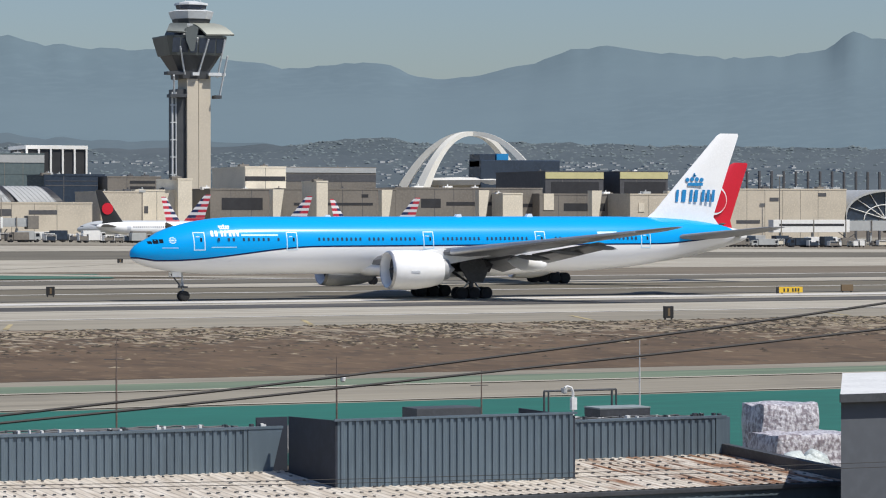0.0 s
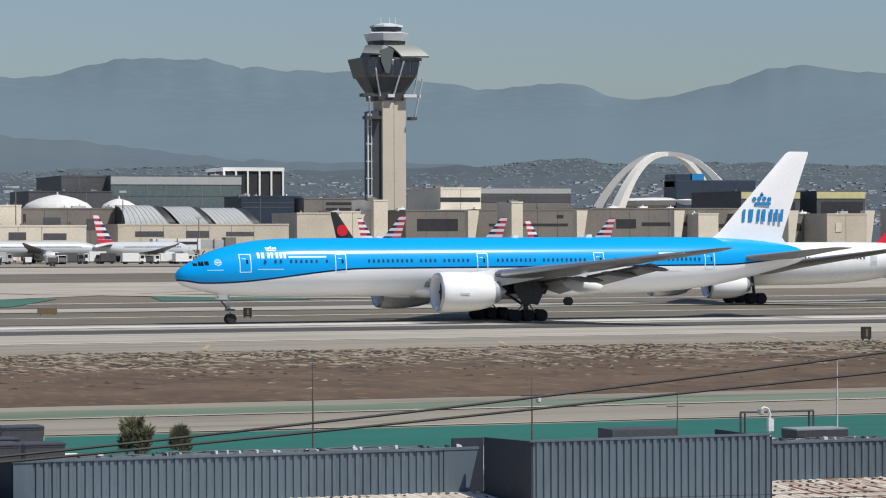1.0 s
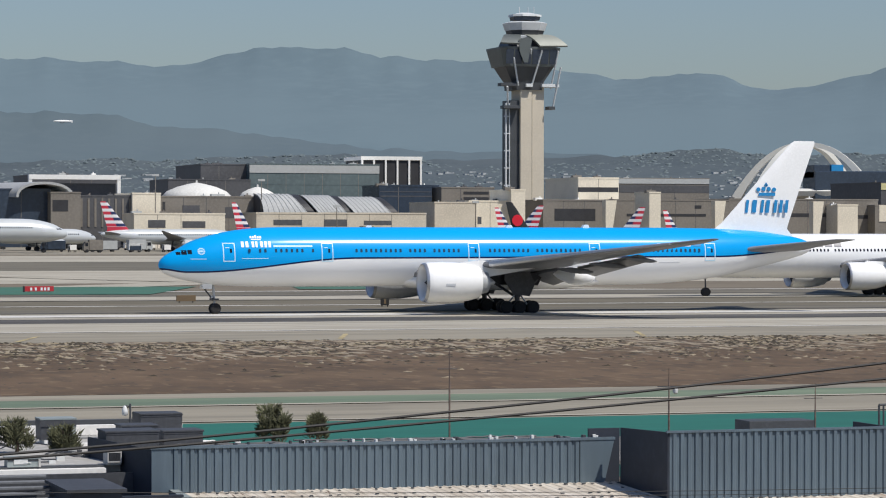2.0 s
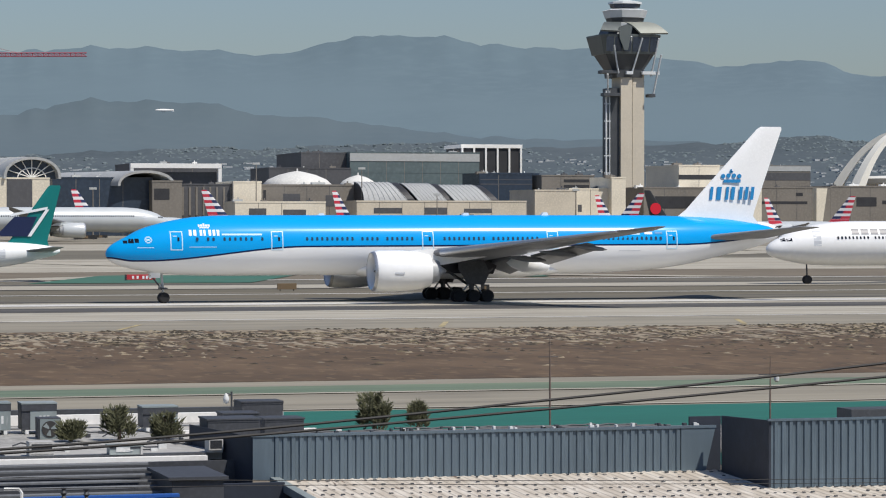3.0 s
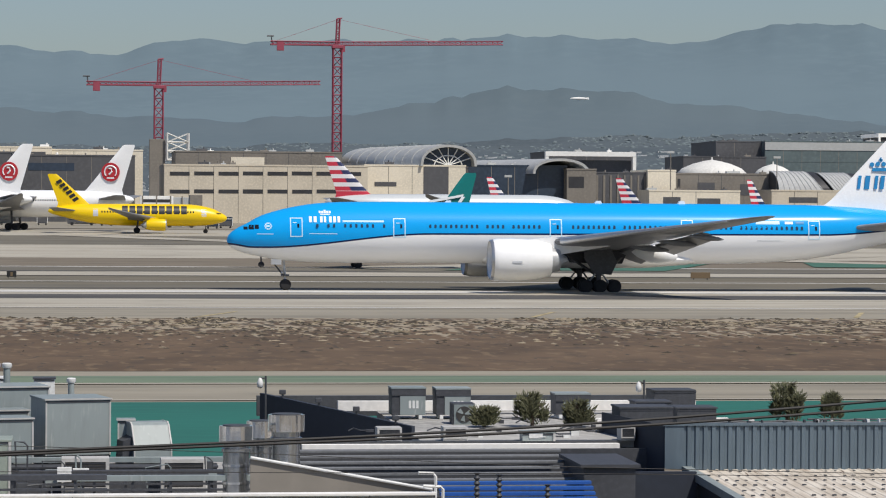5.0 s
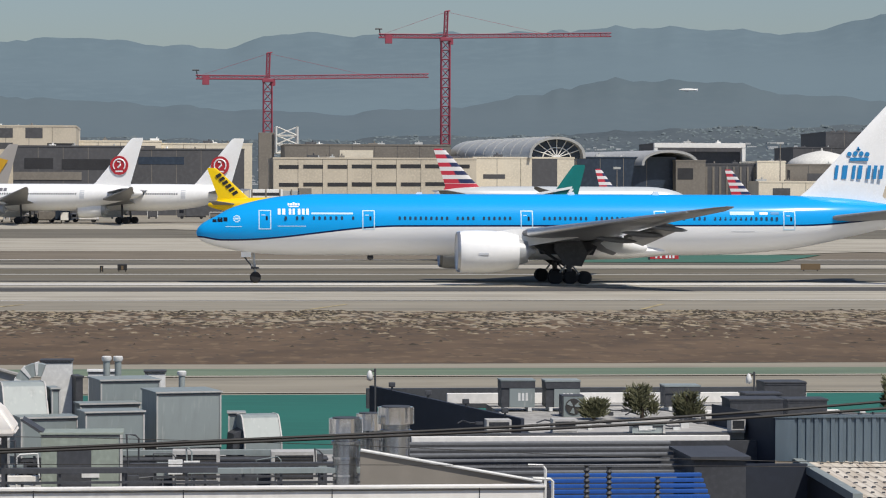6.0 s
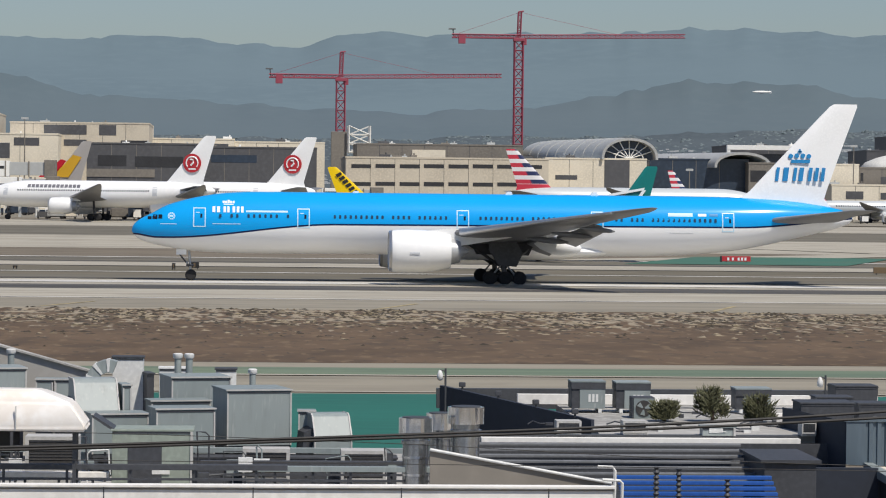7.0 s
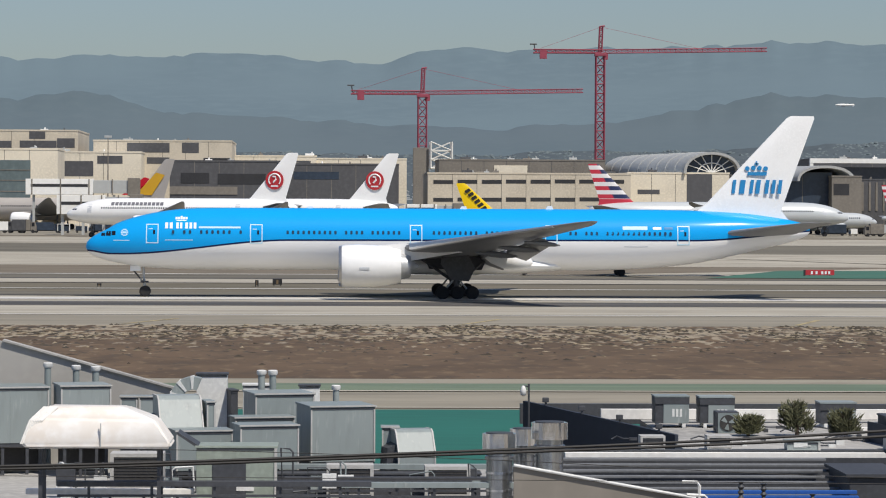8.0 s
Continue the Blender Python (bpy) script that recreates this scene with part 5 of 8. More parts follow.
def tower_crane(x, y, zj, zt, left, right, label):
    g = rise(y, x) - 0.2
    c = thing("tower_crane", x, y, g, 0, label, "crane", "construction cranes")
    bm = bmesh.new()
    truss(bm, (0, 0, 0), (0, 0, zj - g - 1.5), 1.45, 3.2, 0.17)
    part("mast", bm, M_CRANE, c, "red lattice mast")
    bm = bmesh.new()
    truss(bm, (0, 0, zj - g), (right, 0, zj - g + 1.0), 0.6, 1.8, 0.1)
    part("jib", bm, M_CRANE, c, "red lattice jib")
    bm = bmesh.new()
    truss(bm, (0, 0, zj - g), (left, 0, zj - g), 0.6, 1.8, 0.13)
    box(bm, left, 0, -0.7, 0.7, zj - g - 0.5, zj - g - 0.25)
    part("counter_jib", bm, M_CRANE, c)
    bm = bmesh.new()
    box(bm, left + 2.2, left + 4.6, -0.9, 0.9, zj - g - 2.6, zj - g + 0.4, bevel=0.1)
    part("counterweight", bm, M_CRANE, c)
    bm = bmesh.new()
    rod(bm, (left + 0.6, 0, zj - g), (left + 0.2, 0, zj - g + 2.6), 0.2)
    rod(bm, (left - 1.2, 0, zj - g + 2.4), (left + 1.2, 0, zj - g + 2.4), 0.25)
    part("aircraft_warning_mast", bm, M_TOWERD, c)
    bm = bmesh.new()
    truss(bm, (0, 0, zj - g), (0.3, 0, zt - g - 0.6), 0.55, 1.8, 0.14)
    rod(bm, (-0.2, 0, zt - g - 0.6), (1.6, 0, zt - g - 0.4), 0.25)
    part("apex", bm, M_CRANE, c)
    bm = bmesh.new()
    box(bm, 0.9, 2.6, -1.2, 0.8, zj - g - 2.8, zj - g - 0.8, bevel=0.1)
    part("driver_cab", bm, M_CRANE, c)
    bm = bmesh.new()
    box(bm, -1.9, 1.9, -1.9, 1.9, zj - g - 1.6, zj - g - 0.6, bevel=0.1)
    part("slewing_ring", bm, M_CRANE, c)
    for xe in (right * 0.62, left * 0.9):
        bm = bmesh.new()
        rod(bm, (0.3, 0, zt - g - 0.8), (xe, 0, zj - g + 0.9), 0.05, n=4)
        part("tie_rod", bm, M_CRANE, c)


tower_crane(93.2, 1000, 64.0, 73.2, -23.0, 57.5, "tall dull red tower crane with a long jib")
tower_crane(32.2, 1000, 49.5, 58.5, -24.5, 55.2, "lower dull red tower crane with a long jib")
b = thing("crane_base", 33.5, 995, rise(995, 33) - 0.2, 0, "brown-grey concrete crane base tower with scaffold", "structure")
part("base_tower", boxed(-4.5, 0.8, 0, 4, 0, 26, bevel=0.2), M_GREYWALL, b)
bm = bmesh.new()
truss(bm, (5, 2, 19), (5, 2, 28), 3.6, 3, 0.25)
part("scaffold", bm, M_ROOFWHITE, b)["kind"] = "stuff"


# ---- apron life: passenger bridges, service vehicles, signs ----
def passenger_bridge(x0, x1, y, z0, z1, label):
    g = rise(y, (x0 + x1) / 2)
    b = thing("passenger_bridge", (x0 + x1) / 2, y, g, 0, label, "jet bridge", "passenger bridges")
    w = (x1 - x0) / 2
    part("tunnel", boxed(-w, w * 0.3, 0, 3, z0 - g, z1 - g, bevel=0.1), M_WHITEWALL, b)
    part("tunnel", boxed(w * 0.3, w, 0.2, 2.8, z0 - g + 0.4, z1 - g - 0.3, bevel=0.1), M_PALEGREY, b)
    part("cab", boxed(w - 0.4, w + 2.6, -0.3, 3.2, z0 - g - 0.2, z1 - g + 0.3, bevel=0.15), M_GREYWALL, b)
    for k in (-0.85, -0.3, 0.25, 0.7):
        part("leg", boxed(w * k - 0.3, w * k + 0.3, 1, 1.6, 0, z0 - g), M_PALEGREY, b)
        part("frame_post", boxed(w * k - 0.5, w * k - 0.2, -0.1, 0, z0 - g, z1 - g), M_GREYWALL, b)
    part("window", boxed(-w * 0.9, w * 0.2, -0.05, 0, (z0 + z1) / 2 - g, (z0 + z1) / 2 - g + 0.7), M_VOID, b)
    bm = bmesh.new()
    tube(bm, [(w * 0.1, -0.3, z0 - g), (w * 0.25, -0.5, z0 - g - 2), (w * 0.4, -0.3, z0 - g - 0.2)], 0.15)
    part("cable_loop", bm, M_VOID, b)


passenger_bridge(-76, -50, 738, 12.6, 16.6, "white passenger bridge on tall legs at the gate")
passenger_bridge(-61.2, -44.4, 662, 7.8, 12.1, "lower white passenger bridge at the gate")
passenger_bridge(446, 487, 758, 4.7, 8.5, "ribbed grey-white passenger bridge at the gate")
passenger_bridge(192, 212, 742, 6.5, 9.5, "cream passenger bridge at the gate")
passenger_bridge(18, 30, 690, 7.5, 10.5, "short white passenger bridge at the gate")


def service_truck(x, y, w, h, mat, label, rz):
    b = thing("service_vehicle", x, y, rise(y, x) + 0.03, rz, label, "vehicle", "apron vehicles")
    part("cargo_body", boxed(-w * 0.5, w * 0.22, -1.1, 1.1, 0.6, h, bevel=0.08), mat, b)
    bm = bmesh.new()
    prism(bm, [(w * 0.24, 0.5), (w * 0.5, 0.5), (w * 0.5, h * 0.5), (w * 0.42, h * 0.85), (w * 0.24, h * 0.85)], -1.0, 1.0)
    part("driver_cab", bm, mat, b)
    part("cab_window", boxed(w * 0.28, w * 0.43, -1.03, 1.03, h * 0.5, h * 0.78), PANE_DARK, b)
    part("chassis", boxed(-w * 0.5, w * 0.48, -0.9, 0.9, 0.4, 0.62), M_VOID, b)
    for k in (-0.34, 0.34):
        for s in (-0.95, 0.95):
            bm = bmesh.new()
            turned(bm, [(-0.14, 0.25), (-0.14, 0.4), (0.14, 0.4), (0.14, 0.25)], 12, 'Y', 0, (w * k, s, 0.4))
            part("wheel", bm, RUBBER, b)


def baggage_cart(x, y, w, h, mat, label, rz):
    b = thing("baggage_cart", x, y, rise(y, x) + 0.03, rz, label, "cart", "baggage carts")
    part("floor", boxed(-w / 2, w / 2, -0.8, 0.8, 0.45, 0.55), M_VOID, b)
    part("roof", boxed(-w / 2 - 0.05, w / 2 + 0.05, -0.85, 0.85, h - 0.12, h, bevel=0.03), M_WHITEWALL, b)
    for k in (-1, 1):
        part("end_panel", boxed(k * w / 2 - 0.05, k * w / 2 + 0.05, -0.8, 0.8, 0.55, h - 0.12), M_WHITEWALL, b)
        for s in (-0.7, 0.7):
            bm = bmesh.new()
            turned(bm, [(-0.08, 0.1), (-0.08, 0.22), (0.08, 0.22), (0.08, 0.1)], 10, 'Y', 0, (k * w * 0.35, s, 0.22))
            part("wheel", bm, RUBBER, b)
    part("load", boxed(-w / 2 + 0.15, w / 2 - 0.15, -0.6, 0.6, 0.55, h * 0.75, bevel=0.1), mat, b)


def apron_traffic():
    rnd = random.Random(21)
    for xa, xb, ya, yb, n in ((-84, -44, 690, 700, 10), (-46, -18, 640, 650, 9), (120, 190, 690, 705, 16), (188, 236, 700, 715, 18), (396, 470, 690, 712, 30), (232, 330, 715, 725, 14), (196, 238, 730, 738, 16), (398, 480, 735, 745, 24), (-60, 60, 700, 712, 14), (130, 190, 735, 742, 14), (20, 60, 650, 690, 8)):
        for i in range(n):
            x, y = xa + (xb - xa) * (i + rnd.uniform(0.2, 0.8)) / n, rnd.uniform(ya, yb)
            k = rnd.random()
            if k < 0.5:
                service_truck(x, y, rnd.uniform(4.2, 7.5), rnd.uniform(1.9, 3.2), rnd.choice((M_WHITEWALL, M_PALEGREY, M_GREYWALL, M_SHADEWALL, M_DARKBLUE)), "airport service truck on the apron", rnd.choice((0, 180, 8, 172)))
            else:
                baggage_cart(x, y, rnd.uniform(2.4, 3.2), rnd.uniform(1.7, 2.3), rnd.choice((M_DARKBLUE, M_GREYWALL, M_SHADEWALL, M_CREAM)), "white-framed baggage cart with dark bags", rnd.choice((0, 0, 5, 90)))


apron_traffic()


def light_pole(x, y, h):
    b = thing("apron_light", x, y, rise(y, x), 0, "tall grey apron light pole with lamp heads", "light pole", "apron lights")
    bm = bmesh.new()
    rod(bm, (0, 0, 0), (0, 0, h), 0.22, 0.12)
    part("pole", bm, M_GREYWALL, b)
    part("lamp_head", boxed(-1.0, 1.0, -0.2, 0.2, h - 0.3, h + 0.3, bevel=0.05), M_PALEGREY, b)


for x, y, h in ((166, 790, 20), (196, 790, 19), (470, 795, 22), (-60, 800, 25), (215, 780, 12), (120, 785, 13), (262, 800, 14), (440, 790, 15), (510, 790, 16)):
    light_pole(x, y, h)


def field_sign(kind, x, y, w, h):
    g = rise(y, x)
    mat = {"d": M_SIGND, "r": M_SIGNR, "y": M_SIGNY, "b": M_SIGNB}[kind]
    label = {"d": "small black airfield sign board on legs", "r": "red airfield sign with pale marks on legs", "y": "yellow airfield sign with a black mark", "b": "brown back of an airfield sign board"}[kind]
    b = thing("airfield_sign", x, y, g, 0, label, "sign", "airfield signs")
    part("board", boxed(-w / 2, w / 2, 0, 0.25, 0.18, h, bevel=0.03), mat, b)
    for k in (-0.35, 0.35):
        part("leg", boxed(w * k - 0.05, w * k + 0.05, 0.05, 0.2, 0, 0.18), M_VOID, b)
    if kind in "ry":
        for k in (-0.28, -0.12, 0.08, 0.2, 0.32):
            part("mark_bar", boxed(w * k - w * 0.035, w * k + w * 0.035, -0.02, 0, h * 0.35, h * 0.8), WHITE_MARK if kind == "r" else M_VOID, b)
        part("end_cap", boxed(-w / 2 - 0.25, -w / 2, 0, 0.25, 0.1, h), M_VOID, b)
    elif kind == "d":
        part("mark_bar", boxed(-w * 0.12, w * 0.12, -0.02, 0, h * 0.3, h * 0.85), M_SIGNB, b)


M_SIGND = paint("black_sign_face", (0.02, 0.02, 0.02), 0.5)
M_SIGNR = paint("red_sign_face", (0.50, 0.03, 0.04), 0.5)
M_SIGNY = paint("yellow_sign_face", (0.72, 0.46, 0.03), 0.5)
M_SIGNB = paint("brown_sign_back", (0.16, 0.11, 0.06), 0.7)
for q in (("d", 93.2, 317.5, 0.95, 1.17), ("d", 119.7, 221.0, 0.9, 1.2), ("y", 173.9, 291.6, 3.15, 0.85), ("b", 183.9, 295.4, 1.6, 0.94), ("d", 159, 498, 1.0, 0.9),
          ("d", 108, 719, 5.9, 1.15), ("r", 67.9, 400.5, 4.0, 0.9), ("d", -5.8, 337.7, 1.1, 0.85), ("d", -8.1, 334.9, 0.4, 0.78), ("b", 75.4, 341, 2.35, 0.9),
          ("d", 146.5, 657, 1.3, 1.1), ("d", 116, 746, 3.6, 0.9), ("d", 126.4, 738, 2.3, 1.0), ("d", -25.9, 332.5, 0.5, 0.4)):
    field_sign(*q)


def airship():
    b = thing("airship", 444.4, 2500, 102.4, 0, "small white distant airship over the hills", "airship")
    bm = bmesh.new()
    turned(bm, [(-8.5, 0.1), (-7.5, 0.5), (-5, 0.95), (-1, 1.15), (4, 0.95), (7.5, 0.4), (8.5, 0.1)], 16, 'X')
    part("hull", bm, M_WHITEWALL, b, smooth=60)
    part("gondola", boxed(-2.5, 0.5, -0.4, 0.4, -1.6, -1.0, bevel=0.1), M_PALEGREY, b)
    part("tail_fin", boxed(6.0, 8.2, -0.06, 0.06, -1.0, 1.0), M_WHITEWALL, b)


airship()


# ---- other aircraft ----
def jet_like(name, x, y, z, rz, long, s, mid, fin, skin, finmat, cowl, label, marks=(), parent_kind="aircraft", group="", wing_mat=None, near=False):
    """An airliner long metres long whose body is s times as thick as the wide-body's; fin: height of its tip; nose at x, y."""
    jet = thing(name, x, y, z, rz, label, parent_kind, group)
    rows = hull_stations(s, long, mid)
    k = long / 73.2
    bm = bmesh.new()
    hull(bm, rows, 28)
    part("fuselage", bm, skin, jet, smooth=30)
    wm = wing_mat or GREY_GLOSS
    zw = mid - 1.5 * s
    span = long * (0.48 if s > 0.8 else 0.5)
    for d in (-1, 1):
        bm = bmesh.new()
        foil(bm, [(d * s, 27 * k, 13.5 * k, zw, 1.6 * s), (d * span * 0.3, 31.5 * k, 9.5 * k, zw + span * 0.03, 1.0 * s), (d * span * 0.95, 46.5 * k, 2.6 * k, zw + span * 0.12, 0.3 * s), (d * span, 48.6 * k, 0.8 * k, zw + span * 0.14, 0.1 * s)])
        part("wing", bm, wm, jet, smooth=35)
        r = 1.95 * s * (1.0 if s > 0.8 else 0.86)
        engine(jet, 25.5 * k, d * span * 0.3, max(r + 0.35, zw - 1.25 * s), r, 5.2 * s * 1.05, cowl)
        bm = bmesh.new()
        prism(bm, [(27.5 * k, zw - 0.1), (35 * k, zw - 0.1), (33 * k, zw + 0.7 * s), (29 * k, zw + 0.9 * s)], d * span * 0.3 - 0.2, d * span * 0.3 + 0.2)
        part("pylon", bm, skin, jet)
        bm = bmesh.new()
        foil(bm, [(d * 0.5, long - 9.2 * s, 7.5 * s, mid + 0.9 * s, 0.7 * s), (d * long * 0.145, long - 2.6 * s, 2.5 * s, mid + 2.0 * s, 0.2 * s)])
        part("stabiliser", bm, wm, jet, smooth=35)
        bm = bmesh.new()
        rod(bm, (37 * k, d * 3.4 * s, 0.5), (36.6 * k, d * 3.0 * s, mid - 1.5 * s), 0.2 * s + 0.05)
        g = part("main_gear", bm, DARK_METAL, jet)
        for q in ((-0.75, 0.75) if s > 0.8 else (0,)):
            wheel_part(g, 37 * k + q, d * 3.4 * s - 0.4, 0.62 * (s + 0.25), 0.45)
            wheel_part(g, 37 * k + q, d * 3.4 * s + 0.4, 0.62 * (s + 0.25), 0.45)
    g = part("nose_gear", strut_bm((6.1 * s, 0, 0.4), (6.0 * s, 0, mid - 2.5 * s), 0.11), DARK_METAL, jet)
    wheel_part(g, 6.1 * s, -0.25, 0.5 * (s + 0.2), 0.3)
    wheel_part(g, 6.1 * s, 0.25, 0.5 * (s + 0.2), 0.3)
    top = mid + 3.0 * s
    bm = bmesh.new()
    foil(bm, [(top - 1.2 * s, long - 13.2 * s, 10.8 * s, 0, 0.9 * s), (top + 0.3 * s, long - 11.2 * s, 8.4 * s, 0, 0.8 * s), (fin - 0.25, long - 2.75 * s, 2.9 * s, 0, 0.3 * s), (fin, long - 2.2 * s, 2.2 * s, 0, 0.2 * s)], up=True)
    f = part("tail_fin", bm, finmat, jet, smooth=35)
    for d in (-1, 1):
        n = int((long - 22 * s) / (0.55 if s > 0.8 else 0.6))
        if near:
            window_row(jet, rows, [9.5 * s + i * (long - 24 * s) / n for i in range(n) if i % 17 != 9], mid + 0.62 * s + 0.18, d, 0.24, 0.36)
        bm = bmesh.new()
        for i in range(0 if near else n):
            xx = 9.5 * s + i * (long - 24 * s) / n
            patch(bm, rows, xx, xx + 0.26, mid + 0.62 * s, mid + 0.62 * s + 0.36, d, 0.012, 1, 1)
        if near:
            bm.free()
        else:
            part("window_row", bm, PANE_DARK, jet)["kind"] = "stuff"
        for a, c in ((1.7, 2.3), (2.4, 3.1)):
            bm = bmesh.new()
            patch(bm, rows, a * s, c * s, mid + 0.3 * s, mid + 0.75 * s, d, 0.012, 1, 2)
            part("cockpit_pane", bm, PANE_DARK, jet)
        for xd in (6.0 * s, long - 14 * s):
            bm = bmesh.new()
            patch(bm, rows, xd, xd + 1.0, mid - 0.3, mid - 0.3 + 1.9 * min(1, s * 1.1), d, 0.01, 1, 3)
            part("cabin_door", bm, PALE_GREY, jet)
        for m in marks:
            xa, xb, za, zb, mt, cut = m
            n = max(1, cut)
            bm = bmesh.new()
            for i in range(n):
                w = (xb - xa) / n
                patch(bm, rows, xa + i * w, xa + i * w + w * (0.78 if n > 1 else 1), za, zb, d, 0.02, 2, 8)
            part("wordmark_bar", bm, mt, jet)
    return jet, f


def disc(fin, x, z, r, mat, y=0.4, name="round_emblem"):
    for d in (-1, 1):
        bm = bmesh.new()
        turned(bm, [(d * y - 0.03, r), (d * y + 0.03, r)], 24, 'Y', 0, (x, 0, z))
        part(name, bm, mat, fin)


def slab(fin, pts, mat, y=0.4, name="fin_panel"):
    for d in (-1, 1):
        bm = bmesh.new()
        prism(bm, pts, d * y - 0.02, d * y + 0.02)
        part(name, bm, mat, fin)


RED = paint("airline_red", (0.62, 0.012, 0.03), 0.35, vary=0.06)
DEEP_RED = paint("deep_red", (0.50, 0.03, 0.04), 0.4, vary=0.06)
TEAL = paint("teal_green", (0.0, 0.17, 0.16), 0.35, vary=0.08)
NAVY = paint("navy", (0.012, 0.02, 0.07), 0.35, vary=0.08)
BRIGHT_YELLOW = paint("bright_yellow", (0.83, 0.56, 0.0), 0.35, vary=0.05)
BLACKISH = paint("black_marking", (0.02, 0.02, 0.02), 0.4)
GREY_MARK = paint("grey_marking", (0.16, 0.16, 0.18), 0.4)
SILVER = paint("silver_grey_fuselage_paint", (0.56, 0.585, 0.59), 0.3, 0.1, vary=0.06)
OCHRE = paint("amber", (0.72, 0.40, 0.03), 0.4, vary=0.05)
WARM_GREY = paint("warm_grey_paint", (0.42, 0.39, 0.36), 0.4, vary=0.05)


def striped_fin():
    """White fin with red bars towards the rear and blue bars towards the front, the root plain red."""
    m, nt, b = principled("striped_red_white_blue", 0.35)
    tc = nt.nodes.new("ShaderNodeTexCoord")
    sp = nt.nodes.new("ShaderNodeSeparateXYZ")
    nt.links.new(tc.outputs["Generated"], sp.inputs[0])
    x, z = sp.outputs[0], sp.outputs[2]
    saw = arith(nt, 'FRACT', arith(nt, 'MULTIPLY', z, 5.2))
    bar = ramp(nt, saw, 0.48, 0.52)
    mid = arith(nt, 'SUBTRACT', x, arith(nt, 'MULTIPLY_ADD', z, 0.42, 0.42))
    colour = mixer(nt, ramp(nt, mid, -0.02, 0.02), (0.022, 0.03, 0.09), (0.52, 0.035, 0.06))
    c = mixer(nt, bar, colour, (0.72, 0.70, 0.70))
    c = mixer(nt, ramp(nt, z, 0.2, 0.17), c, (0.52, 0.035, 0.06))
    nt.links.new(c, b.inputs["Base Color"])
    return m


STRIPES = striped_fin()

# white wide-body with a red fin, standing on the centre taxiway
turk, fin = jet_like("airliner", 143.5, 358, 0, 0, 62.8, 0.95, 5.35, 16.6, WHITE_GLOSS, RED, WHITE_GLOSS, "white wide-body airliner with a red fin, waiting on the taxiway",
                     [(11.0, 24.5, 6.55, 7.25, GREY_MARK, 10)], near=True)
disc(fin, 57.2, 11.4, 2.15, WHITE_MARK, 0.42)
disc(fin, 57.5, 11.3, 1.75, RED, 0.45, "emblem_centre")
disc(fin, 56.6, 11.6, 0.55, WHITE_MARK, 0.47, "emblem_mark")
# white narrow-body with a teal and navy fin
wj, fin = jet_like("airliner", 23.2, 400, 0, 0, 33.4, 0.62, 3.55, 13.2, WHITE_GLOSS, TEAL, WHITE_GLOSS, "white narrow-body airliner with a teal fin, waiting on the taxiway",
                   [(6.2, 14.8, 4.45, 5.2, NAVY, 7)], near=True)
slab(fin, [(24.6, 6.2), (29.0, 6.2), (30.2, 8.9), (27.2, 8.9)], NAVY, 0.3)
slab(fin, [(26.6, 8.95), (31.6, 9.9), (31.7, 10.25), (26.9, 9.35)], WHITE_MARK, 0.32)
slab(fin, [(28.9, 6.2), (29.4, 6.2), (31.9, 9.9), (31.4, 9.9)], WHITE_MARK, 0.31)
# yellow narrow-body that taxies the other way
SPIRIT, fin = jet_like("airliner", 27.5, 600, 2.6, 180, 36.4, 0.72, 3.75, 12.0, BRIGHT_YELLOW, BRIGHT_YELLOW, BRIGHT_YELLOW, "bright yellow narrow-body airliner taxiing on the far taxiway",
                       [(8.3, 21.8, 3.95, 5.6, BLACKISH, 9)], wing_mat=GREY_GLOSS)
for k in range(6):
    u = k / 6
    slab(fin, [(33.9 - 4.0 * u, 11.0 - 4.3 * u), (34.9 - 4.0 * u, 10.4 - 4.3 * u), (34.5 - 4.0 * u, 9.9 - 4.3 * u), (33.5 - 4.0 * u, 10.5 - 4.3 * u)], BLACKISH, 0.3, "fin_letter_block")
# two white wide-bodies with a red disc on the fin, nose to the terminal
for fx, fy in ((-6.4, 620), (14.9, 622)):
    a = radians(-16)
    nx, ny = fx - 52.0 * math.cos(a), fy - 52.0 * math.sin(a)
    j, fin = jet_like("airliner", nx, ny, rise(ny, nx), -16, 52.0, 0.93, 5.6, 18.2, WHITE_GLOSS, LIVERY_FIN, WHITE_GLOSS, "white wide-body airliner with a red fin disc, parked at gate",
                      [(11.0, 23.0, 6.9, 7.6, GREY_MARK, 13)], group="parked wide-bodies")
    disc(fin, 47.0, 12.4, 2.0, DEEP_RED, 0.42)
    for d in (-1, 1):
        bm = bmesh.new()
        tube(bm, [(47.0 + 1.3 * math.cos(q), d * 0.45, 12.45 + 1.3 * math.sin(q)) for q in [radians(k) for k in range(-40, 221, 20)]], 0.16, 5)
        tube(bm, [(46.6, d * 0.45, 13.2), (47.2, d * 0.45, 13.1), (47.3, d * 0.45, 12.5), (46.7, d * 0.45, 11.9)], 0.2, 5)
        part("emblem_mark", bm, WHITE_MARK, fin)
    part("emblem_bar", boxed(46.2, 47.8, -0.47, 0.47, 11.0, 11.3), WHITE_MARK, fin)
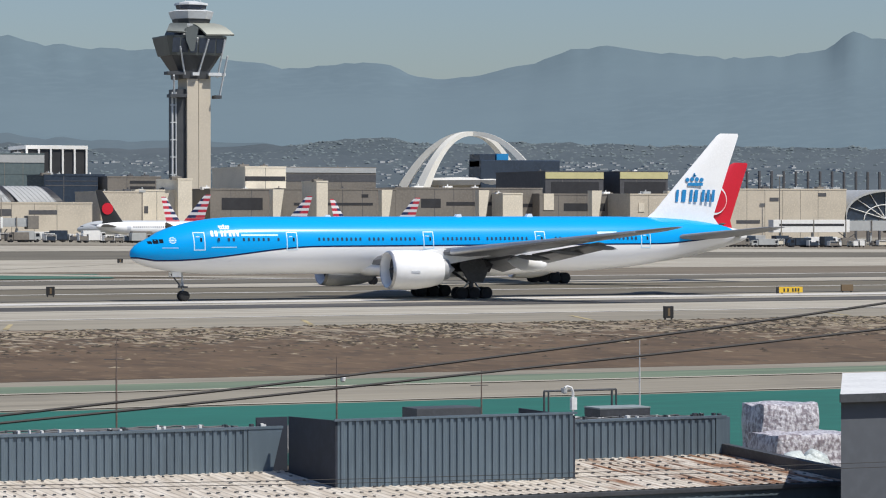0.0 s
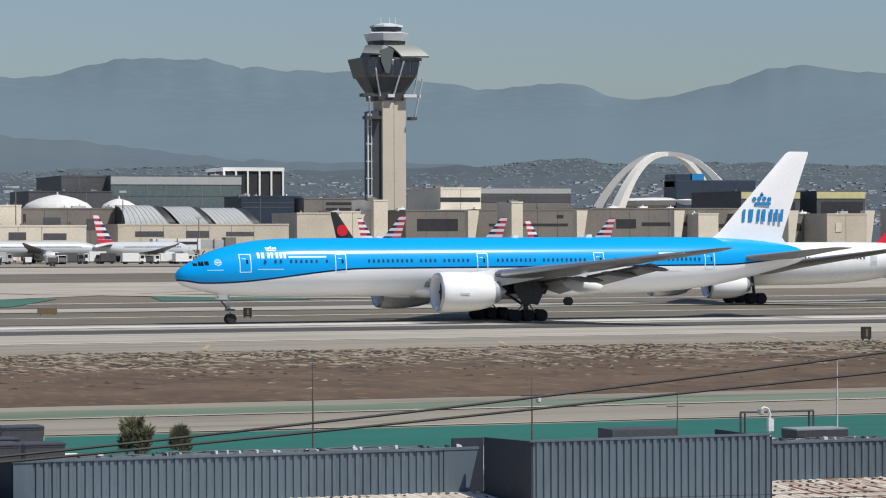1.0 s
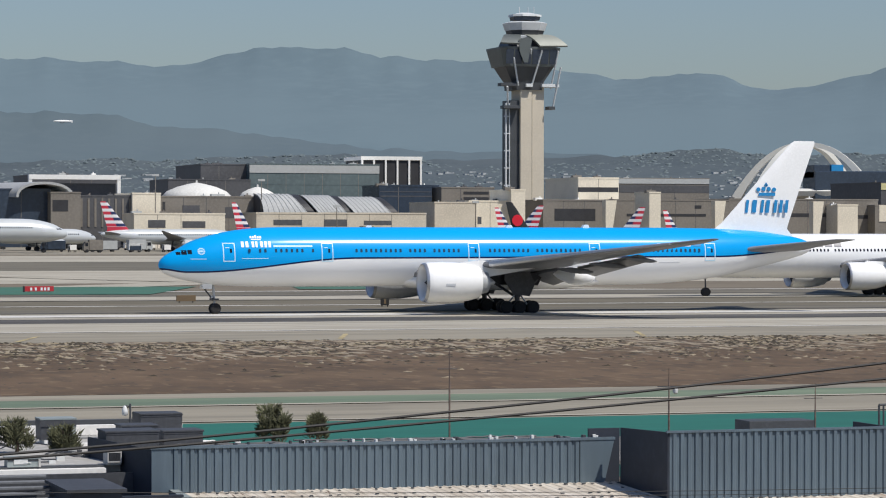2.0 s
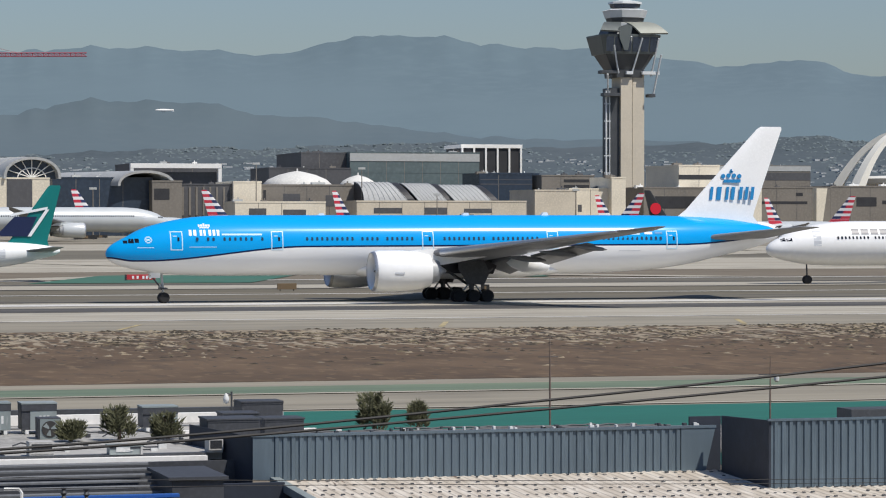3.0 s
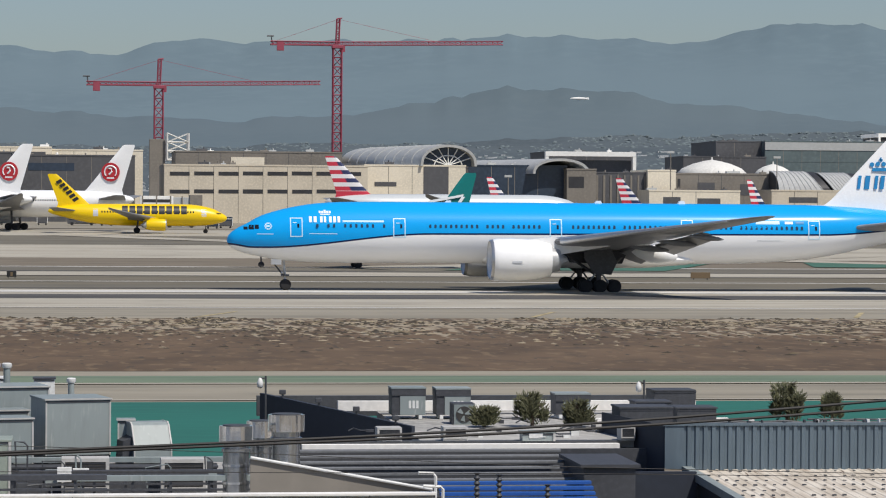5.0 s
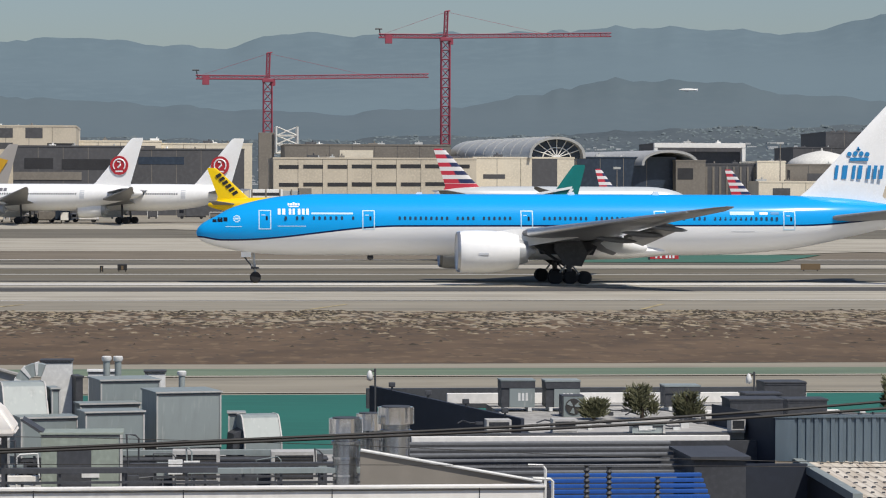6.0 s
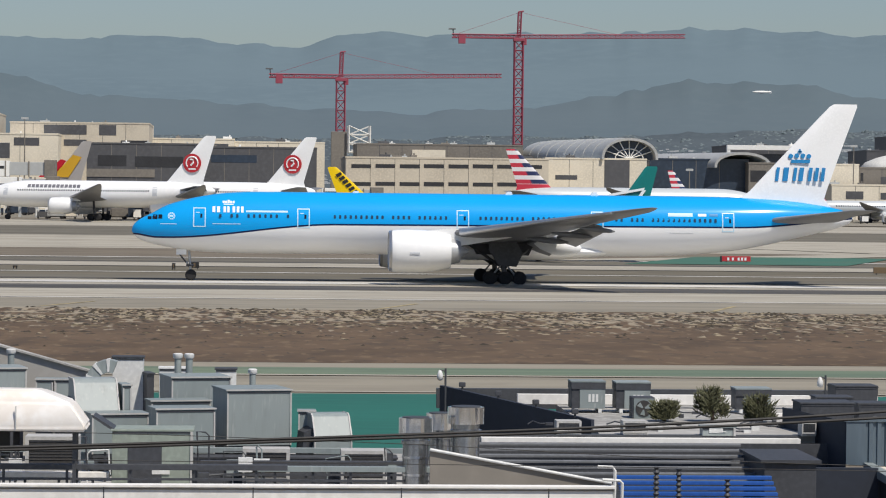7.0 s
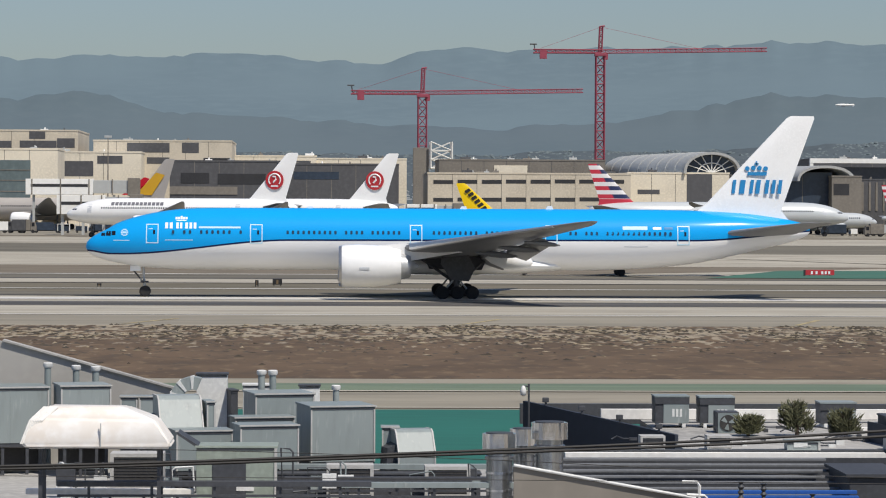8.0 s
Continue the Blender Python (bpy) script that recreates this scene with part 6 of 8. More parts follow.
# grey-finned wide-body behind the pier
a, fx, fy = radians(-20), -39.5, 752
nx, ny = fx - 63 * math.cos(a), fy - 63 * math.sin(a)
j, fin = jet_like("airliner", nx, ny, rise(ny, nx), -20, 63, 0.95, 5.3, 18.3, WARM_GREY, WARM_GREY, WHITE_GLOSS, "grey wide-body airliner with amber and red fin stripes")
slab(fin, [(52.4, 9.0), (57.0, 9.0), (60.6, 14.2), (58.2, 14.8)], OCHRE, 0.42)
slab(fin, [(48.6, 9.0), (52.3, 9.0), (56.0, 13.2), (54.8, 13.6)], RED, 0.43)
# silver wide-body with a striped fin
jet_like("airliner", 61.7 + 62, 690, rise(690, 100), 180, 62.0, 0.93, 5.2, 17.0, SILVER, STRIPES, SILVER, "silver wide-body airliner with a striped red, white and blue fin")
# silver narrow-bodies with striped fins: one built, the rest copied
SILVERS = []
for fx, fy, rz in ((105.0, 722, 200), (137.4, 720, 180), (170.5, 718, 212), (248.4, 742, 205), (262.2, 742, -25), (291.5, 742, -25), (298.1, 745, 205), (323.6, 742, -25)):
    L = 36.0
    a = radians(rz)
    nx, ny = fx - L * math.cos(a), fy - L * math.sin(a)
    m = pose(nx, ny, rise(ny, nx), 0, 0, rz)
    if not SILVERS:
        SILVERS.append(jet_like("airliner", nx, ny, rise(ny, nx), rz, L, 0.62, 3.55, 12.4, SILVER, STRIPES, SILVER, "silver narrow-body airliner with a striped red, white and blue fin", group="parked narrow-bodies")[0])
    else:
        SILVERS.append(copy_thing(SILVERS[0], m))
# white narrow-body with a black fin
BLACKFIN, fin = jet_like("airliner", 223.4 + 38, 720, rise(720, 240), 180, 38.0, 0.63, 3.55, 13.6, WHITE_GLOSS, BLACKISH, WHITE_GLOSS, "white narrow-body airliner with a black fin, taxiing past the terminal")
disc(fin, 35.0, 8.8, 1.5, RED, 0.3)


# ---- roofs and plant in the foreground ----
def galvanised():
    """Weathered zinc sheet; every box has a tone of its own, with stains running down."""
    m, nt, b = principled("galvanised_sheet", 0.5, 0.0)
    r = nt.nodes.new("ShaderNodeObjectInfo").outputs["Random"]
    c = mixer(nt, r, (0.205, 0.24, 0.24), (0.285, 0.32, 0.315))
    c = mixer(nt, arith(nt, 'MULTIPLY', ramp(nt, grain(nt, 0.5, (0.5, 0.5, 2.5), 5.0), 0.45, 0.75), 0.5), c, (0.18, 0.20, 0.195))
    c = mixer(nt, arith(nt, 'MULTIPLY', ramp(nt, grain(nt, 0.12, (1, 1, 6), 4.0), 0.55, 0.8), 0.6), c, (0.40, 0.42, 0.41))
    nt.links.new(c, b.inputs["Base Color"])
    return m


M_GALV = galvanised()
M_GREENGREY = paint("grey_green_painted_sheet", (0.30, 0.34, 0.29), 0.5, 0.1, vary=0.18, size=0.5)
M_WHITEUNIT = paint("white_painted_sheet", (0.68, 0.68, 0.66), 0.55, vary=0.14, size=0.4)
M_FRAME = paint("pale_grey_unit_frame", (0.46, 0.45, 0.43), 0.6, vary=0.14, size=0.4)
M_DARKUNIT = paint("dark_grey_sheet", (0.055, 0.058, 0.066), 0.6, vary=0.25, size=0.4)
M_GRILLE = paint("dark_grille", (0.045, 0.042, 0.04), 0.7, vary=0.3, size=0.2)
# Upright light and dark streaks paint the reflections these flues would carry.
M_STEELD = paint("dull_flue_steel", (0.46, 0.47, 0.48), 0.24, 0.9, vary=0.45, size=0.3, stretch=(1, 1, 6))
M_STEEL = paint("bright_flue_steel", (0.80, 0.81, 0.82), 0.12, 0.95, vary=0.35, size=0.3, stretch=(1, 1, 6))
# Near-black navy carries the shade of walls turned from the sun.
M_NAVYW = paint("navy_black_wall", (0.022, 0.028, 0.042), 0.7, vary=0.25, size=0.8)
M_CORRU = paint("slate_blue_corrugated_sheet", (0.118, 0.158, 0.19), 0.5, 0.15, vary=0.14, size=0.6, stretch=(1, 1, 6))
M_DECK = paint("grey_roofing_felt", (0.36, 0.35, 0.33), 0.9, vary=0.3, size=0.8)
M_DIRTYW = paint("dusty_white_parapet", (0.80, 0.78, 0.74), 0.8, vary=0.12, size=0.6)
M_TRIM = paint("slate_metal_trim", (0.06, 0.064, 0.07), 0.6, vary=0.25, size=0.3)
M_BLUEB = paint("bright_blue_slats", (0.016, 0.088, 0.33), 0.45, vary=0.15, size=0.4)
M_LOUVRE = paint("grey_louvre_slats", (0.15, 0.155, 0.16), 0.6, vary=0.2, size=0.5)
def wrap_mat():
    """Clear film over pale and mauve packs: crumpled, with bright folds and dark gaps."""
    m, nt, b = principled("crumpled_plastic_wrap", 0.3)
    c = mixer(nt, ramp(nt, grain(nt, 0.13, (1, 1, 1.4), 6.0), 0.38, 0.62), (0.27, 0.235, 0.255), (0.66, 0.64, 0.66))
    c = mixer(nt, ramp(nt, grain(nt, 0.09, (1, 1, 1), 3.0), 0.62, 0.7), c, (0.78, 0.78, 0.80))
    nt.links.new(c, b.inputs["Base Color"])
    bumped(nt, b, grain(nt, 0.16, (1, 1, 1), 5.0), 0.8, 0.06)
    return m


M_WRAP = wrap_mat()
M_SHEETING = paint("pale_green_white_sheeting", (0.55, 0.60, 0.58), 0.5, vary=0.3, size=0.3, bump=0.5)
M_LEAF = paint("olive_foliage", (0.105, 0.108, 0.054), 0.8, vary=0.5, size=0.12)
M_BARK = paint("brown_bark", (0.10, 0.07, 0.05), 0.9, vary=0.3, size=0.1)
M_MAST = paint("rusty_brown_mast", (0.17, 0.125, 0.10), 0.7, vary=0.3, size=0.3)
M_CABLE = paint("black_cable", (0.03, 0.028, 0.026), 0.7, vary=0.2, size=0.3)


def rust_roof_mat():
    """Dusty pale sheet with rust streaks along the fall, heaviest at the east end."""
    m, nt, b = principled("rust_streaked_pale_sheet", 0.8)
    tc = nt.nodes.new("ShaderNodeTexCoord")
    sp = nt.nodes.new("ShaderNodeSeparateXYZ")
    nt.links.new(tc.outputs["Object"], sp.inputs[0])
    east = ramp(nt, sp.outputs[0], 2.0, 13.0)
    pale = mixer(nt, ramp(nt, grain(nt, 0.35, (1, 5, 1)), 0.35, 0.7), (0.47, 0.41, 0.335), (0.64, 0.585, 0.505))
    k = arith(nt, 'ADD', grain(nt, 0.6, (0.5, 5, 1), 6), arith(nt, 'MULTIPLY_ADD', east, 0.20, -0.09))
    c = mixer(nt, ramp(nt, k, 0.54, 0.72), pale, (0.24, 0.12, 0.062))
    c = mixer(nt, ramp(nt, arith(nt, 'ADD', grain(nt, 0.25, (0.6, 6, 1), 4), arith(nt, 'MULTIPLY', east, 0.10)), 0.66, 0.74), c, (0.12, 0.07, 0.045))
    nt.links.new(c, b.inputs["Base Color"])
    return m


M_RUSTROOF = rust_roof_mat()


def roof_box(x, y, z0, w, deep, h, mat, label, panel=False):
    turn = 13 if x < 3 and y > 70 and deep >= 0.8 and h > 1 else 0   # the plant deck stands askew to the street
    w -= deep * 0.2 if turn else 0
    b = thing("rooftop_box", x, y, z0, turn, label, "rooftop unit")
    low = 0.0 if panel or h < 1.0 else min(0.9, h * 0.36)   # tall boxes stand on dark legs
    part("body", boxed(-w / 2, w / 2, 0, deep, low, h - 0.05, bevel=0.015), mat, b)
    if low:
        for k in (-0.42, -0.1, 0.22, 0.42):
            part("leg", boxed(w * k - 0.04, w * k + 0.04, 0.05, 0.13, 0, low), M_DARKUNIT, b)
        part("skid", boxed(-w / 2, w / 2, 0.02, deep, low - 0.1, low), M_DARKUNIT, b)
        # Dark block stands for machinery and the shade beneath the box.
        part("underside_pipes", boxed(-w * 0.45, w * 0.45, deep * 0.4, deep * 0.7, 0.1, low - 0.12), M_GRILLE, b)
    part("lid", boxed(-w / 2 - 0.03, w / 2 + 0.03, -0.03, deep + 0.03, h - 0.05, h, bevel=0.012), M_DARKUNIT if "dark cap" in label else mat, b)
    n = max(1, int(w / 0.9))
    for i in range(1, n):
        part("seam", boxed(-w / 2 + w * i / n - 0.012, -w / 2 + w * i / n + 0.012, -0.012, 0.0, low + 0.02, h - 0.06), mat, b)
    part("seam", boxed(-w / 2 + 0.01, w / 2 - 0.01, -0.014, 0.0, h - 0.1, h - 0.06), M_DARKUNIT, b)
    if not panel and h > 1.0 and mat is M_GALV:   # folded corners and a rim under the lid
        for e in (-1, 1):
            part("corner_trim", boxed(e * (w / 2 - 0.012) - 0.02, e * (w / 2 - 0.012) + 0.02, -0.022, -0.002, low, h - 0.1), M_FRAME, b)
        part("lid_rim", boxed(-w / 2 - 0.035, w / 2 + 0.035, -0.04, -0.03, h - 0.035, h + 0.004), M_FRAME, b)
    if panel:
        part("access_panel", boxed(-w * 0.3, w * 0.12, -0.02, 0.0, h * 0.3, h * 0.8, bevel=0.008), M_DARKUNIT if mat is M_GREENGREY else M_WHITEUNIT, b)
        part("notice", boxed(0.0, w * 0.22, -0.03, -0.02, h * 0.42, h * 0.5), M_WHITEUNIT, b)
        part("edge_trim", boxed(w / 2 - 0.05, w / 2 + 0.01, -0.03, -0.004, 0.0, h - 0.05), M_FRAME, b)
        if mat is M_GREENGREY:
            bm = bmesh.new()
            prism(bm, [(-w / 2 + 0.05, h), (-w / 2 - 0.42, h + 0.30), (-w / 2 - 0.44, h + 0.25), (-w / 2, h - 0.04)], 0.05, deep - 0.05)
            part("open_flap", bm, M_DARKUNIT, b, "dark open flap")
    return b


def duct_hood(x, y, z0, w, deep, h, mat, label):
    """A sheet-metal hood: a box whose front is folded back above, on a flanged curb, with a dark left side."""
    b = thing("duct_hood", x, y, z0, 13, label, "duct")
    fold = [(0.0, 0.0), (0.0, h * 0.66), (deep * 0.32, h * 0.96), (deep * 0.45, h), (deep, h), (deep, 0.0)]
    bm = bmesh.new()
    loft(bm, [[(k, p, q) for p, q in fold] for k in (-w / 2, w / 2)])
    bmesh.ops.bevel(bm, geom=bm.edges[:], offset=0.012, segments=1, affect='EDGES')
    part("hood", bm, mat, b)
    for k in (-w / 2, w / 2):
        bm = bmesh.new()
        loft(bm, [[(k + e, p - 0.015 if p < deep * 0.5 else p, q + 0.012) for p, q in fold[:5]] + [(k + e, p + 0.03, q - 0.03) for p, q in fold[4::-1]] for e in (-0.018, 0.018)])
        part("folded_edge", bm, M_FRAME, b)
    part("flange", boxed(-w / 2 - 0.03, w / 2 + 0.03, -0.03, 0.01, h * 0.64, h * 0.665), M_FRAME, b)
    # Added dark wedge on the left stands for the hood's shaded side.
    bm = bmesh.new()
    loft(bm, [[(-w / 2 - 0.3, 0.25, 0), (-w / 2, 0.2, 0), (-w / 2, deep, 0), (-w / 2 - 0.3, deep, 0)],
              [(-w / 2 - 0.22, 0.25, h * 0.72), (-w / 2, 0.2, h * 0.78), (-w / 2, deep, h * 0.8), (-w / 2 - 0.22, deep, h * 0.72)]])
    part("side_duct", bm, M_DARKUNIT, b)
    part("curb", boxed(-w / 2 - 0.08, w / 2 + 0.08, -0.08, deep + 0.05, 0, 0.12), M_WHITEUNIT, b)


def window_unit(x, y, z0, w, deep, h, mat, label):
    b = thing("cooling_unit", x, y, z0, 0, label, "air conditioner")
    part("body", boxed(-w / 2, w / 2, 0.03, deep, 0, h, bevel=0.01), mat, b)
    f = 0.085 * min(1.0, w)
    hb = h - min(0.8, h * 0.8)
    for q in ((-w / 2, w / 2, h - f, h), (-w / 2, w / 2, hb, hb + f)):
        part("frame_bar", boxed(q[0], q[1], -0.02, 0.03, q[2], q[3]), mat, b)
    for s in (-1, 1):
        part("frame_bar", boxed(s * (w / 2 - f / 2) - f / 2, s * (w / 2 - f / 2) + f / 2, -0.02, 0.03, hb + f, h - f), mat, b)
    part("grille", boxed(-w / 2 + f, w / 2 - f, 0.0, 0.03, hb + f, h - f), M_GRILLE, b)
    n = 9
    for i in range(n):
        z = hb + f + (h - hb - 2 * f) * (i + 0.5) / n
        part("slat", boxed(-w / 2 + f, w / 2 - f, -0.012, 0.0, z - 0.006, z + 0.006), M_DARKUNIT, b)


def chimney(x, y, z0, w, deep, h, mat, label):
    b = thing("flue", x, y + w / 2, z0, 0, label, "flue", "steel flues")
    r = w / 2
    bm = bmesh.new()
    turned(bm, [(0, r * 0.82), (h - 0.62, r * 0.82), (h - 0.6, r * 0.92), (h - 0.54, r * 0.92), (h - 0.52, r * 0.8), (h - 0.4, r * 0.8)], 28)
    part("pipe", bm, M_STEELD, b, smooth=40)
    bm = bmesh.new()
    n = 28
    rings = [[(math.cos(6.2832 * i / n) * r * (1.0 + 0.07 * (i // 2 % 2)), math.sin(6.2832 * i / n) * r * (1.0 + 0.07 * (i // 2 % 2)), z) for i in range(n)] for z in (h - 0.4, h - 0.02)]
    loft(bm, rings)
    part("cowl", bm, M_STEEL, b, "ribbed bright steel cowl")
    bm = bmesh.new()
    turned(bm, [(h - 0.02, r * 0.85), (h, r * 0.85)], 24)
    part("cap", bm, M_DARKUNIT, b)
    for z in (0.7, 1.1):
        bm = bmesh.new()
        turned(bm, [(z, r * 0.83), (z, r * 0.86), (z + 0.05, r * 0.86), (z + 0.05, r * 0.83)], 28)
        part("band", bm, M_STEEL, b)


def vent_pipe(x, y, z0, w, deep, h, mat, label):
    b = thing("vent_pipe", x, y, z0, 0, label, "pipe")
    bm = bmesh.new()
    turned(bm, [(0, w * 0.38), (h - 0.12, w * 0.38)], 14)
    part("pipe", bm, mat, b, smooth=40)
    bm = bmesh.new()
    turned(bm, [(h - 0.14, w * 0.46), (h - 0.1, w * 0.56), (h - 0.02, w * 0.56), (h, w * 0.4)], 14)
    part("cap", bm, M_WHITEUNIT, b, smooth=40)


def condenser(x, y, z0, w, deep, h, mat, label):
    b = thing("condenser", x, y, z0, 0, label, "air conditioner", "rooftop condensers")
    part("body", boxed(-w * 0.26, w / 2, 0, deep, 0.12, h - 0.22, bevel=0.015), mat, b)
    # Left part in dark sheet colour stands for the shaded left side.
    part("side_panel", boxed(-w / 2, -w * 0.26, 0.02, deep, 0.12, h - 0.22, bevel=0.015), M_DARKUNIT, b)
    part("top_band", boxed(-w / 2 - 0.01, w / 2 + 0.01, -0.01, deep, h - 0.22, h - 0.02, bevel=0.01), M_DARKUNIT, b)
    part("top", boxed(-w / 2 - 0.02, w / 2 + 0.02, -0.02, deep + 0.02, h - 0.02, h + 0.02), mat, b)
    for s in (-1, 1):
        part("rail", boxed(s * w * 0.35 - 0.05, s * w * 0.35 + 0.05, 0, deep, 0, 0.12), M_WHITEUNIT, b)
    for i in range(3):
        part("notice", boxed(w * (0.0 + 0.11 * i), w * (0.07 + 0.11 * i), -0.008, 0.0, h * 0.35, h * 0.6), M_WHITEUNIT, b)


def fan_unit(x, y, z0, w, deep, h, mat, label):
    b = thing("fan_unit", x, y, z0, 0, label, "fan")
    part("body", boxed(-w / 2, w / 2, 0.02, deep, 0, h, bevel=0.015), M_DARKUNIT, b)
    part("front", boxed(-w / 2 + 0.04, w / 2, 0.0, 0.02, h - 0.6, h - 0.03), M_GALV, b)
    bm = bmesh.new()
    turned(bm, [(-0.02, 0.23), (0.0, 0.23)], 20, 'Y', 0, (0, 0, h - 0.31))
    part("fan_opening", bm, M_GRILLE, b)
    for k in range(3):
        a = 2.09 * k + 0.4
        bm = bmesh.new()
        v = [bm.verts.new((r * math.cos(q), -0.03, h - 0.31 + r * math.sin(q))) for r, q in ((0.04, a - 0.5), (0.2, a - 0.4), (0.21, a + 0.3), (0.04, a + 0.5))]
        bm.faces.new(v)
        part("fan_blade", bm, M_GALV, b)


def shrub(x, y, z0, r, h, seed):
    """A small conifer-like shrub: a short trunk, many twigs, and clumps of small leaves with gaps."""
    rnd = random.Random(seed)
    b = thing("shrub", x, y, z0, 0, "small olive-green shrub growing beside the roof", "shrub", "rooftop shrubs")
    bm = bmesh.new()
    rod(bm, (0, 0, 0), (0.03, 0, h * 0.8), 0.06, 0.015, 7)
    for _ in range(14):
        z = rnd.uniform(0.25, 0.8) * h
        a = rnd.uniform(0, 6.28)
        l = r * rnd.uniform(0.4, 0.8)
        rod(bm, (0.02, 0, z), (math.cos(a) * l, math.sin(a) * l, z + rnd.uniform(0.1, 0.35) * h), 0.018, 0.006, 5)
    part("trunk", bm, M_BARK, b)
    vs, fs = [], []
    lobes = [(rnd.uniform(-0.55, 0.55) * r, rnd.uniform(-0.4, 0.4) * r, rnd.uniform(0.25, 0.8) * h, rnd.uniform(0.22, 0.42) * r) for _ in range(9)] + [(0.1 * r, 0, h * 0.85, 0.2 * r)]
    for _ in range(2000):
        cx, cy, cz, cr = rnd.choice(lobes)
        a = rnd.uniform(0, 6.28)
        q = cr * rnd.random() ** 0.5
        z = min(h, max(0.06, cz + rnd.gauss(0, 0.5) * cr * 1.5))
        c = Vector((cx + math.cos(a) * q, cy + math.sin(a) * q, z))
        d = Vector((math.cos(a) * 0.5 + rnd.uniform(-.4, .4), math.sin(a) * 0.5 + rnd.uniform(-.4, .4), rnd.uniform(0.3, 1.0))).normalized()
        s = d.orthogonal().normalized() * rnd.uniform(0.012, 0.03)
        l = rnd.uniform(0.07, 0.24)
        i = len(vs)
        vs += [c - s, c + s, c + d * l * 0.6 + s * 0.7, c + d * l, c + d * l * 0.6 - s * 0.7]
        fs.append((i, i + 1, i + 2, i + 3, i + 4))
    me = bpy.data.meshes.new("crown")
    me.from_pydata(vs, [], fs)
    me.materials.append(M_LEAF)
    o = new("crown", me)
    o.parent = b


def corrugated(name, a, b, z0, z1, pitch, mat, parent=None, lean=0.0, sloped=None):
    """A wall of trapezoid-ribbed sheet from a to b on the plan."""
    a, b = Vector((*a, 0)), Vector((*b, 0))
    d = (b - a).normalized()
    n = Vector((d.y, -d.x, 0))
    cnt = max(1, int((b - a).length / pitch))
    prof = []
    for i in range(cnt):
        s = (b - a).length * i / cnt
        p = (b - a).length / cnt
        prof += [(s, 0), (s + p * 0.30, 0), (s + p * 0.42, 0.045), (s + p * 0.86, 0.045), (s + p * 0.98, 0)]
    prof.append(((b - a).length, 0))
    bm = bmesh.new()
    rows = []
    for z in (z0, z1):
        rows.append([bm.verts.new(a + d * s + n * o + Vector((0, 0, z)) - n * (lean if z == z1 else 0)) for s, o in prof])
    back = []
    for z in (z0, z1):
        back.append([bm.verts.new(a + d * s - n * 0.06 + Vector((0, 0, z)) - n * (lean if z == z1 else 0)) for s, o in (prof[0], prof[-1])])
    for i in range(len(prof) - 1):
        bm.faces.new((rows[0][i], rows[0][i + 1], rows[1][i + 1], rows[1][i]))
    bm.faces.new((back[0][0], back[0][1], back[1][1], back[1][0]))
    return part(name, bm, mat, parent)


roof_box(-8.41, 78, 1.6, 2.35, 1.6, 2.35, M_GALV, "pale galvanised rooftop ventilation box")
roof_box(-6.37, 77.5, 1.6, 1.62, 1.5, 2.43, M_GALV, "pale galvanised rooftop ventilation box")
roof_box(-5.21, 77, 1.6, 0.44, 0.5, 2.18, M_GALV, "small pale rooftop condenser")
roof_box(-4.73, 77, 1.6, 0.39, 0.5, 2.18, M_GALV, "small pale rooftop condenser")
duct_hood(-3.66, 74, 1.6, 1.09, 1.2, 2.35, M_GALV, "pale sheet-metal duct hood with a sloped face")
roof_box(-2.94, 74.2, 1.6, 0.37, 0.8, 2.23, M_GALV, "pale galvanised rooftop ventilation box")
roof_box(-3.13, 79.5, 1.6, 0.83, 0.6, 2.64, M_WHITEUNIT, "white rooftop panel box with a dark cap")
roof_box(-2.50, 79, 1.6, 0.35, 0.8, 2.23, M_DARKUNIT, "dark rooftop duct riser")
roof_box(-1.89, 79.6, 1.6, 0.80, 0.5, 2.35, M_WHITEUNIT, "white rooftop panel box")
roof_box(-1.10, 76.5, 1.6, 1.89, 1.6, 2.29, M_GALV, "pale galvanised rooftop ventilation box")
roof_box(-0.48, 79.8, 1.6, 0.56, 0.5, 2.32, M_WHITEUNIT, "white rooftop panel box with a dark cap")
roof_box(0.40, 73, 1.6, 1.98, 1.7, 2.20, M_GALV, "large pale galvanised air handler with a capped top")
roof_box(-1.41, 72, 1.6, 1.66, 1.0, 1.79, M_GALV, "pale galvanised rooftop ventilation box")
roof_box(-3.05, 73, 1.6, 1.62, 1.0, 1.58, M_GALV, "pale galvanised rooftop ventilation box")
roof_box(-1.59, 75, 1.6, 1.70, 0.8, 1.78, M_GALV, "pale galvanised rooftop ventilation box")
roof_box(-2.04, 66, 1.6, 1.81, 1.1, 1.75, M_GREENGREY, "grey-green rooftop plant cabinet with a dark front", panel=True)
duct_hood(2.24, 72.5, 1.6, 0.94, 0.9, 1.62, M_GALV, "pale sheet-metal duct hood with a sloped face")
roof_box(1.59, 73.2, 1.6, 0.41, 0.5, 1.67, M_GALV, "narrow pale rooftop duct")
window_unit(-4.38, 67.5, 1.6, 1.23, 0.8, 1.45, M_FRAME, "pale-framed rooftop cooling unit with a dark grille")
window_unit(0.56, 70, 1.6, 1.13, 0.7, 0.97, M_FRAME, "pale-framed rooftop cooling unit with a dark grille")
window_unit(2.90, 70, 1.6, 1.09, 0.7, 0.94, M_FRAME, "pale-framed rooftop cooling unit with a dark grille")
roof_box(1.27, 71, 1.6, 4.95, 0.8, 0.69, M_DARKUNIT, "low dark rooftop plinth")
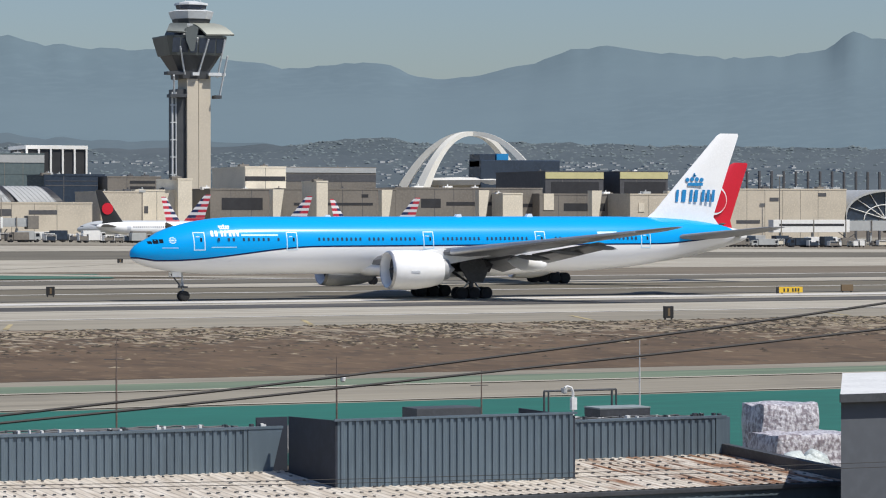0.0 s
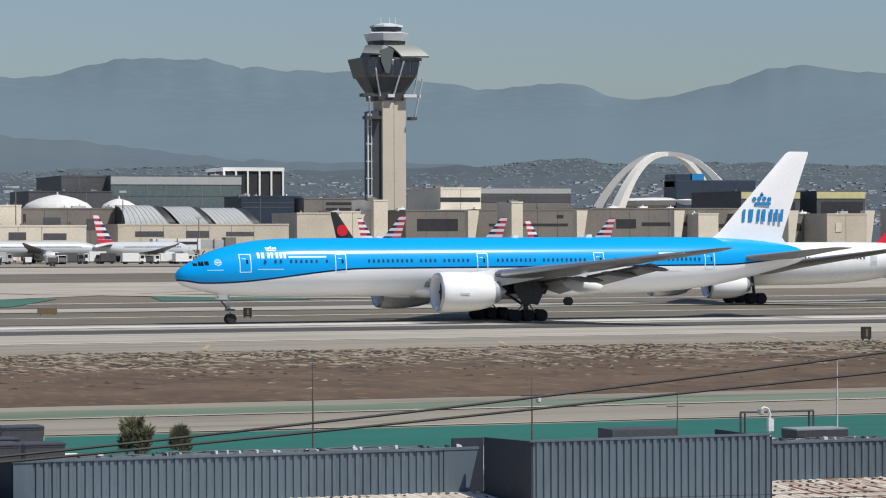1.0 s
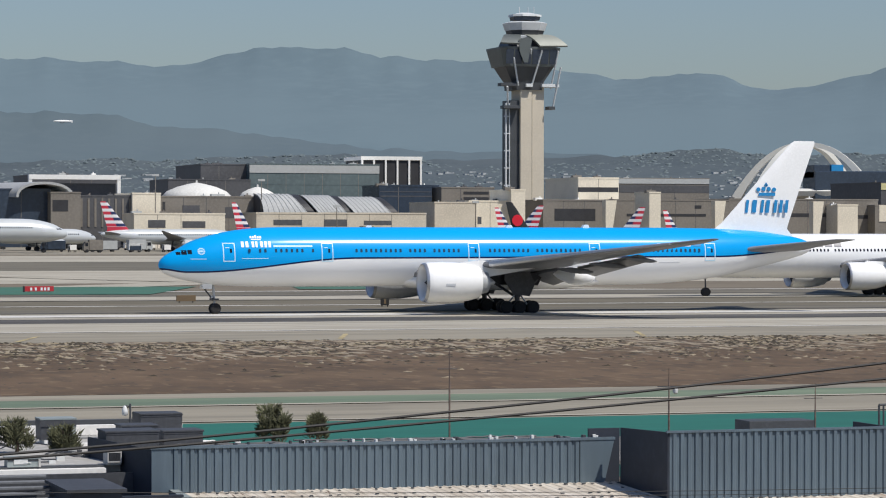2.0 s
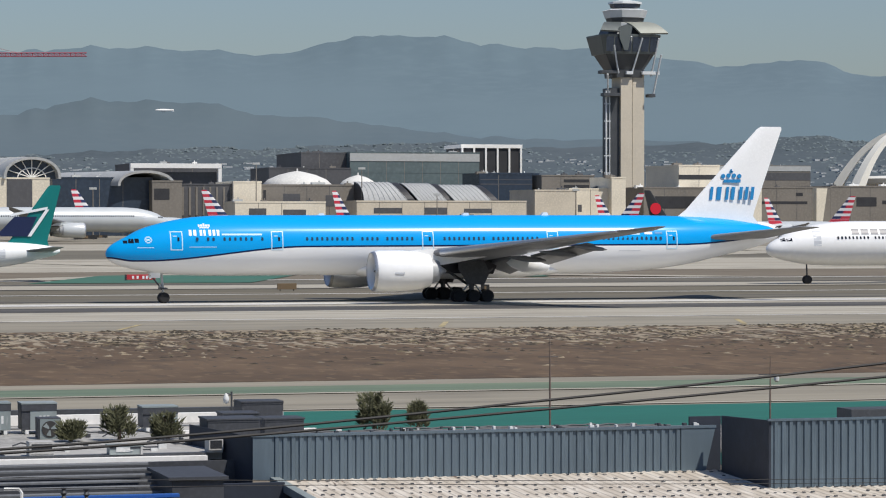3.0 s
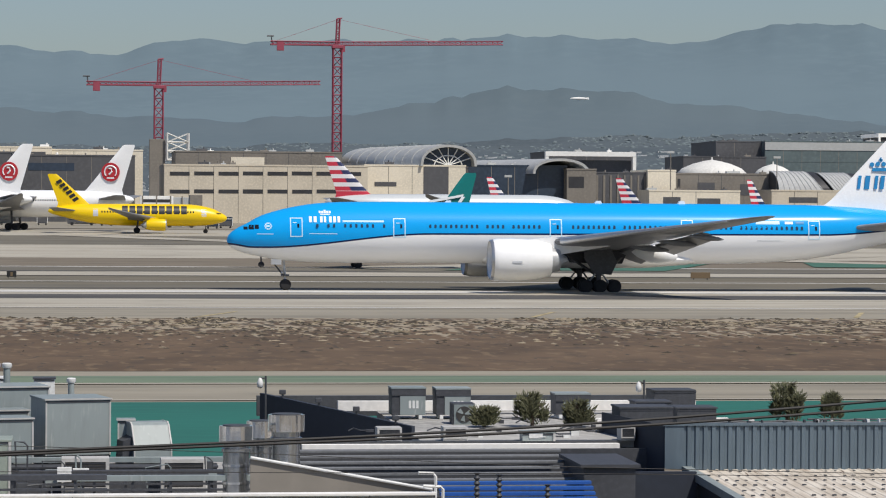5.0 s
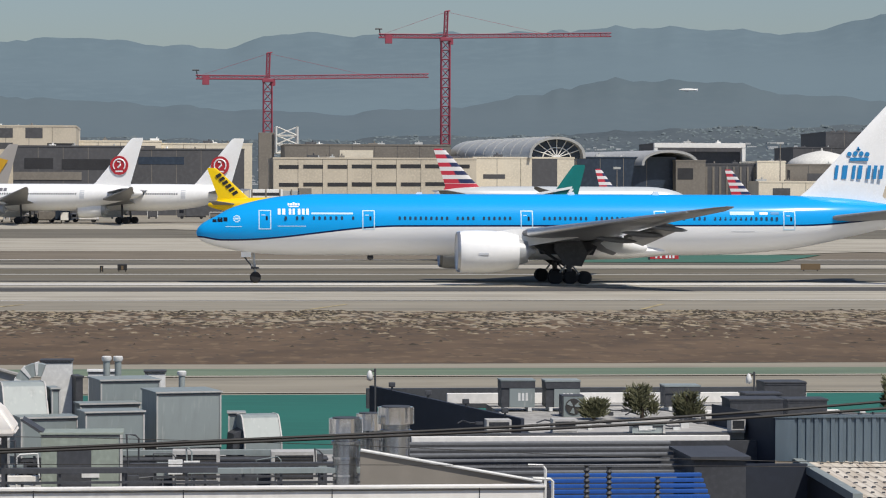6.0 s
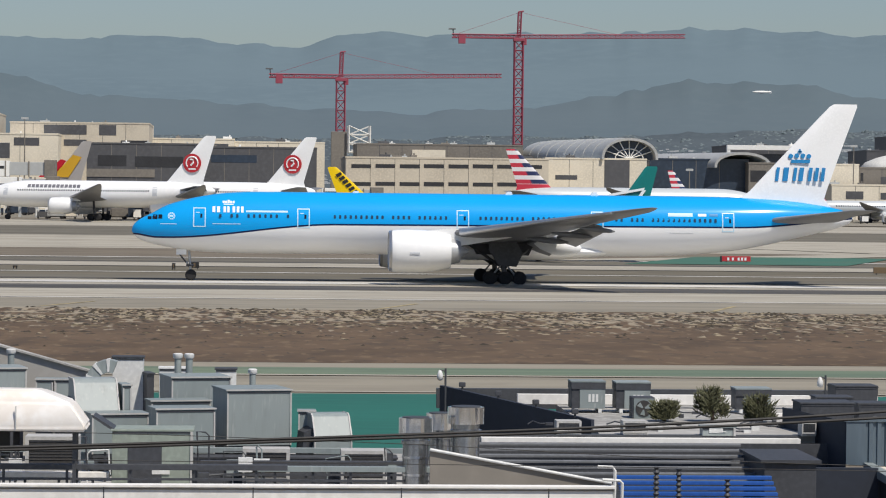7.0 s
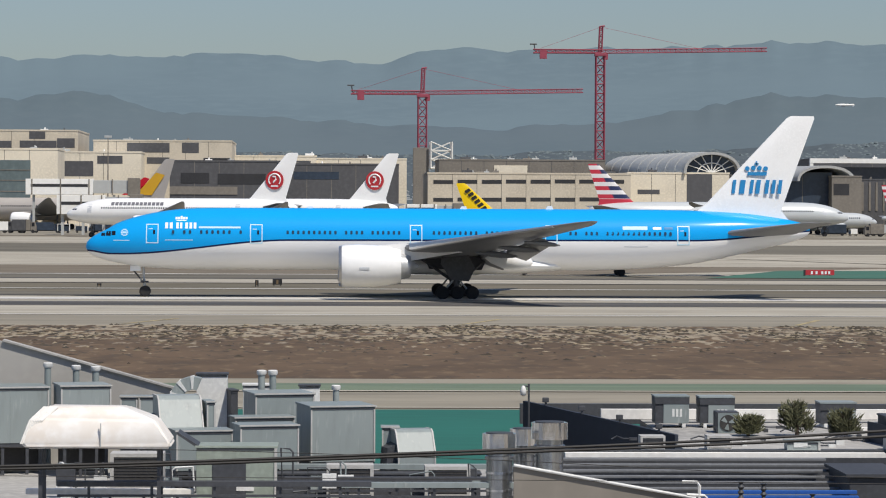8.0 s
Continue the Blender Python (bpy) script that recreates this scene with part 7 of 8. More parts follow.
chimney(3.93, 66, 1.6, 0.73, 0, 2.04, M_GALV, "tall bright steel flue with a banded cowl")
chimney(4.56, 67.2, 1.6, 0.61, 0, 2.06, M_GALV, "tall bright steel flue with a banded cowl")
chimney(5.04, 65.6, 1.6, 0.78, 0, 2.32, M_GALV, "tall bright steel flue with a banded cowl")
vent_pipe(-7.62, 80.0, 1.6, 0.24, 0, 2.90, M_GALV, "short steel rooftop vent pipe with a cap")
vent_pipe(-6.85, 80.0, 1.6, 0.24, 0, 2.83, M_GALV, "short steel rooftop vent pipe with a cap")
vent_pipe(-6.32, 80.0, 1.6, 0.24, 0, 2.80, M_GALV, "short steel rooftop vent pipe with a cap")
vent_pipe(-1.76, 78.5, 1.6, 0.24, 0, 2.79, M_GALV, "short steel rooftop vent pipe with a cap")
vent_pipe(-1.46, 78.5, 1.6, 0.24, 0, 2.79, M_GALV, "short steel rooftop vent pipe with a cap")
vent_pipe(0.24, 78.5, 1.6, 0.22, 0, 2.39, M_GALV, "short steel rooftop vent pipe with a cap")
condenser(9.97, 84, 2.45, 0.98, 0.9, 0.90, M_GALV, "grey rooftop condenser with a dark top")
condenser(11.28, 84, 2.45, 1.00, 0.9, 0.88, M_GALV, "grey rooftop condenser with a dark top")
condenser(14.80, 84, 2.45, 1.03, 0.9, 0.72, M_GALV, "grey rooftop condenser with a dark top")
condenser(17.92, 84.5, 2.45, 1.28, 1.0, 0.76, M_DARKUNIT, "dark grey rooftop condenser")
fan_unit(11.31, 82, 2.45, 0.64, 0.7, 0.59, M_WHITEUNIT, "rooftop fan unit with a round dark fan")
window_unit(8.52, 76, 2.45, 0.65, 0.6, 0.37, M_FRAME, "pale-framed rooftop cooling unit with a dark grille")
window_unit(10.27, 76, 2.45, 0.65, 0.6, 0.38, M_FRAME, "pale-framed rooftop cooling unit with a dark grille")
window_unit(14.88, 76, 2.45, 0.38, 0.6, 0.36, M_FRAME, "pale-framed rooftop cooling unit with a dark grille")
roof_box(12.48, 76, 2.45, 0.87, 0.5, 0.26, M_GALV, "pale electrical cabinet with a white label", panel=True)
roof_box(15.77, 78, 2.45, 1.46, 1.2, 0.76, M_DARKUNIT, "dark grey rooftop plant box")
roof_box(16.79, 82, 2.45, 1.03, 1.0, 0.64, M_DARKUNIT, "dark grey rooftop plant box")
roof_box(17.61, 80, 2.45, 1.13, 1.0, 0.61, M_DARKUNIT, "dark grey rooftop plant box")
shrub(11.75, 81, 2.45, 0.40, 0.47, 43)
shrub(13.11, 81, 2.45, 0.53, 0.88, 44)
shrub(14.48, 81, 2.45, 0.48, 0.68, 45)
shrub(20.8, 82.4, 2.4, 0.62, 1.12, 46)
shrub(22.13, 82.4, 2.4, 0.33, 0.85, 47)
roof_box(17.82, 84, 2.45, 1.22, 1.0, 0.84, M_DARKUNIT, "dark grey rooftop plant box")
condenser(39.70, 76, 2.4, 1.64, 1.0, 0.72, M_GALV, "grey rooftop equipment box with white notices")


def shop_roofs():
    # long low building with the slate-blue ribbed parapets and the pale rusty roof
    b = thing("low_building", 28, 70, 0, 0, "low building with slate-blue ribbed metal parapets and a pale rusty roof", "building")
    def local(*p):
        return [(x - 28, y - 70) for x, y in p]
    p = local((28.2, 70.0), (35.0, 70.0), (28.4, 76.5), (35.0, 76.5))
    corrugated("ribbed_wall", p[0], p[1], 1.5, 3.48, 0.205, M_CORRU, b)
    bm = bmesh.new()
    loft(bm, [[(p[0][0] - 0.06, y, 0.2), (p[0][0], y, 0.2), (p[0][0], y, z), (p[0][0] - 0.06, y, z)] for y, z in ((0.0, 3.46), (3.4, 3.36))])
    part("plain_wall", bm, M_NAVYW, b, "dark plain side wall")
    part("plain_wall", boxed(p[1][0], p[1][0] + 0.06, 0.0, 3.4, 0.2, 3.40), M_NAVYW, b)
    part("top_trim", boxed(p[0][0] - 0.1, p[1][0] + 0.1, -0.06, 0.02, 3.44, 3.5), M_CORRU, b)
    part("roof_deck", boxed(p[0][0], p[1][0], 0.02, 3.4, 2.9, 3.0), M_DECK, b)
    part("skylight_curb", boxed(p[0][0] + 3.1, p[0][0] + 5.0, 2.0, 3.0, 3.0, 3.56, bevel=0.02), M_TRIM, b)
    q = local((15.95, 74.0), (27.2, 74.0))
    corrugated("ribbed_wall", q[0], q[1], 1.85, 3.0, 0.215, M_CORRU, b)
    part("top_trim", boxed(q[0][0] - 0.55, q[1][0] + 1.0, 3.93, 4.06, 3.0, 3.07), M_CORRU, b)
    bm = bmesh.new()
    prism(bm, [(q[0][0] - 0.5, 1.9), (q[0][0], 1.85), (q[0][0], 3.0), (q[0][0] - 0.5, 3.02)], 3.96, 4.2)
    part("plain_panel", bm, M_CORRU, b)
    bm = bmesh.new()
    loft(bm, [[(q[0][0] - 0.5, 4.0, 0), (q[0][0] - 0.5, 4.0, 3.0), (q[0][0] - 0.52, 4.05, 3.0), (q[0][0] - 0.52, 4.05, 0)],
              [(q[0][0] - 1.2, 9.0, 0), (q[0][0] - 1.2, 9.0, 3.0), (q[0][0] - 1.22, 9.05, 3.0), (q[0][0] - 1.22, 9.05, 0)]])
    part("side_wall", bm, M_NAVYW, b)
    bm = bmesh.new()
    prism(bm, [(q[1][0], 1.85), (q[1][0] + 0.7, 1.85), (q[1][0] + 0.98, 3.0), (q[1][0], 3.0)], 3.95, 4.05)
    part("end_panel", bm, M_CORRU, b)
    r = local((36.9, 74.0), (41.6, 74.0))
    corrugated("ribbed_wall", r[0], r[1], 1.75, 2.9, 0.215, M_CORRU, b)
    part("top_trim", boxed(p[1][0], r[1][0] + 0.35, 3.93, 4.06, 2.9, 2.97), M_CORRU, b)
    part("end_panel", boxed(r[1][0], r[1][0] + 0.45, 3.94, 4.1, 1.6, 2.92), M_CORRU, b)
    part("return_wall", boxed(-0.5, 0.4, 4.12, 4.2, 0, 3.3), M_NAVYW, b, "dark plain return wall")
    part("upper_deck", boxed(q[0][0] - 0.5, r[1][0], 4.22, 13, 2.3, 2.4), M_DECK, b)
    # the ribbed pale roof that falls gently towards the street
    x0, x1, ya, yb, za, zb = -11.85, 13.85, -2.5, 4.0, 1.62, 1.85
    slope = (zb - za) / (yb - ya)
    n = int((x1 - x0) / 0.25)
    bm = bmesh.new()
    prof = []
    for i in range(n):
        k = x0 + (x1 - x0) * i / n
        prof += [(k, 0.0), (k + 0.11, 0.0), (k + 0.135, 0.018), (k + 0.20, 0.018), (k + 0.225, 0.0)]
    lo = [bm.verts.new((k, ya - 0.15, za - 0.15 * slope + o)) for k, o in prof]
    hi = [bm.verts.new((k, yb, zb + o)) for k, o in prof]
    for i in range(len(prof) - 1):
        bm.faces.new((lo[i], lo[i + 1], hi[i + 1], hi[i]))
    part("ribbed_roof", bm, M_RUSTROOF, b, "pale ribbed sheet roof with rust streaks")
    rnd = random.Random(3)
    bm = bmesh.new()
    for i in range(n):   # rows of dark fixings across the ribs
        for row in range(7):
            if rnd.random() < 0.3:
                continue
            k, y = x0 + (x1 - x0) * i / n + 0.165, ya + 0.5 + row * 0.92 + rnd.uniform(-0.06, 0.06)
            w = rnd.uniform(0.02, 0.045)
            z = za + slope * (y - ya) + 0.018
            box(bm, k - w, k + w, y - 0.05, y + 0.05, z, z + rnd.uniform(0.015, 0.035))
    part("fixing", bm, M_TRIM, b, "dark fixings along the ribs")["kind"] = "stuff"
    part("eaves_wall", boxed(x0, x1, ya + 0.0, ya + 0.12, 0, za - 0.03), M_CORRU, b, "slate-blue street wall")
    part("gutter", boxed(x0, x1, ya - 0.28, ya - 0.16, za - 0.14, za - 0.02, bevel=0.02), M_TRIM, b)
    # Turned from the sun; the dark navy holds its shade.
    part("side_wall", boxed(x0 - 0.12, x0, ya, yb, 0, za - 0.02), M_NAVYW, b, "dark navy side wall")
    part("side_door", boxed(x0 - 0.16, x0 - 0.12, ya + 1.2, ya + 2.3, 0, 1.3), M_DARKUNIT, b)
    for xc, mt, h in ((x0 - 0.12, M_GALV, 0.10), (x1 + 0.05, M_TRIM, 0.30)):
        bm = bmesh.new()
        loft(bm, [[(xc - 0.12, y, z - 0.1), (xc + 0.12, y, z - 0.1), (xc + 0.12, y, z + h), (xc - 0.12, y, z + h)] for y, z in ((ya - 0.2, za), (yb, zb))])
        part("verge_trim", bm, mt, b)
    part("side_wall", boxed(x1, x1 + 0.12, ya, yb, 0, za - 0.1), M_CORRU, b)


shop_roofs()


def roof_clutter():
    """Small dark and white fixtures along the roof edges."""
    rnd = random.Random(8)
    for i in range(46):
        x = 17 + 11 * rnd.random() if i < 34 else 37 + 5 * rnd.random()
        s = rnd.uniform(0.015, 0.04)
        o = part("roof_fixture", boxed(-s * rnd.uniform(0.8, 2.2), s, 0, 0.15, 0, rnd.uniform(0.04, 0.10), bevel=0.005), M_WHITEUNIT if rnd.random() < 0.35 else M_DARKUNIT)
        o.matrix_basis = pose(x, 74.03, 3.06 if i < 34 else 2.96)
        tagged(o, "small roof fixture on the flat roof edge", "fixture", "roof edge fixtures")


def edge_pipes():
    """Dark service pipes and cables that sag along the roof edges behind the ribbed parapets."""
    rnd = random.Random(29)
    for x0, x1, y, z in ((16, 27, 74.6, 3.03), (16.5, 27.5, 75.6, 2.98), (36.5, 41.4, 74.7, 2.92), (37.5, 41.4, 75.8, 2.88), (20, 27, 77.0, 2.92)):
        b = thing("roof_pipe", x0, y, 2.4, 0, "dark service pipe carried along the roof edge", "pipe", "roof edge pipes")
        bm = bmesh.new()
        n = 26
        tube(bm, [((x1 - x0) * i / n, rnd.uniform(-0.05, 0.05), z - 2.4 + rnd.uniform(-0.02, 0.02)) for i in range(n + 1)], 0.028, 6)
        part("pipe", bm, M_DARKUNIT, b)
        for i in range(1, n, 4):
            k = (x1 - x0) * i / n
            part("bracket", boxed(k - 0.03, k + 0.03, -0.03, 0.03, 0, z - 2.4 + rnd.uniform(0.0, 0.06)), M_DARKUNIT if i % 3 else M_WHITEUNIT, b)


M_GABLE = paint("warm_grey_gable_paint", (0.37, 0.355, 0.33), 0.8, vary=0.10, size=1.0)


def west_building():
    b = thing("flat_roof_building", 0, 60, 0, 0, "flat-roofed building with a dusty white parapet and rooftop plant", "building")
    part("wall", boxed(-30, 7.4, -2.0, -1.75, 0, 2.85), M_DIRTYW, b, "dusty white front parapet")
    part("coping", boxed(-30, 7.45, -2.06, -1.7, 2.85, 2.89), M_DIRTYW, b)
    for k in range(7):
        part("parapet_joint", boxed(-11.6 + k * 2.95, -11.58 + k * 2.95, -2.006, -1.99, 0, 2.85), M_DARKUNIT, b)
    # Thin grey strip paints the shadow line below the coping.
    part("coping_shadow_gap", boxed(-30, 7.42, -2.02, -1.995, 2.80, 2.82), M_GREYWALL, b)
    part("roof", boxed(-30, 7.4, -1.75, 21, 1.4, 1.6), M_DECK, b, "grey felt roof")
    bm = bmesh.new()
    prism(bm, [(-30, 1.6), (-4.1, 1.6), (-4.1, 3.72), (-8.85, 5.05), (-9.3, 5.05), (-30, 5.05)], 20.6, 20.9)
    part("gable_wall", bm, M_GABLE, b, "tall grey sloping parapet wall")
    bm = bmesh.new()
    prism(bm, [(-8.9, 5.05), (-4.05, 3.70), (-4.05, 3.75), (-8.9, 5.10)], 20.5, 21.0)
    part("gable_coping", bm, M_DECK, b, "pale coping along the slope")
    bm = bmesh.new()
    loft(bm, [[(4.2, 5.5, 1.6), (4.2, 5.5, 2.95), (4.25, 5.6, 2.95), (4.25, 5.6, 1.6)], [(8.4, 6.2, 1.0), (8.4, 6.2, 2.14), (8.45, 6.3, 2.14), (8.45, 6.3, 1.0)]])
    part("sloped_parapet", bm, M_GREYWALL, b, "sloping grey parapet with a pale rail")
    bm = bmesh.new()
    rod(bm, (4.2, 5.45, 2.97), (8.4, 6.15, 2.16), 0.035)
    part("rail", bm, M_WHITEUNIT, b)
    bm = bmesh.new()
    tube(bm, [(7.45, -1.9, 2.0), (7.45, -1.9, 3.2), (7.4, -1.9, 3.27), (7.1, -1.9, 3.28)], 0.035)
    tube(bm, [(7.6, -1.9, 2.0), (7.6, -1.9, 2.95), (7.55, -1.9, 3.0), (7.2, -1.9, 3.02)], 0.035)
    part("handrail", bm, M_WHITEUNIT, b)


M_COVER = paint("stained_white_cover", (0.80, 0.775, 0.74), 0.5, vary=0.06, size=0.8, dirt=(0.70, 0.62, 0.53))


def cover():
    b = thing("rooftop_cover", -5.0, 64, 1.6, 0, "white ribbed plastic cover over a rooftop unit", "cover")
    bm = bmesh.new()
    loft(bm, [[(-1.55, 0, 1.84), (1.58, 0, 1.84), (1.58, 1.6, 1.84), (-1.55, 1.6, 1.84)], [(-1.7, -0.03, 1.95), (1.6, -0.03, 1.95), (1.6, 1.63, 1.95), (-1.7, 1.63, 1.95)],
              [(-1.5, 0.12, 2.5), (1.25, 0.12, 2.45), (1.25, 1.5, 2.45), (-1.5, 1.5, 2.5)], [(-1.1, 0.4, 2.74), (0.5, 0.4, 2.74), (0.6, 1.2, 2.72), (-1.1, 1.2, 2.74)]])
    bmesh.ops.bevel(bm, geom=bm.edges[:], offset=0.05, segments=2, affect='EDGES')
    part("shell", bm, M_COVER, b, smooth=40)
    for i in range(9):
        bm = bmesh.new()
        u = i / 8
        tube(bm, [(-1.68 + 0.28 * u, -0.05 + 0.03 * i, 1.95), (-1.5 + 0.28 * u, 0.1, 2.45), (-1.2 + 0.3 * u, 0.35, 2.74)], 0.018, 5)
        part("rib", bm, M_DIRTYW, b)
    part("seam", boxed(0.05, 0.07, -0.05, 0.0, 1.88, 2.4), M_PALEGREY, b)
    for x in (-1.3, 1.3):
        for y in (0.5, 1.4):
            part("leg", boxed(x - 0.04, x + 0.04, y - 0.04, y + 0.04, 0, 1.84), M_DARKUNIT, b)


def middle_building():
    b = thing("flat_roof_building", 10.5, 72, 0, 0, "dark flat-roofed building with pale roof strips and grey louvres", "building")
    X = 10.5
    part("roof", boxed(9.4 - X, 19.2 - X, 4.35, 15.4, 2.25, 2.44), M_DECK, b, "pale grey felt roof")
    bm = bmesh.new()
    loft(bm, [[(5.75 - X, 13.5, 0), (5.75 - X, 13.5, 3.12), (5.85 - X, 13.6, 3.12), (5.85 - X, 13.6, 0)], [(9.4 - X, 6.5, 0), (9.4 - X, 6.5, 2.66), (9.5 - X, 6.6, 2.66), (9.5 - X, 6.6, 0)]])
    part("navy_wall", bm, M_NAVYW, b, "dark navy side wall")
    for i in range(4):
        u = 0.15 + 0.25 * i
        bm = bmesh.new()
        x, y, z = 5.8 - X + 3.6 * u, 13.5 - 7 * u, 3.12 - 0.5 * u
        rod(bm, (x, y, z), (x, y, z + 0.12), 0.03)
        box(bm, x - 0.1, x + 0.09, y - 0.06, y + 0.06, z + 0.1, z + 0.24, bevel=0.03)
        part("floodlight", bm, M_DARKUNIT, b)
    for x0, x1, y, z0, z1, mt in ((8.1, 18.9, 14.0, 2.55, 2.84, M_DIRTYW), (5.8, 19.2, 15.5, 2.3, 2.9, M_TRIM), (6.2, 14.6, 3.7, 2.02, 2.4, M_DIRTYW), (6.2, 14.6, 4.02, 2.3, 2.46, M_TRIM), (14.6, 19.0, 10.0, 2.2, 2.6, M_DIRTYW)):
        part("roof_strip", boxed(x0 - X, x1 - X, y, y + 0.3, z0, z1), mt, b)
    for i in range(7):
        z = 2.0 - 0.1 * i
        bm = bmesh.new()
        y = 3.0 - 0.55 * i
        loft(bm, [[(5.2 - X, y, z + 0.3), (5.2 - X, y + 0.12, z + 0.33), (5.2 - X, y + 0.12, z + 0.29), (5.2 - X, y, z + 0.26)], [(12.9 - X, y, z + 0.3), (12.9 - X, y + 0.12, z + 0.33), (12.9 - X, y + 0.12, z + 0.29), (12.9 - X, y, z + 0.26)]])
        part("louvre", bm, M_LOUVRE, b)
    part("louvre_back", boxed(5.2 - X, 15.4 - X, 3.35, 3.5, 0, 2.3), M_DARKUNIT, b)
    part("louvre_floor", boxed(5.2 - X, 11.9 - X, -1.2, 3.3, 1.0, 1.2), M_DARKUNIT, b)
    part("dark_porch", boxed(12.8 - X, 14.1 - X, -1.0, 2.0, 0, 2.2, bevel=0.03), M_DARKUNIT, b, "dark grey plain porch wall")
    part("recess_wall", boxed(14.1 - X, 15.95 - X, 0.4, 0.6, 0, 1.95), M_NAVYW, b, "dark navy recess wall")
    part("porch_roof", boxed(12.7 - X, 14.2 - X, -1.1, 2.1, 2.2, 2.28), M_DARKUNIT, b)
    bench = thing("blue_bench", 10.6, 67.5, 0, 0, "bright blue slatted stand beside the louvres", "stand")
    for i in range(8):
        part("slat", boxed(-1.9, 1.75, -0.27 * i, -0.27 * i + 0.22, 2.12 - 0.10 * i, 2.20 - 0.10 * i, bevel=0.012), M_BLUEB, bench)
    for x in (-1.7, 0, 1.6):
        part("leg", boxed(x - 0.04, x + 0.04, -1.9, 0.2, 0, 1.41), M_DARKUNIT, bench)
    for i, (x, z) in enumerate(((9.2, 2.75), (9.75, 2.68), (10.9, 2.42))):
        p = thing("insulator_post", x, 64.5 + 0.3 * i, 0, 0, "dark ribbed insulator post", "insulator", "insulator posts")
        bm = bmesh.new()
        turned(bm, [(k * 0.06 + (z - 0.9), 0.035 if k % 2 else 0.075) for k in range(15)], 10)
        part("insulator", bm, M_DARKUNIT, p)
        part("post", boxed(-0.06, 0.06, -0.06, 0.06, 0, z - 0.88), M_TRIM, p)


def wrapped_goods():
    for x, y, w, d, h, z in ((51.3, 86, 2.25, 1.5, 2.35, 0), (50.2, 82.5, 3.0, 2.0, 1.6, 0), (47.9, 85.5, 0.8, 1.0, 1.4, 0)):
        b = thing("wrapped_pallet", x, y, z, 0, "pallet of goods wrapped in crumpled white plastic", "pallet", "wrapped pallets")
        bm = bmesh.new()
        box(bm, -w / 2, w / 2, 0, d, 0, h, bevel=0.18)
        bmesh.ops.subdivide_edges(bm, edges=bm.edges[:], cuts=5, use_grid_fill=True)
        for v in bm.verts:
            v.co += 0.11 * Vector(noise.noise_vector((v.co.x * 1.7 + x, v.co.y * 1.7, v.co.z * 2.0)))
        part("wrapping", bm, M_WRAP, b, smooth=30)
    bm = bmesh.new()
    for i in range(6):
        bmesh.ops.create_icosphere(bm, subdivisions=2, radius=0.5, matrix=Matrix.Translation((i * 0.3, 0.25 * (i % 2), 0.42 + 0.16 * (i % 3))))
    for v in bm.verts:
        v.co += 0.16 * Vector(noise.noise_vector(v.co * 2.3))
    o = part("plastic_sheeting", bm, M_SHEETING, smooth=60)
    o.matrix_basis = pose(46.9, 79.5, 0.12)
    tagged(o, "heap of crumpled pale plastic sheeting", "sheeting")
    b = thing("grey_shed", 42.6, 64, 0, 0, "plain grey shed with a white flat roof", "shed")
    bm = bmesh.new()
    loft(bm, [[(-2.95, 0, 0), (8, 0, 0), (8, 0, 4.05), (-2.95, 0, 4.05)], [(-2.95 + 5.8, 9, 0), (14, 9, 0), (14, 9, 4.05), (-2.95 + 5.8, 9, 4.05)]])
    part("wall", bm, M_GREYSHED, b)
    bm = bmesh.new()
    loft(bm, [[(-3.1, -0.2, 4.05), (8.2, -0.2, 4.05), (8.2, -0.2, 4.15), (-3.1, -0.2, 4.15)], [(2.8, 9.2, 4.05), (14.2, 9.2, 4.05), (14.2, 9.2, 4.15), (2.8, 9.2, 4.15)]])
    part("roof", bm, M_WHITEUNIT, b)
    part("roof_trim", boxed(-3.12, 8.2, -0.24, -0.2, 3.98, 4.19), M_TRIM, b)


M_GREYSHED = paint("slate_grey_wall", (0.10, 0.11, 0.125), 0.8, vary=0.1, size=1.0)


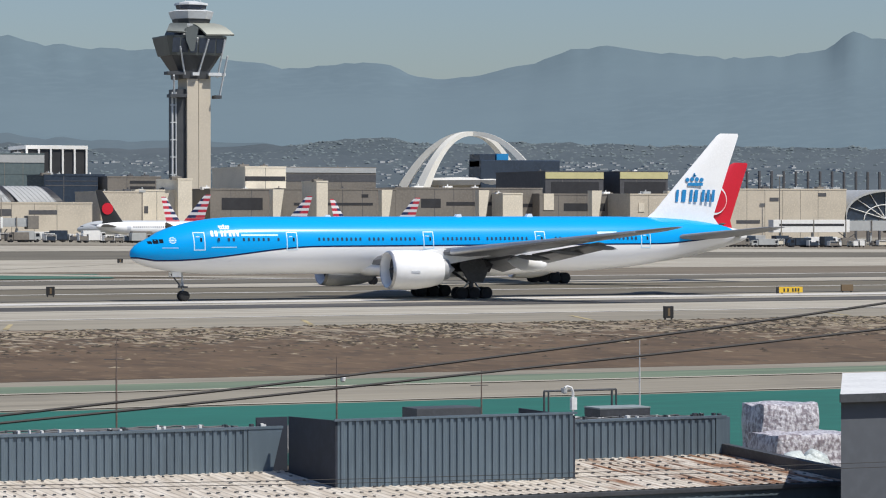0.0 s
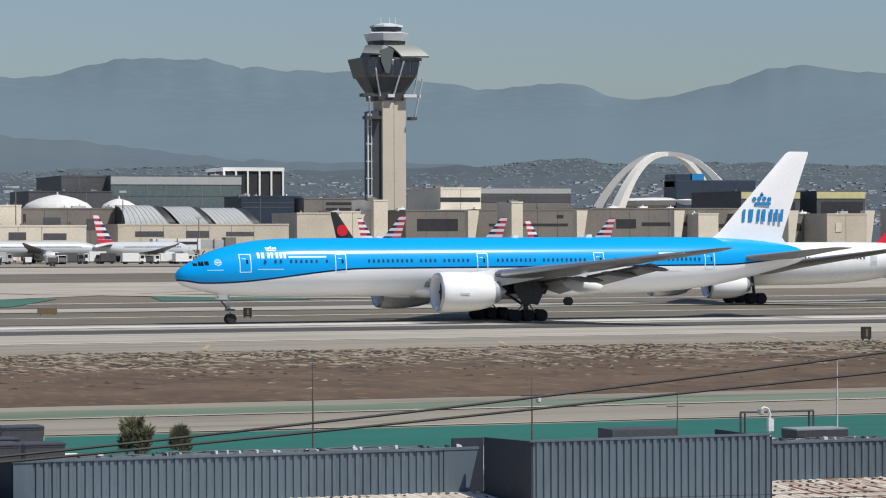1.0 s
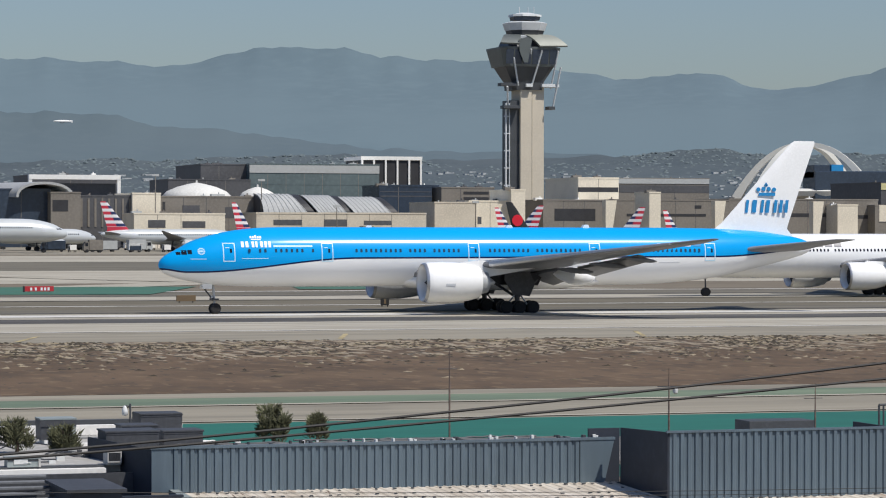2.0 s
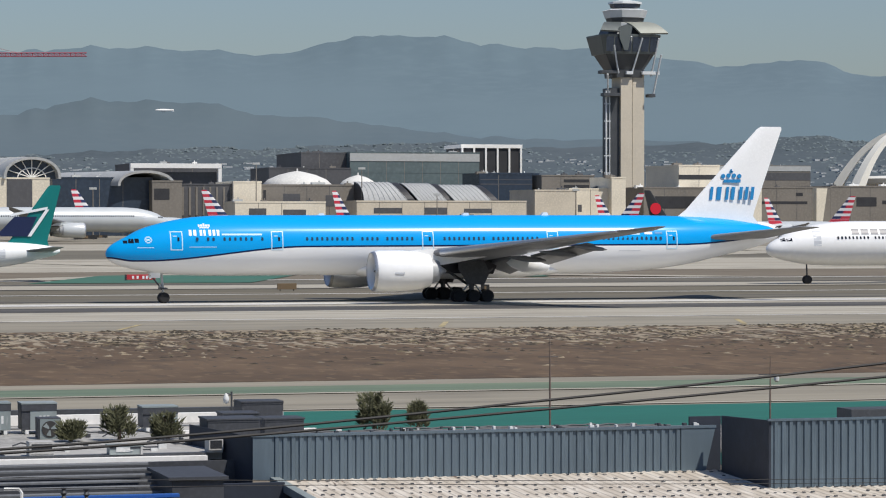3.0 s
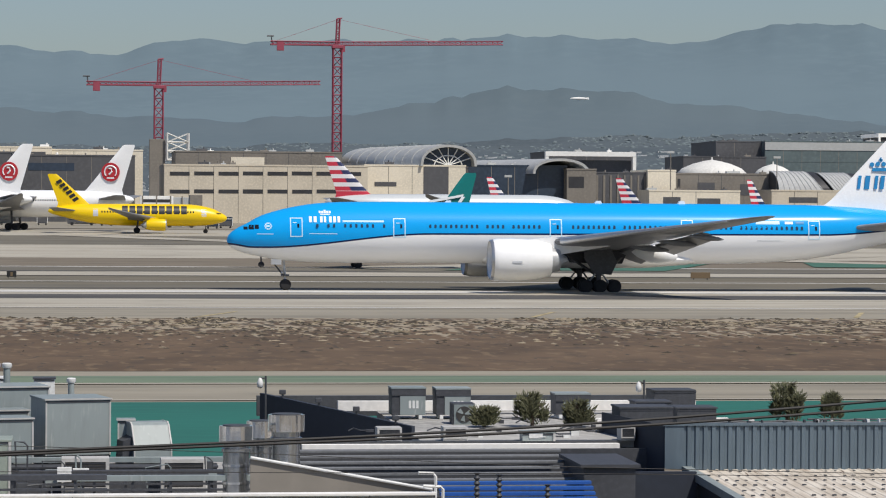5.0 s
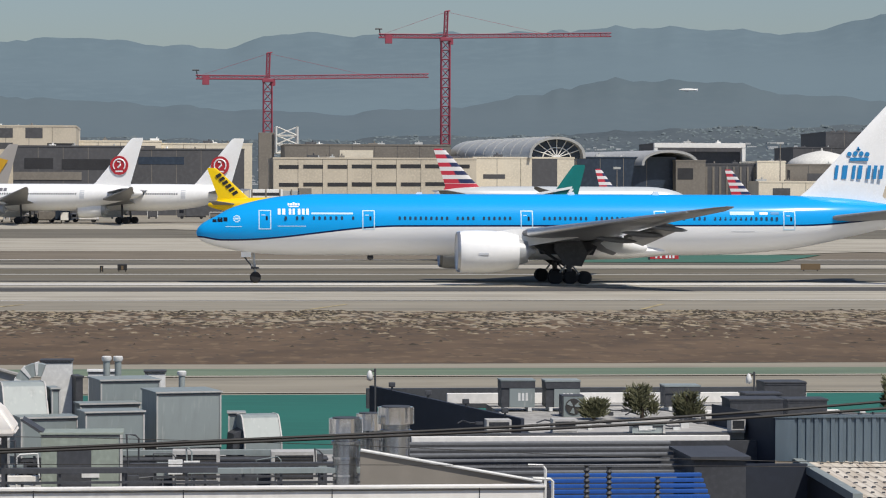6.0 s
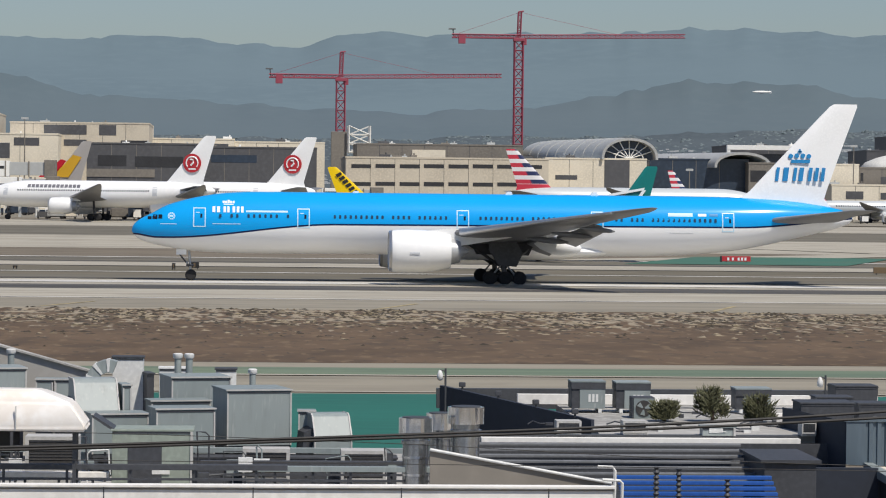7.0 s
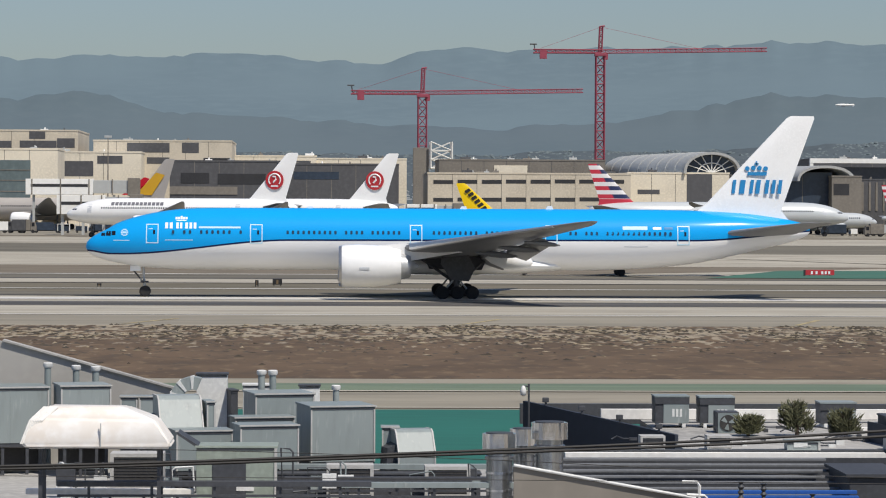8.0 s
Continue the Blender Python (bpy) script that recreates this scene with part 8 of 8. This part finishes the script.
def masts_and_cables():
    for x, zt in ((27.96, 4.97), (35.42, 4.2), (40.6, 3.66), (46.53, 4.55)):
        p = thing("thin_mast", x, 88, 0, 0, "thin brown steel mast with small fittings", "mast", "thin masts")
        bm = bmesh.new()
        rod(bm, (0, 0, 0), (0, 0, zt * 0.75), 0.035, 0.03, 6)
        rod(bm, (0, 0, zt * 0.75), (0, 0, zt), 0.025, 0.012, 5)
        part("pole", bm, M_WHITEUNIT if x > 46 else M_MAST, p)
        bm = bmesh.new()
        rod(bm, (-0.4, 0, zt * 0.86), (0.25, 0, zt * 0.86), 0.012, n=5)
        part("crossbar", bm, M_TRIM, p)
        if 34 < x < 36:
            bm = bmesh.new()
            turned(bm, [(0, 0.02), (0.05, 0.08), (0.16, 0.09), (0.2, 0.05)], 12)
            o = part("camera_dome", bm, M_WHITEUNIT, p)
            o.location = (0.22, 0, zt * 0.8)
    for x, y, zb, zt in ((5.85, 84.5, 1.7, 3.68), (16.95, 84.2, 1.7, 3.57)):
        c = thing("security_camera", x, y, zb, 0, "white dome security camera on a thin post", "camera", "security cameras")
        h = zt - zb
        bm = bmesh.new()
        rod(bm, (0, 0, 0), (0, 0, h), 0.03)
        rod(bm, (0, 0, h - 0.08), (-0.16, 0, h - 0.05), 0.02)
        part("post", bm, M_TRIM, c)
        bm = bmesh.new()
        turned(bm, [(h - 0.36, 0.02), (h - 0.32, 0.085), (h - 0.2, 0.09), (h - 0.08, 0.05), (h - 0.05, 0.02)], 14, 'Z', 0, (-0.16, 0, 0))
        part("dome", bm, M_WHITEUNIT, c, smooth=60)
    c = thing("security_camera", 40.0, 80, 2.4, 0, "white hooked security camera post with a pipe frame", "camera", "security cameras")
    bm = bmesh.new()
    tube(bm, [(0, 0, 0), (0, 0, 0.95), (-0.06, 0, 1.1), (-0.2, 0, 1.15), (-0.28, 0, 1.1)], 0.04)
    part("hook", bm, M_WHITEUNIT, c)
    part("box", boxed(-0.09, 0.09, -0.1, 0.05, 0.42, 0.8, bevel=0.02), M_WHITEUNIT, c)
    bm = bmesh.new()
    turned(bm, [(0.92, 0.03), (0.96, 0.09), (1.1, 0.1)], 12, 'Z', 0, (-0.3, 0, 0))
    part("dome", bm, M_PALEGREY, c)
    f = thing("steel_rack", 40.5, 81, 2.4, 0, "dark steel pipe frame on the roof", "frame")
    bm = bmesh.new()
    for x in (-1.0, 1.35):
        rod(bm, (x, 0, 0), (x, 0, 0.95), 0.035)
        rod(bm, (x + 0.15, 0, 0), (x + 0.15, 0, 0.95), 0.03)
    rod(bm, (-1.0, 0, 0.95), (1.5, 0, 0.95), 0.035)
    part("frame", bm, M_TRIM, f)
    for name, pts, r in (("overhead_cable", ((-14, 5.92), (-3.34, 6.03), (1.19, 6.18), (5.05, 6.36), (9.85, 6.72), (13.36, 7.03), (19.22, 7.64), (40, 10.4)), 0.016),
                         ("overhead_cable", ((-14, 5.88), (-3.34, 6.0), (1.19, 6.15), (5.05, 6.31), (9.86, 6.62), (13.36, 6.88), (19.22, 7.33), (40, 9.2)), 0.016),
                         ("overhead_wire", ((-14, 6.3), (-2.19, 6.21), (1.19, 6.12), (5.39, 5.93), (14, 5.75), (19, 5.72), (40, 5.7)), 0.004),
                         ("overhead_wire", ((-14, 6.0), (5.4, 5.86), (14, 5.70), (19, 5.66), (40, 5.6)), 0.004)):
        bm = bmesh.new()
        tube(bm, [(x, 30, spline(pts, x)[0]) for x in [-14 + 54 * i / 90 for i in range(91)]], r, 6)
        tagged(part(name, bm, M_CABLE), "black overhead cable crossing before the roofs" if r > 0.01 else "thin black overhead wire before the roofs", "", "", "structure")



def curved_duct(x, y, z, r):
    b = thing("curved_duct", x, y, 1.6, 0, "pale curved sheet-metal duct bend on the roof", "duct")
    bm = bmesh.new()
    rings = []
    for k in range(13):
        a = math.pi * (1.0 - 0.62 * k / 12)
        c, q = math.cos(a), math.sin(a)
        rings.append([(c * r, 0, z - 1.6 - r + q * r), (c * r, 0.55, z - 1.6 - r + q * r), (c * (r - 0.34), 0.55, z - 1.6 - r + q * (r - 0.34)), (c * (r - 0.34), 0, z - 1.6 - r + q * (r - 0.34))])
    rings.insert(0, [(p[0], p[1], 0) for p in rings[0]])
    loft(bm, rings)
    part("bend", bm, M_GALV, b)
    for k in (2, 6, 10):
        bm = bmesh.new()
        loft(bm, [[(p[0] * 1.02, p[1] + (0.02 if p[1] > 0 else -0.02), p[2] + 0.01) for p in rings[k]], [(p[0] * 1.02, p[1] + (0.02 if p[1] > 0 else -0.02), p[2] + 0.03) for p in rings[k + 1]]])
        part("flange", bm, M_WHITEUNIT, b)


def conduit_runs():
    """Pipes, brackets and small boxes between the rooftop units."""
    rnd = random.Random(17)
    for i in range(26):
        x, y = rnd.uniform(-6.4, 4.3), rnd.uniform(66.5, 71.5)
        b = thing("conduit", x, y, 1.6, 0, "dark bent service conduit between rooftop units", "conduit", "rooftop conduits")
        h = rnd.uniform(0.5, 1.35)
        bm = bmesh.new()
        k = rnd.uniform(-0.7, 0.7)
        tube(bm, [(0, 0, 0), (0, 0, h - 0.08), (0.08 * (1 if k > 0 else -1), 0, h), (k, 0.05, h + rnd.uniform(-0.1, 0.05)), (k + 0.04, 0.05, rnd.uniform(0, h * 0.5))], rnd.uniform(0.014, 0.032), 6)
        part("pipe", bm, rnd.choice((M_DARKUNIT, M_DARKUNIT, M_TRIM, M_WHITEUNIT, M_GALV)), b)
        if rnd.random() < 0.6:
            w = rnd.uniform(0.1, 0.22)
            part("junction_box", boxed(-w, w, -0.08, 0.08, h * 0.5, h * 0.5 + rnd.uniform(0.15, 0.4), bevel=0.015), rnd.choice((M_GALV, M_WHITEUNIT, M_DARKUNIT)), b)
    for x0, x1, y, z, mt in ((-6.6, 4.2, 71.6, 2.45, M_GALV), (-1.0, 4.0, 69.2, 2.35, M_DARKUNIT), (-6.0, 1.0, 65.2, 2.62, M_DARKUNIT), (0.3, 4.6, 66.2, 2.5, M_GALV), (-6.8, -3.0, 66.2, 2.35, M_DIRTYW)):
        b = thing("pipe_rack", (x0 + x1) / 2, y, 1.6, 0, "long horizontal pipe rack across the roof", "rack", "pipe racks")
        w = (x1 - x0) / 2
        part("beam", boxed(-w, w, 0, 0.25, z - 1.72, z - 1.6, bevel=0.01), mt, b)
        part("beam", boxed(-w, w, 0.02, 0.1, z - 1.95, z - 1.9), M_DARKUNIT, b)
        for k in range(5):
            part("post", boxed(-w + 2 * w * (k + 0.5) / 5 - 0.03, -w + 2 * w * (k + 0.5) / 5 + 0.03, 0.05, 0.11, 0, z - 1.72), M_DARKUNIT, b)
    for i in range(22):   # hoses and blocks on the middle roof
        x, y = rnd.uniform(7.5, 20), rnd.uniform(76.5, 84)
        b = thing("roof_hose", x, y, 2.44, 0, "dark hose and block on the pale roof", "hose", "roof hoses")
        bm = bmesh.new()
        w = rnd.uniform(0.2, 0.6)
        tube(bm, [(-w, 0, 0.03), (-w * 0.4, 0.1, 0.1), (w * 0.3, -0.1, 0.05), (w, 0.05, 0.04)], 0.022, 5)
        part("hose", bm, M_DARKUNIT, b)
        part("block", boxed(w, w + rnd.uniform(0.1, 0.25), -0.06, 0.06, 0, rnd.uniform(0.06, 0.14)), rnd.choice((M_DARKUNIT, M_WHITEUNIT)), b)


curved_duct(-3.6, 78.4, 4.2, 0.62)
conduit_runs()
roof_clutter()
edge_pipes()
west_building()
cover()
middle_building()
wrapped_goods()
masts_and_cables()


def motions():
    walk(JET_MOVING, [
        (0.0, pose(95.14, 294.77, 0)),
        (0.5, pose(86.55, 294.77, 0)),
        (1.0, pose(78.66, 294.77, 0)),
        (1.5, pose(70.33, 294.77, 0)),
        (1.7, pose(67.07, 294.77, 0)),
        (2.8, pose(49.49, 294.77, 0)),
        (3.0, pose(46.32, 294.77, 0)),
        (3.5, pose(38.58, 294.77, 0)),
        (4.0, pose(31.03, 294.77, 0)),
        (4.5, pose(23.63, 294.77, 0)),
        (5.0, pose(16.39, 294.77, 0)),
        (5.2, pose(13.57, 294.77, 0)),
        (6.3, pose(-1.85, 294.77, 0)),
        (6.5, pose(-4.61, 294.77, 0)),
        (7.0, pose(-11.36, 294.77, 0)),
        (7.5, pose(-17.92, 294.77, 0)),
        (8.0, pose(-24.30, 294.77, 0)),
    ])
    walk(SPIRIT, [(t, pose(x + 0.4, 600, 2.6, 0, 0, 180)) for t, x in
                  ((0.0, -23.5), (2.0, -1.0), (4.0, 21.8), (4.5, 27.5), (5.0, 33.0), (6.5, 48.0), (7.0, 52.9), (7.5, 57.6), (8.0, 62.5))])
    walk(BLACKFIN, [(t, pose(261.4 + 10.4 * t, 720, rise(720, 242 + 10.4 * t), 0, 0, 180)) for t in (0.0, 1.0, 2.0, 3.0, 4.0, 5.0, 6.0, 7.0, 8.0)])


motions()
